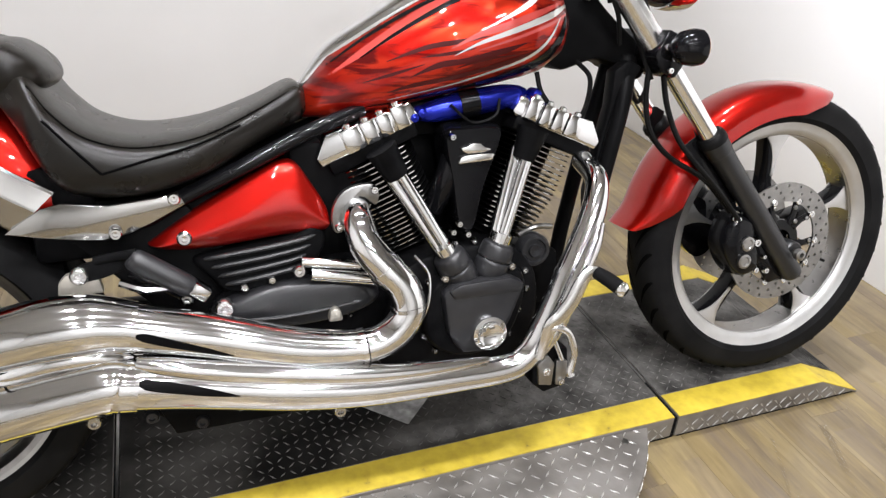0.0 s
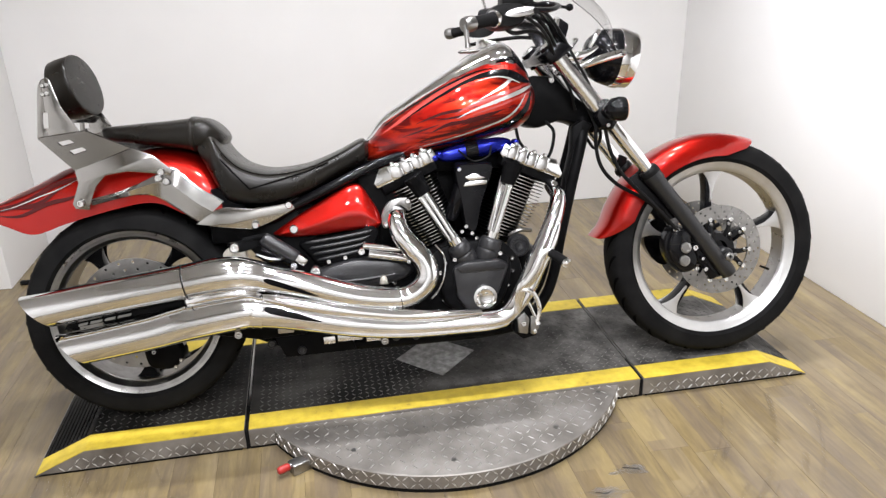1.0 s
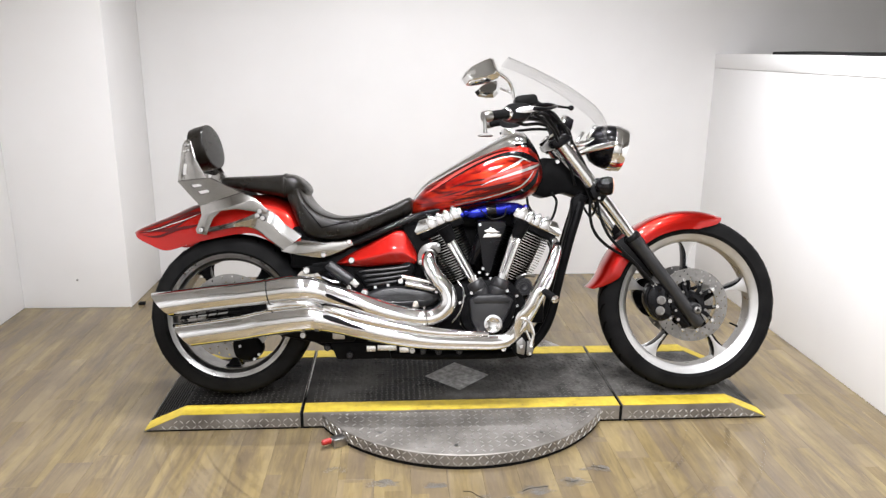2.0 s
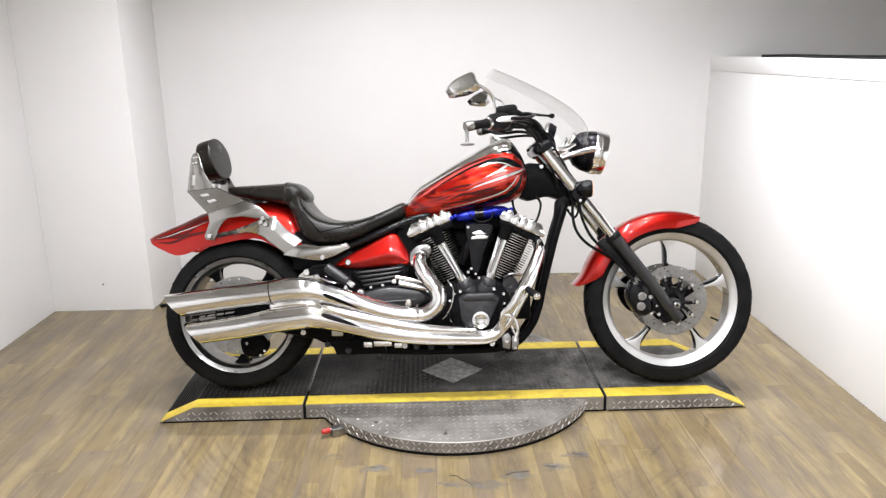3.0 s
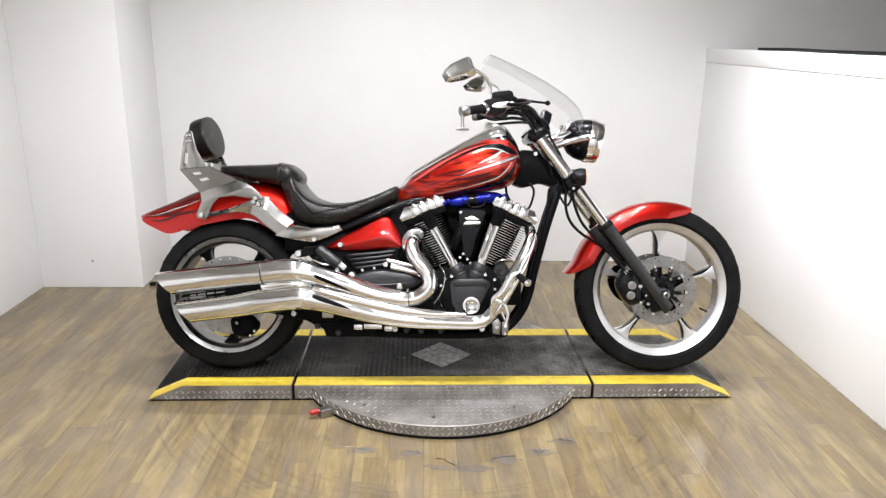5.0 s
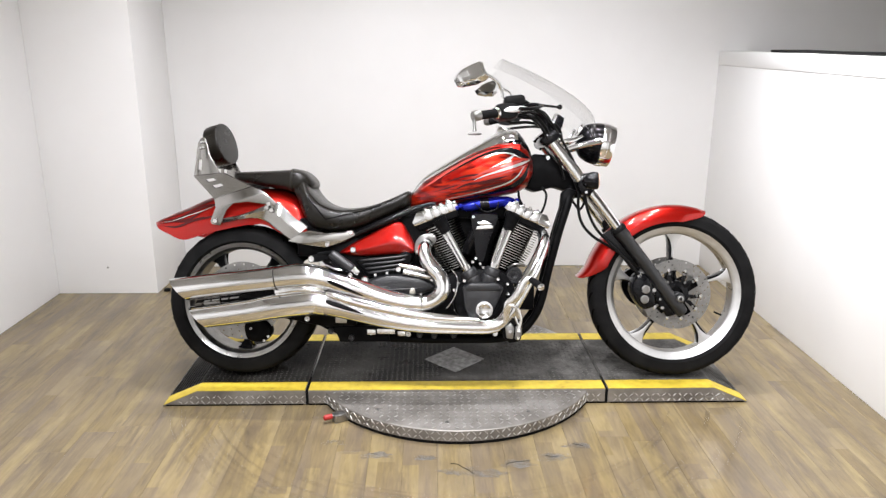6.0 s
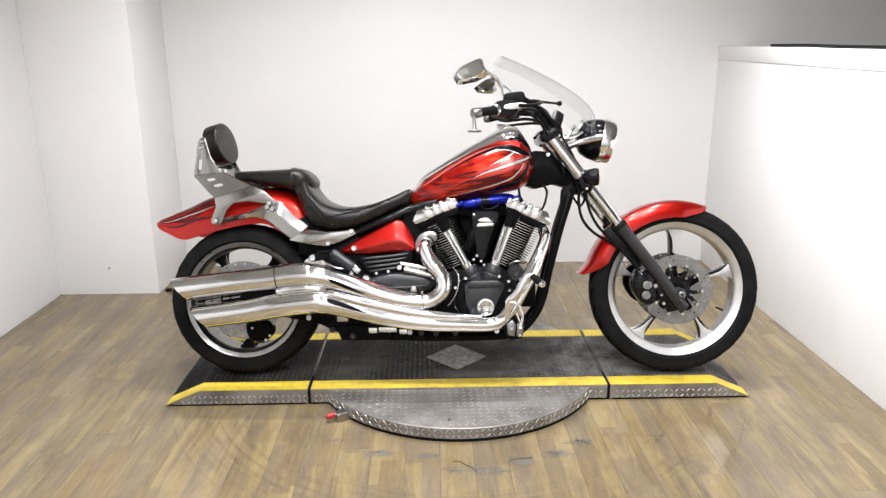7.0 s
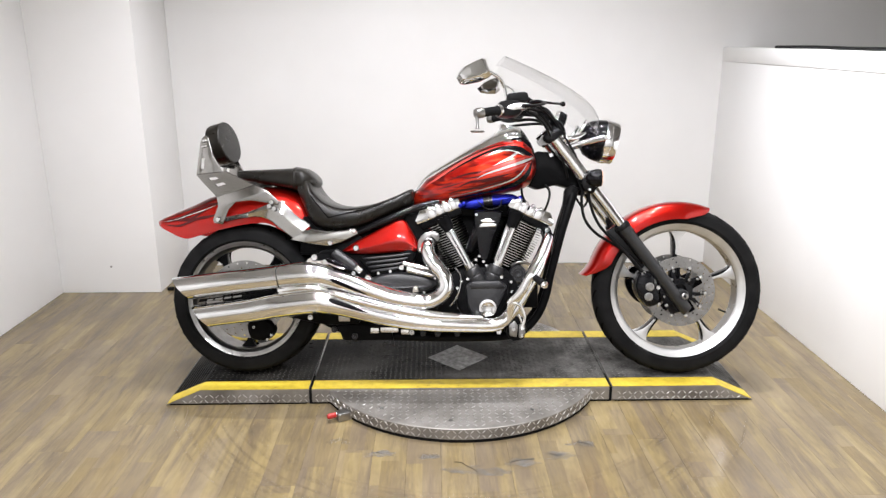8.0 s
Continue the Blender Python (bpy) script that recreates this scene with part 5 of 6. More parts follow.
for sy in (-1, 1):
    edge_line = []
    for x, zb, zt, w, dish in [(0.272, 0.645, 0.815, 0.160, 0.006), (0.300, 0.612, 0.772, 0.172, 0.012), (0.345, 0.601, 0.726, 0.178, 0.006), (0.418, 0.600, 0.703, 0.178, 0.004), (0.518, 0.626, 0.710, 0.162, 0.002), (0.612, 0.668, 0.742, 0.118, 0.002), (0.672, 0.695, 0.768, 0.092, 0.0)]:
        edge_line.append((x, sy * w * 0.80 ** 0.6, (zb + zt) / 2 + (zt - zb) / 2 * 0.60 ** 0.6 - dish * (1 - 0.80 ** 1.2)))
    part("welt", sweep(edge_line, 0.0018, 6), GROOVE, seat, "dark stitched welt")
pil = group_part("pillion_seat", "flat black vinyl pillion seat with a strap seam")
part("cushion", saddle([(-0.040, 0.818, 0.842, 0.060, 0), (-0.020, 0.806, 0.848, 0.085, 0), (0.060, 0.792, 0.852, 0.105, 0), (0.150, 0.776, 0.856, 0.118, 0), (0.230, 0.762, 0.860, 0.128, 0), (0.262, 0.766, 0.848, 0.124, 0), (0.286, 0.778, 0.826, 0.104, 0), (0.298, 0.790, 0.808, 0.060, 0), (0.301, 0.796, 0.802, 0.020, 0)], e=0.6), LEATHER, pil, "smooth black vinyl cushion")
for x0 in (0.212,):
    part("strap", saddle([(x0 - 0.008, 0.764, 0.860, 0.127, 0), (x0, 0.761, 0.864 if x0 < 0.25 else 0.842, 0.131 if x0 < 0.25 else 0.127, 0), (x0 + 0.008, 0.764, 0.860 if x0 < 0.25 else 0.834, 0.128 if x0 < 0.25 else 0.122, 0)], 8, 0.55), LEATHER, pil)

# -- rear fender and its chrome --
rf = group_part("rear_fender", "swept candy red rear fender")
ST = [(-0.366, 0.630, 0.642, 0.070), (-0.345, 0.612, 0.654, 0.098), (-0.300, 0.590, 0.674, 0.112), (-0.232, 0.566, 0.702, 0.122), (-0.150, 0.588, 0.738, 0.126), (-0.080, 0.606, 0.752, 0.128),
      (0.040, 0.630, 0.776, 0.128), (0.110, 0.628, 0.782, 0.128), (0.180, 0.590, 0.775, 0.128), (0.240, 0.565, 0.745, 0.126), (0.275, 0.560, 0.700, 0.122)]
rings = []
for x, zb, zt, w in spline(ST, 56):
    o = arch(w, zb, zt, x)
    i = arch(w - 0.005, zb, zt - 0.005, x)
    rings.append(o + i[::-1])
part("fender_shell", loft(rings), RED, rf)
# dark flame streaks along the shoulders of the tail
STF = spline(ST, 240)


def fender_point(x, a, lift):
    zb, zt, w = (float(np.interp(x, [q[0] for q in STF], [q[i] for q in STF])) for i in (1, 2, 3))
    c, s = math.cos(a), math.sin(a)
    return Vector((x, -(w + lift) * math.copysign(abs(c) ** 0.75, c), zb + (zt + lift - zb) * s ** 0.75))


for x0, x1, a0, a1, wd, mat in ((-0.355, -0.060, 34, 46, 5.0, DARKRED), (-0.345, -0.130, 24, 34, 3.6, DARKRED), (-0.330, -0.080, 16, 23, 2.6, DARKRED), (-0.350, -0.100, 48, 62, 6.0, DARKRED), (-0.300, 0.02, 58, 70, 5.0, DARKRED), (-0.340, -0.10, 29, 40, 0.9, SILVER), (-0.26, 0.16, 70, 80, 3.0, DARKRED)):
    for sy in (1, -1):
        bm = bmesh.new()
        prev = None
        for i in range(31):
            f = i / 30
            x = x0 + (x1 - x0) * f
            mid = a0 + (a1 - a0) * f + 3.0 * math.sin(9 * f + a0)
            half = wd * math.sin(math.pi * f) ** 0.7 + 0.05
            col = [bm.verts.new(fender_point(x, radians(mid + k * half), 0.0018) * Vector((1, sy, 1))) for k in (-1, 0, 1)]
            if prev:
                for k in range(2):
                    bm.faces.new((prev[k], prev[k + 1], col[k + 1], col[k]))
            prev = col
        part("flame_stripe", bm, mat, rf)

for sy in (-1, 1):
    st = group_part("fender_strut", "bright chrome fender strut")
    part("strut", facet_panel([(-0.064, 0.655), (0.015, 0.673), (0.091, 0.701), (0.131, 0.720), (0.170, 0.717), (0.222, 0.667), (0.284, 0.624)], [(-0.064, 0.636), (0.000, 0.649), (0.060, 0.657), (0.107, 0.648), (0.155, 0.612), (0.188, 0.586), (0.216, 0.565)],
                              [(0.0, sy * 0.139), (0.05, sy * 0.142), (0.42, sy * 0.150), (0.46, sy * 0.1503), (0.95, sy * 0.143), (1.0, sy * 0.140)], sy * 0.130, fade=0), BRUSHED, st, sharp=6)
    part("strut_bracket", plate([(0.205, 0.566), (0.262, 0.602), (0.290, 0.608), (0.360, 0.598), (0.435, 0.604), (0.470, 0.610), (0.478, 0.590), (0.420, 0.562), (0.388, 0.549), (0.353, 0.540), (0.280, 0.550)], sy * 0.154, sy * 0.146, 0.0018), BRUSHED, st)
    for x, z in ((0.462, 0.602), (0.366, 0.552), (0.140, 0.690), (0.120, 0.700)):
        bolt(x, sy * 0.155, z, 0.011, 0.009 if sy < 0 else -0.009, st)
sb = group_part("sissy_bar", "brushed chrome sissy bar with an oval black backrest pad")
YU, YL = 0.168, 0.150
for sy in (-1, 1):
    # upright plate in two halves round its slot
    bm = plate([(-0.170, 0.826), (-0.156, 0.933), (-0.151, 0.960), (-0.141, 0.976), (-0.1425, 0.891), (-0.149, 0.891), (-0.152, 0.850), (-0.1455, 0.850), (-0.142, 0.830)], sy * (YU - 0.006), sy * YU, 0.001)
    plate([(-0.142, 0.830), (-0.1455, 0.850), (-0.139, 0.850), (-0.136, 0.891), (-0.1425, 0.891), (-0.141, 0.976), (-0.128, 0.981), (-0.120, 0.974), (-0.102, 0.905), (-0.064, 0.838)], sy * (YU - 0.006), sy * YU, 0.001, bm)
    part("upright", bm, DARKPLATE, sb)
    # flat shelf that leans in from the upright to the side plate, with two open slots
    own = bmesh.new()
    us = [0.0, 0.24, 0.50, 0.60, 0.80, 1.0]
    ws_ = [0.0, 0.20, 0.34, 0.50, 0.64, 1.0]
    A_, B_, C_, D_ = (np.array(q) for q in ((-0.171, YU, 0.825), (-0.050, YU, 0.838), (0.056, YL + 0.004, 0.786), (-0.095, YL, 0.735)))
    for off in (0.0, -0.004):
        gridv = [[own.verts.new((p[0], sy * (p[1] + off), p[2] - off * 0.6)) for p in ((A_ * (1 - u) + B_ * u) * (1 - w_) + (D_ * (1 - u) + C_ * u) * w_ for w_ in ws_)] for u in us]
        for a_ in range(len(us) - 1):
            for b_ in range(len(ws_) - 1):
                if (a_, b_) in ((1, 1), (1, 3)):
                    continue
                own.faces.new((gridv[a_][b_], gridv[a_ + 1][b_], gridv[a_ + 1][b_ + 1], gridv[a_][b_ + 1]))
    part("shelf", own, DARKPLATE, sb)
    part("side_plate", plate([(-0.095, 0.735), (0.056, 0.786), (0.110, 0.764), (0.158, 0.721), (0.150, 0.706), (0.093, 0.716), (0.040, 0.723), (-0.018, 0.716), (-0.046, 0.688), (-0.061, 0.656), (-0.071, 0.626), (-0.106, 0.631), (-0.112, 0.645), (-0.090, 0.700)], sy * YL, sy * (YL - 0.006), 0.0015), DARKPLATE, sb)
    for x, z in ((-0.090, 0.645), (0.128, 0.716)):
        bolt(x, sy * (YL + 0.001), z, 0.011, 0.009 if sy < 0 else -0.009, sb)
    for x, z in ((-0.138, 0.960), (-0.127, 0.962), (-0.140, 0.938), (-0.129, 0.940)):
        bolt(x, sy * (YU + 0.001), z, 0.006, 0.006 if sy < 0 else -0.006, sb)
part("cross_plate", box(-0.136, -0.124, -0.162, 0.162, 0.865, 0.925, 0.003), DARKPLATE, sb)
PM = Matrix.Translation((-0.112, -0.010, 0.960)) @ Matrix.Rotation(radians(-14), 4, "Y") @ Matrix.Rotation(radians(-7), 4, "Z")
out = [(0.100 * math.copysign(abs(math.cos(a)) ** 0.95, math.cos(a)), 0.086 * math.copysign(abs(math.sin(a)) ** 0.95, math.sin(a))) for a in (2 * math.pi * k / 44 for k in range(44))]
rings = [[Vector((x, y * s, z * s)) for y, z in out] for x, s in ((-0.032, 0.5), (-0.031, 0.9), (-0.026, 0.97), (-0.008, 1.0), (0.024, 0.995), (0.031, 0.98), (0.034, 0.95), (0.035, 0.7), (0.036, 0.3))]
part("pad", join(None, loft(rings), PM), LEATHER, sb, "padded black vinyl backrest")
part("piping", join(None, sweep([(0.031, y * 0.975, z * 0.975) for y, z in out[::2] + out[:1]], 0.0025, 6), PM), LEATHER, sb)

# -- side panel, air box and engine --
sp = group_part("side_cover", "glossy candy red side cover")
part("panel", facet_panel([(0.409, 0.521), (0.463, 0.556), (0.533, 0.593), (0.602, 0.629), (0.640, 0.645), (0.668, 0.640), (0.690, 0.607), (0.713, 0.565), (0.721, 0.535)], [(0.409, 0.517), (0.450, 0.506), (0.510, 0.503), (0.570, 0.506), (0.620, 0.510), (0.660, 0.512), (0.690, 0.513), (0.710, 0.516), (0.721, 0.528)],
                          [(0.0, -0.120), (0.025, -0.132), (0.07, -0.138), (0.14, -0.141), (0.50, -0.152), (0.60, -0.1545), (0.66, -0.1548), (0.72, -0.153), (0.88, -0.145), (0.95, -0.140), (0.98, -0.133), (1.0, -0.122)], -0.105, n=60, fade=0.07), RED, sp)
bolt(0.470, -0.1525, 0.532, 0.013, 0.010, sp)
part("panel", pillow([(0.408, 0.524), (0.505, 0.577), (0.628, 0.642), (0.690, 0.618), (0.714, 0.550), (0.640, 0.520), (0.470, 0.503)], 0.105, 0.150, 6, 0.16, n=50), RED, sp)
ab = group_part("air_box", "ribbed black air box below the side cover")
part("shell", pillow([(0.478, 0.488), (0.560, 0.502), (0.650, 0.514), (0.690, 0.530), (0.712, 0.515), (0.706, 0.478), (0.660, 0.436), (0.600, 0.424), (0.529, 0.418), (0.50, 0.45)], -0.10, -0.145, 5, 0.12, n=48), ENGINE, ab)
for k in range(4):
    z = 0.487 - k * 0.017
    x0 = 0.495 + k * 0.010
    part("rib", sweep([(x0, -0.142, z, 0.002), (x0 + 0.02, -0.147, z + 0.003, 0.0045), (0.60, -0.150, z + 0.011, 0.005), (0.665 - 0.005 * k, -0.148, z + 0.019, 0.0045), (0.695 - 0.010 * k, -0.142, z + 0.025, 0.002)], seg=8), CHARCOAL, ab)
eng = group_part("engine", "black V-twin engine with chrome rocker covers and pushrod tubes")
part("crankcase", plate(smooth_outline([(0.80, 0.30), (0.84, 0.41), (0.92, 0.45), (1.06, 0.45), (1.12, 0.40), (1.13, 0.30), (1.08, 0.21), (0.98, 0.185), (0.86, 0.195), (0.80, 0.23)], 40), -0.150, 0.150, 0.010), ENGINE, eng)
part("gearbox", plate(smooth_outline([(0.50, 0.26), (0.49, 0.38), (0.56, 0.44), (0.70, 0.455), (0.82, 0.44), (0.86, 0.33), (0.82, 0.21), (0.64, 0.19)], 40), -0.130, 0.130, 0.012), ENGINE, eng)
part("oil_pan", box(0.60, 1.08, -0.09, 0.09, 0.165, 0.24, 0.02), ENGINE, eng)
# lower transmission cover
part("clutch_cover", pillow([(0.520, 0.405), (0.590, 0.428), (0.660, 0.434), (0.760, 0.420), (0.800, 0.398), (0.800, 0.372), (0.740, 0.352), (0.640, 0.345), (0.560, 0.358), (0.500, 0.382)], -0.12, -0.168, 5, 0.2, n=48), CHARCOAL, eng)
part("cover_ridge", sweep([(0.53, -0.160, 0.377, 0.003), (0.60, -0.170, 0.372, 0.004), (0.70, -0.170, 0.376, 0.004), (0.785, -0.160, 0.384, 0.003)], seg=8), CHARCOAL, eng)
for x, z in ((0.608, 0.438), (0.680, 0.440), (0.745, 0.432), (0.790, 0.412), (0.745, 0.352), (0.56, 0.43)):
    bolt(x, -0.150, z, 0.0075, 0.007, eng)
part("filler_cap", plate([(0.699, 0.356), (0.703, 0.376), (0.709, 0.381), (0.718, 0.380), (0.722, 0.374), (0.725, 0.356)], -0.188, -0.160, 0.004), CREAM, eng, "small pale filler cap")
bolt(0.522, -0.186, 0.412, 0.017, 0.016, eng, POLISHED, "frame_bolt")
# crank cover with its raised shield and round badge
part("crank_cover", pillow([(0.880, 0.360), (0.905, 0.402), (0.950, 0.420), (1.045, 0.420), (1.090, 0.398), (1.090, 0.340), (1.060, 0.270), (1.000, 0.238), (0.930, 0.245), (0.880, 0.290)], -0.140, -0.182, 5, 0.12, n=56), ENGINE, eng)
SHIELD = [(0.912, 0.388), (0.946, 0.406), (1.046, 0.408), (1.080, 0.388), (1.052, 0.320), (1.028, 0.276), (1.000, 0.256), (0.950, 0.258), (0.922, 0.300)]
part("crank_shield", plate(SHIELD, -0.176, -0.205, 0.010), CHARCOAL, eng)
part("shield_step", plate([(0.922, 0.392), (0.946, 0.404), (1.046, 0.406), (1.072, 0.390), (1.062, 0.376), (0.934, 0.374)], -0.200, -0.212, 0.004), CHARCOAL, eng)
part("badge", lathe([(0.0001, -0.010), (0.022, -0.010), (0.026, -0.013), (0.034, -0.012), (0.036, -0.006), (0.036, 0.01), (0.0001, 0.01)], (1.001, -0.205, 0.299), 40, close=False), CHROME, eng, "round chrome badge")
for x0, x1, z0, z1 in ((0.988, 1.014, 0.289, 0.2915), (0.984, 0.992, 0.303, 0.310), (1.000, 1.010, 0.308, 0.312)):
    part("badge_mark", box(x0, x1, -0.2165, -0.2145, z0, z1, 0.0006), STEEL, eng)
for x, z in ((0.895, 0.400), (0.880, 0.372), (0.884, 0.330), (0.884, 0.290), (0.905, 0.256), (1.096, 0.398), (1.098, 0.360), (1.082, 0.318), (0.993, 0.418), (1.062, 0.268)):
    bolt(x, -0.158, z, 0.0075, 0.010, eng)
bolt(0.850, -0.155, 0.37, 0.012, 0.014, eng)
part("oil_line", sweep([(0.870, -0.16, 0.455, 0.0033), (0.893, -0.175, 0.42, 0.0033), (0.888, -0.185, 0.365, 0.0033), (0.870, -0.18, 0.325, 0.0033), (0.850, -0.17, 0.30, 0.004)], seg=10), CHROME, eng)


def cylinder(base, top, lean):
    """One finned cylinder: lean is the angle of its axis from the upright, in degrees (forwards is plus)."""
    m = Matrix.Translation((base[0], 0, base[1])) @ Matrix.Rotation(radians(lean), 4, "Y")
    length = math.hypot(top[0] - base[0], top[1] - base[1])
    cyl = group_part("cylinder", "black finned cylinder with bright fin edges")
    bm = lathe([(0.0001, 0), (0.062, 0), (0.062, length), (0.0001, length)], (0, 0, 0), 32, close=False)
    bm.transform(Matrix.Rotation(radians(90), 4, "X"))
    part("barrel", join(None, bm, m), ENGINE, cyl)
    n = 19
    mesh = None
    for k in range(n):
        h = 0.018 + (length - 0.030) * k / (n - 1)
        grow = 0.82 + 0.18 * min(1, k / 9)
        own = bmesh.new()
        pts = []
        for i in range(28):
            a = 2 * math.pi * i / 28
            c, s = math.cos(a), math.sin(a)
            pts.append((0.082 * grow * math.copysign(abs(c) ** 0.55, c), 0.112 * grow * math.copysign(abs(s) ** 0.55, s)))
        f = own.faces.new([own.verts.new((x, y, h)) for x, y in pts])
        g = bmesh.ops.extrude_face_region(own, geom=[f])
        for v in g["geom"]:
            if isinstance(v, bmesh.types.BMVert):
                v.co.z += 0.0020
        own.normal_update()
        for f in own.faces:
            f.material_index = 1 if abs(f.normal.z) < 0.5 else 0
        part("fin", join(None, own, m), (ENGINE, BRUSHED), cyl)
    return m, length


RC = cylinder((0.898, 0.440), (0.810, 0.640), -22)
FC = cylinder((1.075, 0.440), (1.163, 0.640), 24)


def rocker(m, length, flip):
    """Head, chrome rocker cover with steps and bolts, seen from the right."""
    hd = group_part("cylinder_head", "black cylinder head with a chrome rocker cover")
    part("head", join(None, box(-0.088, 0.088, -0.118, 0.118, length - 0.004, length + 0.028, 0.008), m), ENGINE, hd)
    s = flip
    prof = [(-0.098 * s, length + 0.022), (-0.102 * s, length + 0.040), (-0.070 * s, length + 0.072), (0.060 * s, length + 0.060), (0.094 * s, length + 0.062), (0.100 * s, length + 0.030), (0.090 * s, length + 0.022)]
    part("rocker_cover", join(None, plate(prof, -0.118, 0.118, 0.003), m), CHROME, hd, "chrome rocker cover")
    for u, w, top in ((-0.030, 0.017, 0.068), (0.004, 0.013, 0.066), (0.034, 0.012, 0.066), (0.066, 0.013, 0.068)):
        part("cover_lug", join(None, box(u * s - w, u * s + w, -0.131, -0.10, length + 0.024, length + top, 0.0025), m), CHROME, hd)
        bm = lathe([(0.0001, 0), (0.0075, 0), (0.0075, 0.007), (0.004, 0.009), (0.0001, 0.009)], (0, 0, 0), 12, close=False)
        bm.transform(Matrix.Translation((u * s, -0.122, length + top - 0.001)) @ Matrix.Rotation(radians(90), 4, "X"))
        part("cover_bolt", join(None, bm, m), CHROME, hd)


rocker(*RC, 1)
rocker(*FC, -1)
# pushrod tubes and their lifter bases
for top, bot in (((0.838, 0.622), (0.945, 0.432)), ((1.104, 0.636), (1.030, 0.440))):
    pr = group_part("pushrod_tube", "chrome pushrod tube")
    d = (Vector((bot[0], 0, bot[1])) - Vector((top[0], 0, top[1]))).normalized()
    t, b = Vector((top[0], -0.140, top[1])), Vector((bot[0], -0.166, bot[1]))
    for dx, dy in ((-0.012, 0.012), (0.006, 0.0)):
        o = Vector((dx, dy, 0))
        part("tube", rod(t + o * 1.2, b + o * 0.6, 0.0125, seg=18), CHROME, pr)
    part("collar", rod(b - d * 0.045, b - d * 0.012, 0.021, 0.020, 20), CHROME, pr)
    part("lifter_base", sweep([(*(b - d * 0.026), 0.023), (*(b - d * 0.020), 0.031), (*(b + d * 0.004), 0.034), (*(b + d * 0.008), 0.030), (*(b + d * 0.014), 0.034), (*(b + d * 0.040), 0.032), (*(b + d * 0.050), 0.024)], seg=20, n=20), CHARCOAL, pr, "black lifter block")
    part("upper_block", rod(t - d * 0.040, t + d * 0.020, 0.030, 0.022, 18), ENGINE, pr)
    bolt(b.x - 0.024, b.y - 0.016, b.z - 0.02, 0.008, 0.01, pr)
    bolt(b.x + 0.026, b.y - 0.016, b.z - 0.02, 0.008, 0.01, pr)
part("valley_plate", plate([(0.90, 0.43), (0.845, 0.67), (1.125, 0.67), (1.075, 0.43)], 0.0, 0.05, 0.004), ENGINE, eng, "black web between the cylinders")
# dark cover between the cylinders
cc = group_part("intake_cover", "gloss black wedge cover between the cylinders")
part("wedge", pillow([(0.948, 0.686), (0.994, 0.690), (1.058, 0.686), (1.058, 0.652), (1.024, 0.565), (1.002, 0.480), (0.985, 0.470), (0.968, 0.490), (0.956, 0.58), (0.944, 0.65)], -0.06, -0.128, 4, 0.12, n=40), BLACK, cc)
bm = plate([(0.966, 0.617), (1.034, 0.620), (1.038, 0.632), (1.020, 0.633), (0.985, 0.632), (0.972, 0.629)], -0.124, -0.140, 0.0015)
plate([(0.986, 0.6345), (1.018, 0.6355), (1.034, 0.640), (1.020, 0.645), (1.012, 0.652), (0.996, 0.654), (0.984, 0.648), (0.972, 0.646), (0.978, 0.638)], -0.124, -0.138, 0.0015, bm)
part("emblem", bm, POLISHED, cc, "winged bright metal emblem")
for x, z in ((0.955, 0.485), (0.968, 0.500), (0.985, 0.478), (0.958, 0.462), (0.998, 0.462), (0.956, 0.668)):
    bolt(x, -0.130, z, 0.007, 0.012, cc)
part("throttle_body", sweep([(0.930, -0.085, 0.520, 0.02), (0.960, -0.10, 0.590, 0.026), (0.985, -0.09, 0.650, 0.03)], seg=16), BLACK, cc)
bl = group_part("intake_plenum", "bright blue anodised intake plenum under the tank")
part("body", sweep([(0.900, -0.085, 0.706, 0.008), (0.925, -0.085, 0.708, 0.019), (0.985, -0.085, 0.718, 0.025), (1.060, -0.085, 0.728, 0.025), (1.105, -0.085, 0.735, 0.017), (1.125, -0.085, 0.738, 0.006)], seg=18, n=24), BLUE, bl)
part("clamp", rod((0.985, -0.085, 0.718), (1.022, -0.085, 0.723), 0.0275, seg=20), BLACK, bl)
for x, z in ((0.905, 0.712), (0.890, 0.704), (1.135, 0.735)):
    part("knob", lathe([(0.0001, -0.012), (0.008, -0.010), (0.011, 0), (0.011, 0.02), (0.0001, 0.02)], (x, -0.108, z), 16, close=False), BLUE, bl)
part("wire", sweep([(0.96, -0.115, 0.725), (0.985, -0.118, 0.70), (1.01, -0.118, 0.688), (1.05, -0.115, 0.70), (1.06, -0.11, 0.73)], 0.003, 6), PLASTIC, bl)
part("filler", box(0.76, 1.16, -0.055, 0.055, 0.66, 0.73, 0.01), SATIN, bl)
# top of the rear head: chrome cover seen below the tank
part("tank_mount", plate([(0.745, 0.672), (0.770, 0.694), (0.850, 0.706), (0.860, 0.696), (0.790, 0.682)], -0.110, -0.09, 0.003), CHROME, eng)
# small hardware behind the front cylinder
part("horn", lathe([(0.0001, -0.016), (0.012, -0.018), (0.014, -0.013), (0.022, -0.013), (0.024, -0.018), (0.030, -0.018), (0.034, -0.010), (0.034, 0.01), (0.0001, 0.02)], (1.125, -0.13, 0.430), 28, close=False), CHARCOAL, eng)
part("horn_bracket", sweep([(1.10, -0.12, 0.46, 0.006), (1.13, -0.13, 0.475, 0.006), (1.17, -0.12, 0.47, 0.006)], seg=8), STEEL, eng)
part("regulator", box(1.140, 1.215, -0.07, 0.07, 0.28, 0.40, 0.01), ENGINE, eng)

# -- exhaust --
ex = group_part("exhaust", "polished chrome two-into-two exhaust with slash-cut mufflers")


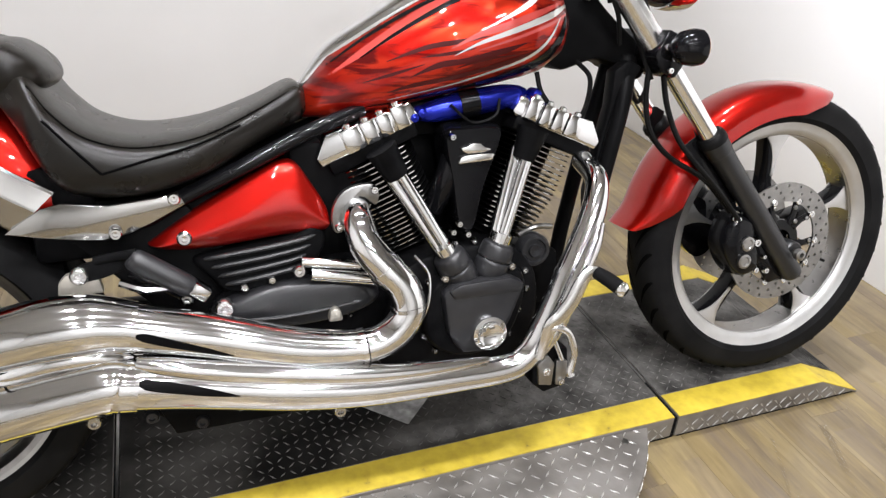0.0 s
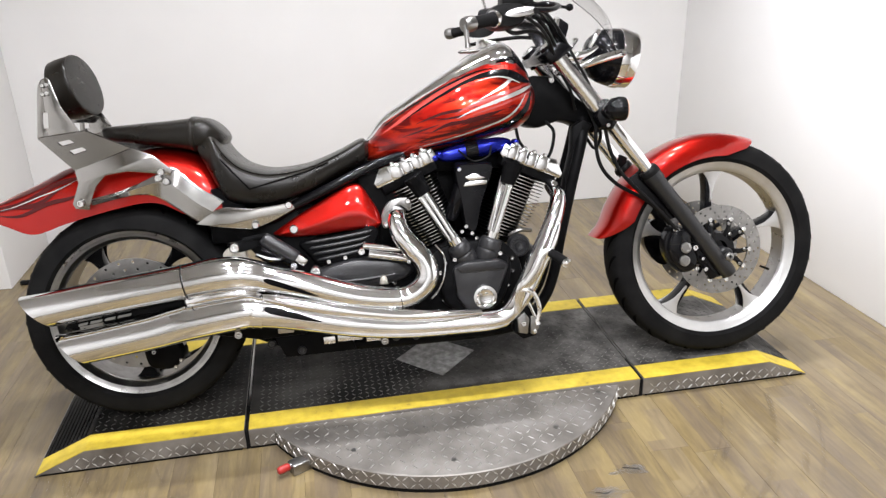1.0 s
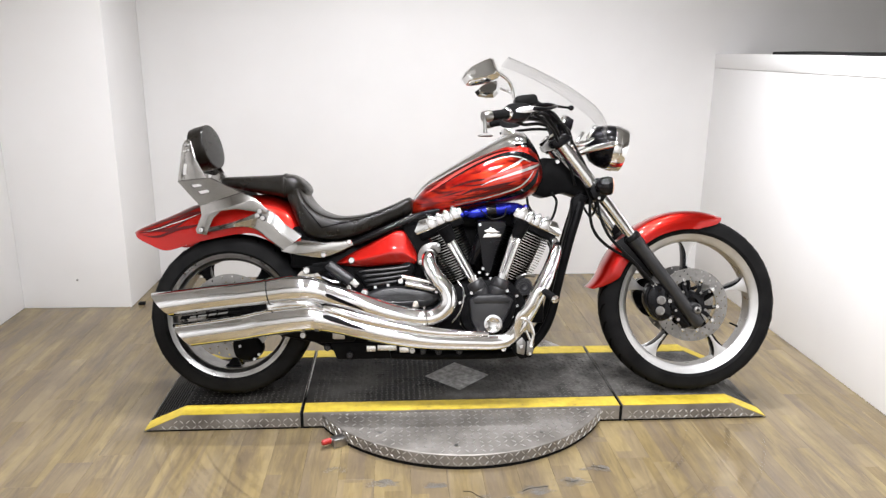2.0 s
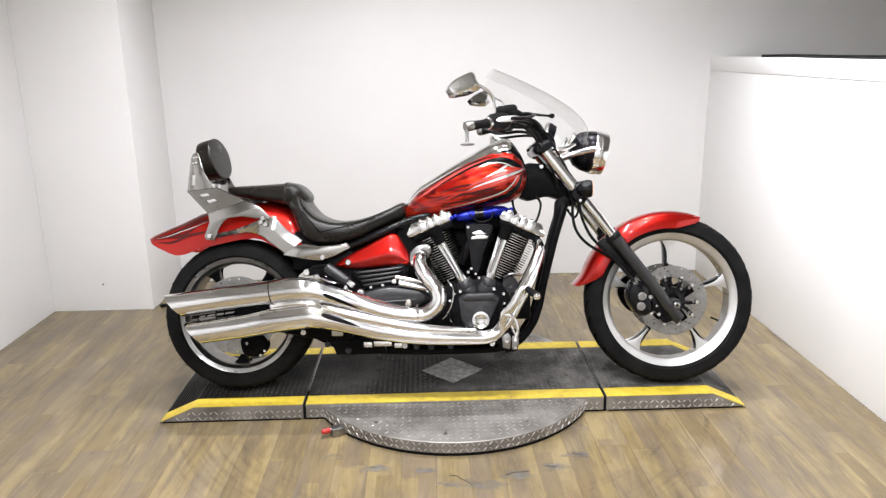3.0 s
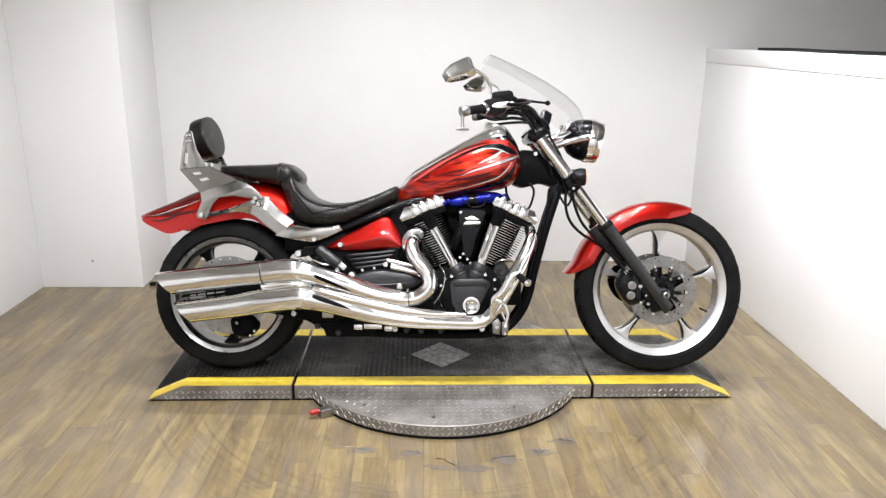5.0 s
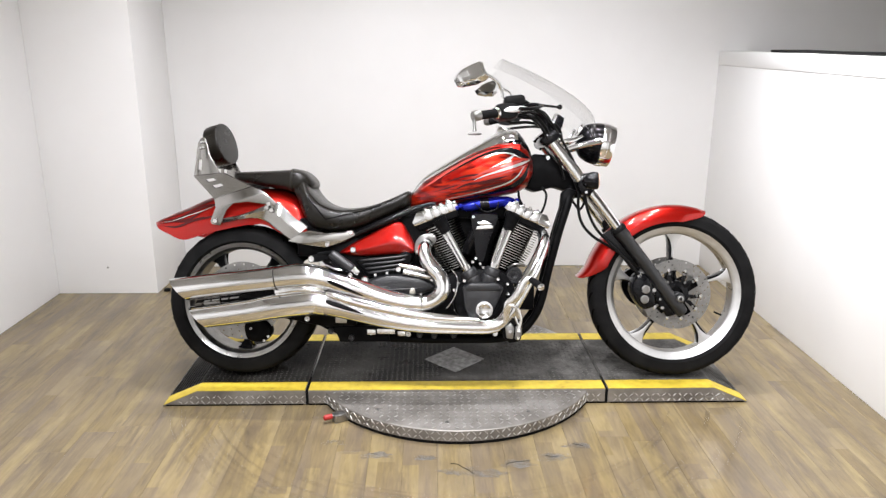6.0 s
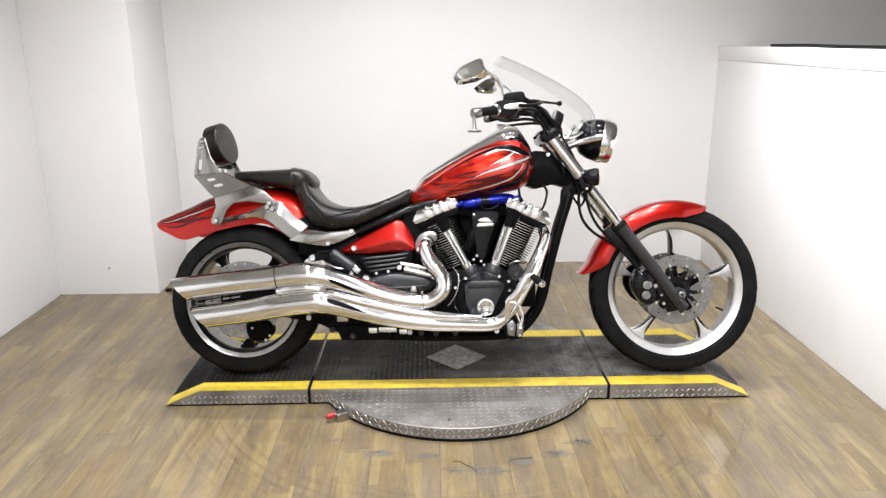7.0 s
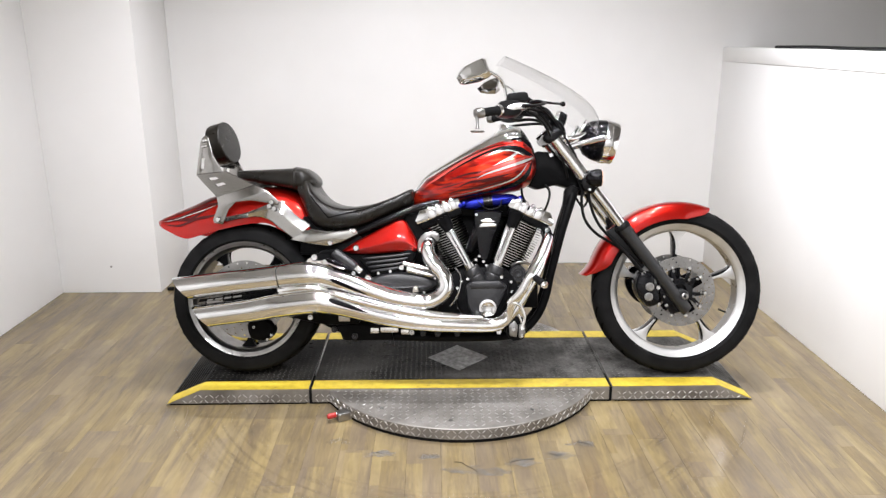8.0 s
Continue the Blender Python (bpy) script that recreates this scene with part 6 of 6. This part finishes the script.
def cut(bm, point, normal):
    bmesh.ops.bisect_plane(bm, geom=list(bm.verts) + list(bm.edges) + list(bm.faces), plane_co=point, plane_no=normal, clear_outer=True)
    return bm


def muffler(name, line, y, tip, z_tip, n=60):
    """A chrome canister drawn out of its pipe, cut on the slant at the tail, with an open bore."""
    outer = sweep([(x, y + dy, z, r) for x, z, r, dy in line], seg=36, n=n, squash=1.08, caps=False)
    cut(outer, Vector((tip, 0, z_tip)), Vector((-0.74, 0.0, -0.67)))
    part(name, outer, CHROME, ex, "chrome slash-cut muffler")
    inner = sweep([(x, y + dy, z, r * 0.93) for x, z, r, dy in line[:5]], seg=36, n=30, squash=1.08, caps=False)
    cut(inner, Vector((tip + 0.001, 0, z_tip)), Vector((-0.74, 0.0, -0.67)))
    part("bore", inner, SATIN, ex, "sooty black bore")


UPPER = [(-0.300, 0.365, 0.047, 0), (-0.20, 0.375, 0.047, 0), (-0.04, 0.396, 0.0475, 0), (0.165, 0.420, 0.048, 0), (0.250, 0.430, 0.050, 0), (0.305, 0.431, 0.049, 0), (0.345, 0.426, 0.0445, 0), (0.383, 0.4165, 0.0405, 0)]
LOWER = [(-0.220, 0.256, 0.046, 0), (-0.15, 0.263, 0.046, 0), (-0.04, 0.277, 0.047, 0), (0.080, 0.294, 0.049, 0), (0.172, 0.311, 0.051, 0), (0.318, 0.328, 0.051, 0), (0.350, 0.3245, 0.0485, 0), (0.376, 0.3195, 0.0465, 0)]
muffler("muffler", UPPER, -0.235, -0.208, 0.375)
muffler("muffler", LOWER, -0.240, -0.130, 0.264)
part("header_pipe", sweep([(0.360, -0.235, 0.4205, 0.0392), (0.430, -0.2355, 0.4015, 0.0388), (0.497, -0.236, 0.3825, 0.0385), (0.630, -0.238, 0.3405, 0.0365), (0.742, -0.240, 0.324, 0.032), (0.800, -0.240, 0.338, 0.031), (0.834, -0.238, 0.378, 0.031), (0.828, -0.232, 0.422, 0.031), (0.795, -0.224, 0.465, 0.030), (0.766, -0.210, 0.508, 0.029), (0.762, -0.185, 0.545, 0.026), (0.775, -0.12, 0.560, 0.024)], seg=28, n=90), CHROME, ex, "chrome rear header pipe")
part("header_pipe", sweep([(0.355, -0.240, 0.3235, 0.0452), (0.440, -0.240, 0.3070, 0.0425), (0.530, -0.240, 0.2850, 0.0400), (0.630, -0.242, 0.2625, 0.0380), (0.765, -0.244, 0.243, 0.034), (0.920, -0.244, 0.2355, 0.029), (1.020, -0.244, 0.236, 0.027), (1.068, -0.242, 0.256, 0.026), (1.105, -0.238, 0.310, 0.026), (1.150, -0.228, 0.392, 0.026), (1.192, -0.215, 0.465, 0.026), (1.222, -0.200, 0.525, 0.0245), (1.240, -0.170, 0.572, 0.023), (1.240, -0.11, 0.600, 0.022)], seg=28, n=100), CHROME, ex, "chrome front header pipe")
part("front_shield", sweep([(1.085, -0.262, 0.262, 0.010), (1.118, -0.258, 0.312, 0.017), (1.160, -0.248, 0.388, 0.018), (1.200, -0.236, 0.458, 0.017), (1.222, -0.224, 0.500, 0.010)], seg=18, n=30), CHROME, ex, "chrome heat shield")
part("heat_shield", sweep([(0.378, -0.258, 0.363, 0.012), (0.420, -0.261, 0.352, 0.017), (0.50, -0.262, 0.330, 0.019), (0.640, -0.262, 0.299, 0.0195), (0.760, -0.262, 0.279, 0.019), (0.880, -0.262, 0.270, 0.014), (0.98, -0.258, 0.267, 0.006)], seg=20, n=40), CHROME, ex, "chrome heat shield")
for x0, z0, x1, z1, r in ((0.166, 0.420, 0.176, 0.4215, 0.0492), (0.170, 0.311, 0.180, 0.3125, 0.0522), (0.742, 0.324, 0.752, 0.325, 0.0336), (0.905, 0.236, 0.915, 0.236, 0.0306), (0.735, 0.2465, 0.745, 0.2455, 0.0356)):
    # a bright band with a dark joint beside it
    part("clamp_band", sweep([(x0, -0.239, z0, r), (x1, -0.239, z1, r)], seg=32, squash=1.07), CHROME, ex)
    k = (z1 - z0) / (x1 - x0)
    part("pipe_joint", sweep([(x1, -0.239, z1, r - 0.0007), (x1 + 0.0022, -0.239, z1 + 0.0022 * k, r - 0.0007)], seg=32, squash=1.07), SATIN, ex, "dark joint of the pipe")
for a_, b_, r in (((0.806, -0.227, 0.451), (0.797, -0.2245, 0.462), 0.0328), ((0.835, -0.2375, 0.383), (0.8345, -0.237, 0.390), 0.0330), ((1.154, -0.227, 0.399), (1.159, -0.226, 0.408), 0.0282)):
    part("clamp_band", rod(a_, b_, r, seg=28), CHROME, ex)
# rolled lips where the muffler covers end over the headers
for x, y, z, r in ((0.380, -0.235, 0.4172, 0.0413), (0.373, -0.240, 0.3201, 0.0473)):
    part("cover_lip", sweep([(x - 0.003, y, z + 0.0008, r), (x + 0.003, y, z - 0.0006, r)], seg=40, squash=1.07), CHROME, ex, "rolled chrome lip")


def vent(stations, y, n=24):
    """A tapered black patch laid on a pipe: stations are (x, z of the axis, radius, angle below level, half width), in
    degrees.
    """
    rows_ = spline(stations, n)
    bm = bmesh.new()
    last = None
    for x, z, r, a0, half in rows_:
        col = [bm.verts.new((x, y - (r + 0.0009) * math.cos(radians(a0 + half * k)), z - (r + 0.0009) * math.sin(radians(a0 + half * k)))) for k in (-1, -0.5, 0, 0.5, 1)]
        if last:
            for p in range(4):
                bm.faces.new((last[p], last[p + 1], col[p + 1], col[p]))
        last = col
    return part("vent", bm, SATIN, ex, "black tapered patch on the header pipe")


vent([(0.385, 0.4140, 0.0391, -2, 4), (0.400, 0.4100, 0.0390, 0, 11), (0.440, 0.3988, 0.0388, 8, 11), (0.490, 0.3845, 0.0385, 18, 8), (0.545, 0.3678, 0.0380, 28, 1)], -0.2358)
vent([(0.379, 0.3190, 0.0445, -24, 4), (0.394, 0.3162, 0.0440, -22, 12), (0.440, 0.3070, 0.0425, -15, 12), (0.485, 0.2962, 0.0412, -9, 9), (0.530, 0.2850, 0.0400, -3, 1)], -0.240)
# exhaust flange of the rear cylinder
part("port_flange", plate(smooth_outline([(0.722, 0.520), (0.722, 0.560), (0.745, 0.592), (0.790, 0.600), (0.806, 0.585), (0.800, 0.560), (0.775, 0.578), (0.748, 0.560), (0.740, 0.520)], 36), -0.165, -0.150, 0.003), STEEL, ex, "steel exhaust flange")
bolt(0.731, -0.166, 0.528, 0.008, 0.010, ex)
bolt(0.797, -0.166, 0.590, 0.008, 0.010, ex)
part("pipe_bridge", sweep([(0.176, -0.232, 0.366, 0.021), (0.205, -0.233, 0.371, 0.026), (0.260, -0.234, 0.380, 0.028), (0.310, -0.234, 0.379, 0.026), (0.350, -0.233, 0.370, 0.020), (0.372, -0.232, 0.364, 0.012)], seg=24, n=26, squash=1.2), CHROME, ex, "chrome fairing between the pipes")
# strip of dark mesh between the mufflers
part("gap_strip", plate([(-0.150, 0.318), (-0.140, 0.332), (0.165, 0.372), (0.165, 0.355)], -0.235, -0.228, 0.001), SATIN, ex, "dark slot between the mufflers")
for x0, wd in ((-0.112, 0.022), (-0.082, 0.030), (-0.044, 0.026), (-0.010, 0.034)):
    zz = 0.3245 + 0.130 * (x0 + 0.11)
    part("strip_mark", plate([(x0, zz), (x0 + 0.003, zz + 0.007), (x0 + wd + 0.003, zz + 0.007 + 0.13 * wd), (x0 + wd, zz + 0.13 * wd)], -0.2385, -0.235, 0.0004), STEEL, ex, "worn grey lettering bar")
for x, z in ((0.30, 0.262), (0.70, 0.205)):
    bolt(x, -0.235, z, 0.013, 0.012, ex, BRUSHED)
part("gear_stub", rod((0.660, -0.165, 0.470), (0.765, -0.165, 0.452), 0.010), CHROME, ex)
part("gear_stub", rod((0.675, -0.172, 0.447), (0.785, -0.172, 0.425), 0.012), CHROME, ex)
bolt(0.655, -0.165, 0.455, 0.012, 0.012, ex)

# -- pegs and controls --
rp = group_part("passenger_peg", "folded black passenger footpeg on a raw alloy bracket")
part("peg", sweep([(0.385, -0.190, 0.520, 0.010), (0.392, -0.190, 0.514, 0.0185), (0.43, -0.192, 0.487, 0.0195), (0.468, -0.194, 0.460, 0.0185), (0.474, -0.194, 0.455, 0.012)], seg=18), CHARCOAL, rp, "black rubber-covered peg")
part("peg_end", join(None, box(-0.016, 0.016, -0.016, 0.016, -0.012, 0.012, 0.004), Matrix.Translation((0.486, -0.194, 0.450)) @ Matrix.Rotation(radians(40), 4, "Y")), CHROME, rp, "chrome peg end")
part("arm", sweep([(0.330, -0.170, 0.512, 0.009), (0.36, -0.175, 0.518, 0.008), (0.395, -0.18, 0.520, 0.010)], seg=10), SATIN, rp)
part("bracket", plate([(0.266, 0.455), (0.270, 0.480), (0.282, 0.492), (0.316, 0.496), (0.332, 0.482), (0.336, 0.455)], -0.166, -0.148, 0.004), CREAM, rp, "raw alloy bracket")
part("bracket_arm", plate([(0.296, 0.490), (0.300, 0.506), (0.318, 0.512), (0.385, 0.522), (0.390, 0.500), (0.340, 0.484), (0.312, 0.480)], -0.178, -0.164, 0.004), SATIN, rp, "black peg arm")
bolt(0.306, -0.179, 0.495, 0.015, 0.012, rp, POLISHED)
part("linkage", sweep([(0.36, -0.16, 0.468, 0.007), (0.40, -0.165, 0.452, 0.008), (0.44, -0.165, 0.450, 0.007)], seg=8), CHROME, rp)
part("plunger", rod((0.380, -0.16, 0.487), (0.460, -0.16, 0.432), 0.011), BLACK, rp)
bolt(0.463, -0.18, 0.432, 0.011, 0.010, rp)
fp = group_part("foot_control", "chrome brake pedal and black forward footpeg")
part("mount", plate([(1.075, 0.262), (1.098, 0.282), (1.118, 0.268), (1.150, 0.262), (1.152, 0.215), (1.140, 0.180), (1.100, 0.172), (1.075, 0.195)], -0.252, -0.200, 0.005), SATIN, fp, "black footpeg mount")
part("mount_cover", plate([(1.082, 0.240), (1.104, 0.256), (1.118, 0.235), (1.112, 0.190), (1.085, 0.196)], -0.262, -0.250, 0.003), STEEL, fp)
part("mount_cover", plate([(1.122, 0.242), (1.146, 0.238), (1.146, 0.205), (1.134, 0.185), (1.120, 0.190)], -0.260, -0.250, 0.003), STEEL, fp)
part("link_rod", rod((1.118, -0.256, 0.282), (1.135, -0.256, 0.240), 0.005), CHROME, fp, "chrome link rod")
part("arm", sweep([(1.082, -0.268, 0.258, 0.010), (1.084, -0.285, 0.300, 0.013), (1.092, -0.292, 0.335, 0.016), (1.110, -0.294, 0.352, 0.017), (1.132, -0.295, 0.380, 0.017), (1.146, -0.295, 0.408, 0.016), (1.160, -0.295, 0.427, 0.014), (1.178, -0.296, 0.430, 0.012)], seg=14, n=44, squash=0.55), POLISHED, fp, "curved bright pedal arm")
part("lever", sweep([(1.084, -0.292, 0.326, 0.006), (1.100, -0.296, 0.330, 0.007), (1.124, -0.297, 0.317, 0.007), (1.137, -0.298, 0.285, 0.007), (1.138, -0.298, 0.262, 0.006), (1.131, -0.298, 0.236, 0.007), (1.132, -0.298, 0.228, 0.009)], seg=10, n=40), POLISHED, fp, "bright hooked brake lever")
part("peg", sweep([(1.176, -0.296, 0.430, 0.012), (1.194, -0.315, 0.418, 0.014), (1.206, -0.330, 0.408, 0.014)], seg=14), RUBBER, fp, "black rubber peg")
part("peg_cap", sweep([(1.206, -0.329, 0.408, 0.013), (1.211, -0.336, 0.404, 0.015), (1.215, -0.342, 0.401, 0.009)], seg=14, n=5), CHROME, fp)
bolt(1.10, -0.262, 0.222, 0.008, 0.006, fp)
bolt(1.133, -0.260, 0.196, 0.007, 0.006, fp)

# brackets under the pipes
un = group_part("undercarriage", "bright brackets and bolts under the frame")
part("mount_plate", plate([(0.385, 0.214), (0.600, 0.220), (0.620, 0.152), (0.412, 0.149)], -0.128, -0.105, 0.004), SATIN, un, "black mounting plate")
for x0, x1, z0, z1, y in ((0.525, 0.560, 0.182, 0.205, -0.13), (0.566, 0.640, 0.186, 0.208, -0.13), (0.650, 0.700, 0.178, 0.200, -0.13), (0.400, 0.445, 0.235, 0.262, -0.16)):
    part("bracket", box(x0, x1, y - 0.012, y, z0, z1, 0.003), CREAM if x0 < 0.45 else POLISHED, un)
for x, z in ((0.375, 0.195), (0.46, 0.168), (0.80, 0.180), (0.88, 0.182), (1.05, 0.190), (0.74, 0.182)):
    bolt(x, -0.125, z, 0.013, 0.012, un, CHARCOAL if x < 1.0 else None)
stand = group_part("side_stand", "black steel side stand")
part("leg", sweep([(0.32, 0.13, 0.23, 0.014), (0.18, 0.22, 0.13, 0.012), (0.06, 0.29, 0.066, 0.011)], seg=10), SATIN, stand)
part("foot", box(0.03, 0.09, 0.270, 0.315, 0.058, 0.066, 0.002), SATIN, stand)

# ---- floor planks ----
PW, PL = 0.122, 1.22


def plank_mesh(x0, x1, y0, y1):
    me = bpy.data.meshes.new("plank")
    g, b = 0.00016, 0.0004
    v = []
    for z, i in ((-0.012, g), (-b, g), (0.0, g + b)):
        v += [(x0 + i, y0 + i, z), (x1 - i, y0 + i, z), (x1 - i, y1 - i, z), (x0 + i, y1 - i, z)]
    fs = [(8, 9, 10, 11)]
    for k in (0, 4):
        fs += [(k + i, k + (i + 1) % 4, k + 4 + (i + 1) % 4, k + 4 + i) for i in range(4)]
    me.from_pydata(v, [], fs)
    me.materials.append(PLANK)
    return me


whole = plank_mesh(0, PW, 0, PL)
rng = random.Random(4)
x = XL
while x < 4.6 - 0.001:
    w = min(PW, 4.6 - x)
    y = YF - rng.random() * PL
    while y < YB:
        y0, y1 = max(y, YF), min(y + PL, YB)
        if y1 - y0 > 0.02:
            full = abs(w - PW) < 1e-4 and y0 == y and y1 == y + PL
            ob = new("plank", whole if full else plank_mesh(0, w, 0, y1 - y0))
            ob.location = (x, y0, 0)
            ob.parent = floor
        y += PL
    x += PW
# scuffed tyre arcs
ARCS = [(0.93 + 0.034 * k + 0.012 * math.sin(5.1 * k), 195 + 17 * math.sin(2.3 * k), 318 + 22 * math.sin(1.7 * k + 1), 0.004 + 0.007 * (k * 7 % 5) / 4) for k in range(9)]
for rr, a0, a1, wd in ARCS:
    bm = bmesh.new()
    prev = None
    for i in range(61):
        a = radians(a0 + (a1 - a0) * i / 60)
        p = [bm.verts.new((CX + q * math.cos(a), q * math.sin(a), 0.0012)) for q in (rr - wd, rr + wd)]
        if prev:
            bm.faces.new((prev[0], prev[1], p[1], p[0]))
        prev = p
    part("scuff_mark", bm, SCUFF, floor)
# torn patches of old tape adhesive
rng2 = random.Random(9)
for px, py, pr in ((0.42, -0.59, 0.055), (0.58, -0.68, 0.065), (0.88, -0.785, 0.085), (1.08, -0.745, 0.07), (1.21, -0.70, 0.08), (1.32, -0.625, 0.06), (0.76, -0.70, 0.05), (0.98, -0.80, 0.07)):
    bm = bmesh.new()
    c = bm.verts.new((px, py, 0.001))
    rim = []
    for i in range(22):
        a = 2 * math.pi * i / 22
        q = pr * (0.55 + 0.6 * rng2.random())
        rim.append(bm.verts.new((px + q * math.cos(a), py + 0.42 * q * math.sin(a), 0.001)))
    for i in range(22):
        bm.faces.new((c, rim[i], rim[(i + 1) % 22]))
    part("tape_residue", bm, RESIDUE, floor)
for line in ([(0.844, -0.738), (0.868, -0.742), (0.885, -0.762), (0.905, -0.780), (0.922, -0.803)], [(1.040, -0.747), (1.062, -0.734), (1.095, -0.728), (1.127, -0.724)], [(1.19, -0.690), (1.215, -0.700), (1.235, -0.694)], [(1.30, -0.612), (1.32, -0.618), (1.345, -0.628)], [(0.56, -0.668), (0.585, -0.676)]):
    part("tape_crack", sweep([(x, y, 0.0008, 0.0012) for x, y in line], seg=5), DARKGAP, floor)
tagged(finish("door_stop", box(-0.80, -0.765, 1.14, 1.165, 0.0, 0.018, 0.004), RUBBER), "small black rubber stop on the floor by the pier", "door stop")
tagged(finish("wall_plug", lathe([(0.0001, -0.003), (0.006, -0.003), (0.006, 0.0), (0.0001, 0.0)], (-1.10, YP, 0.16), 12, close=False), STEEL), "tiny grey screw plug in the white pier", "screw")
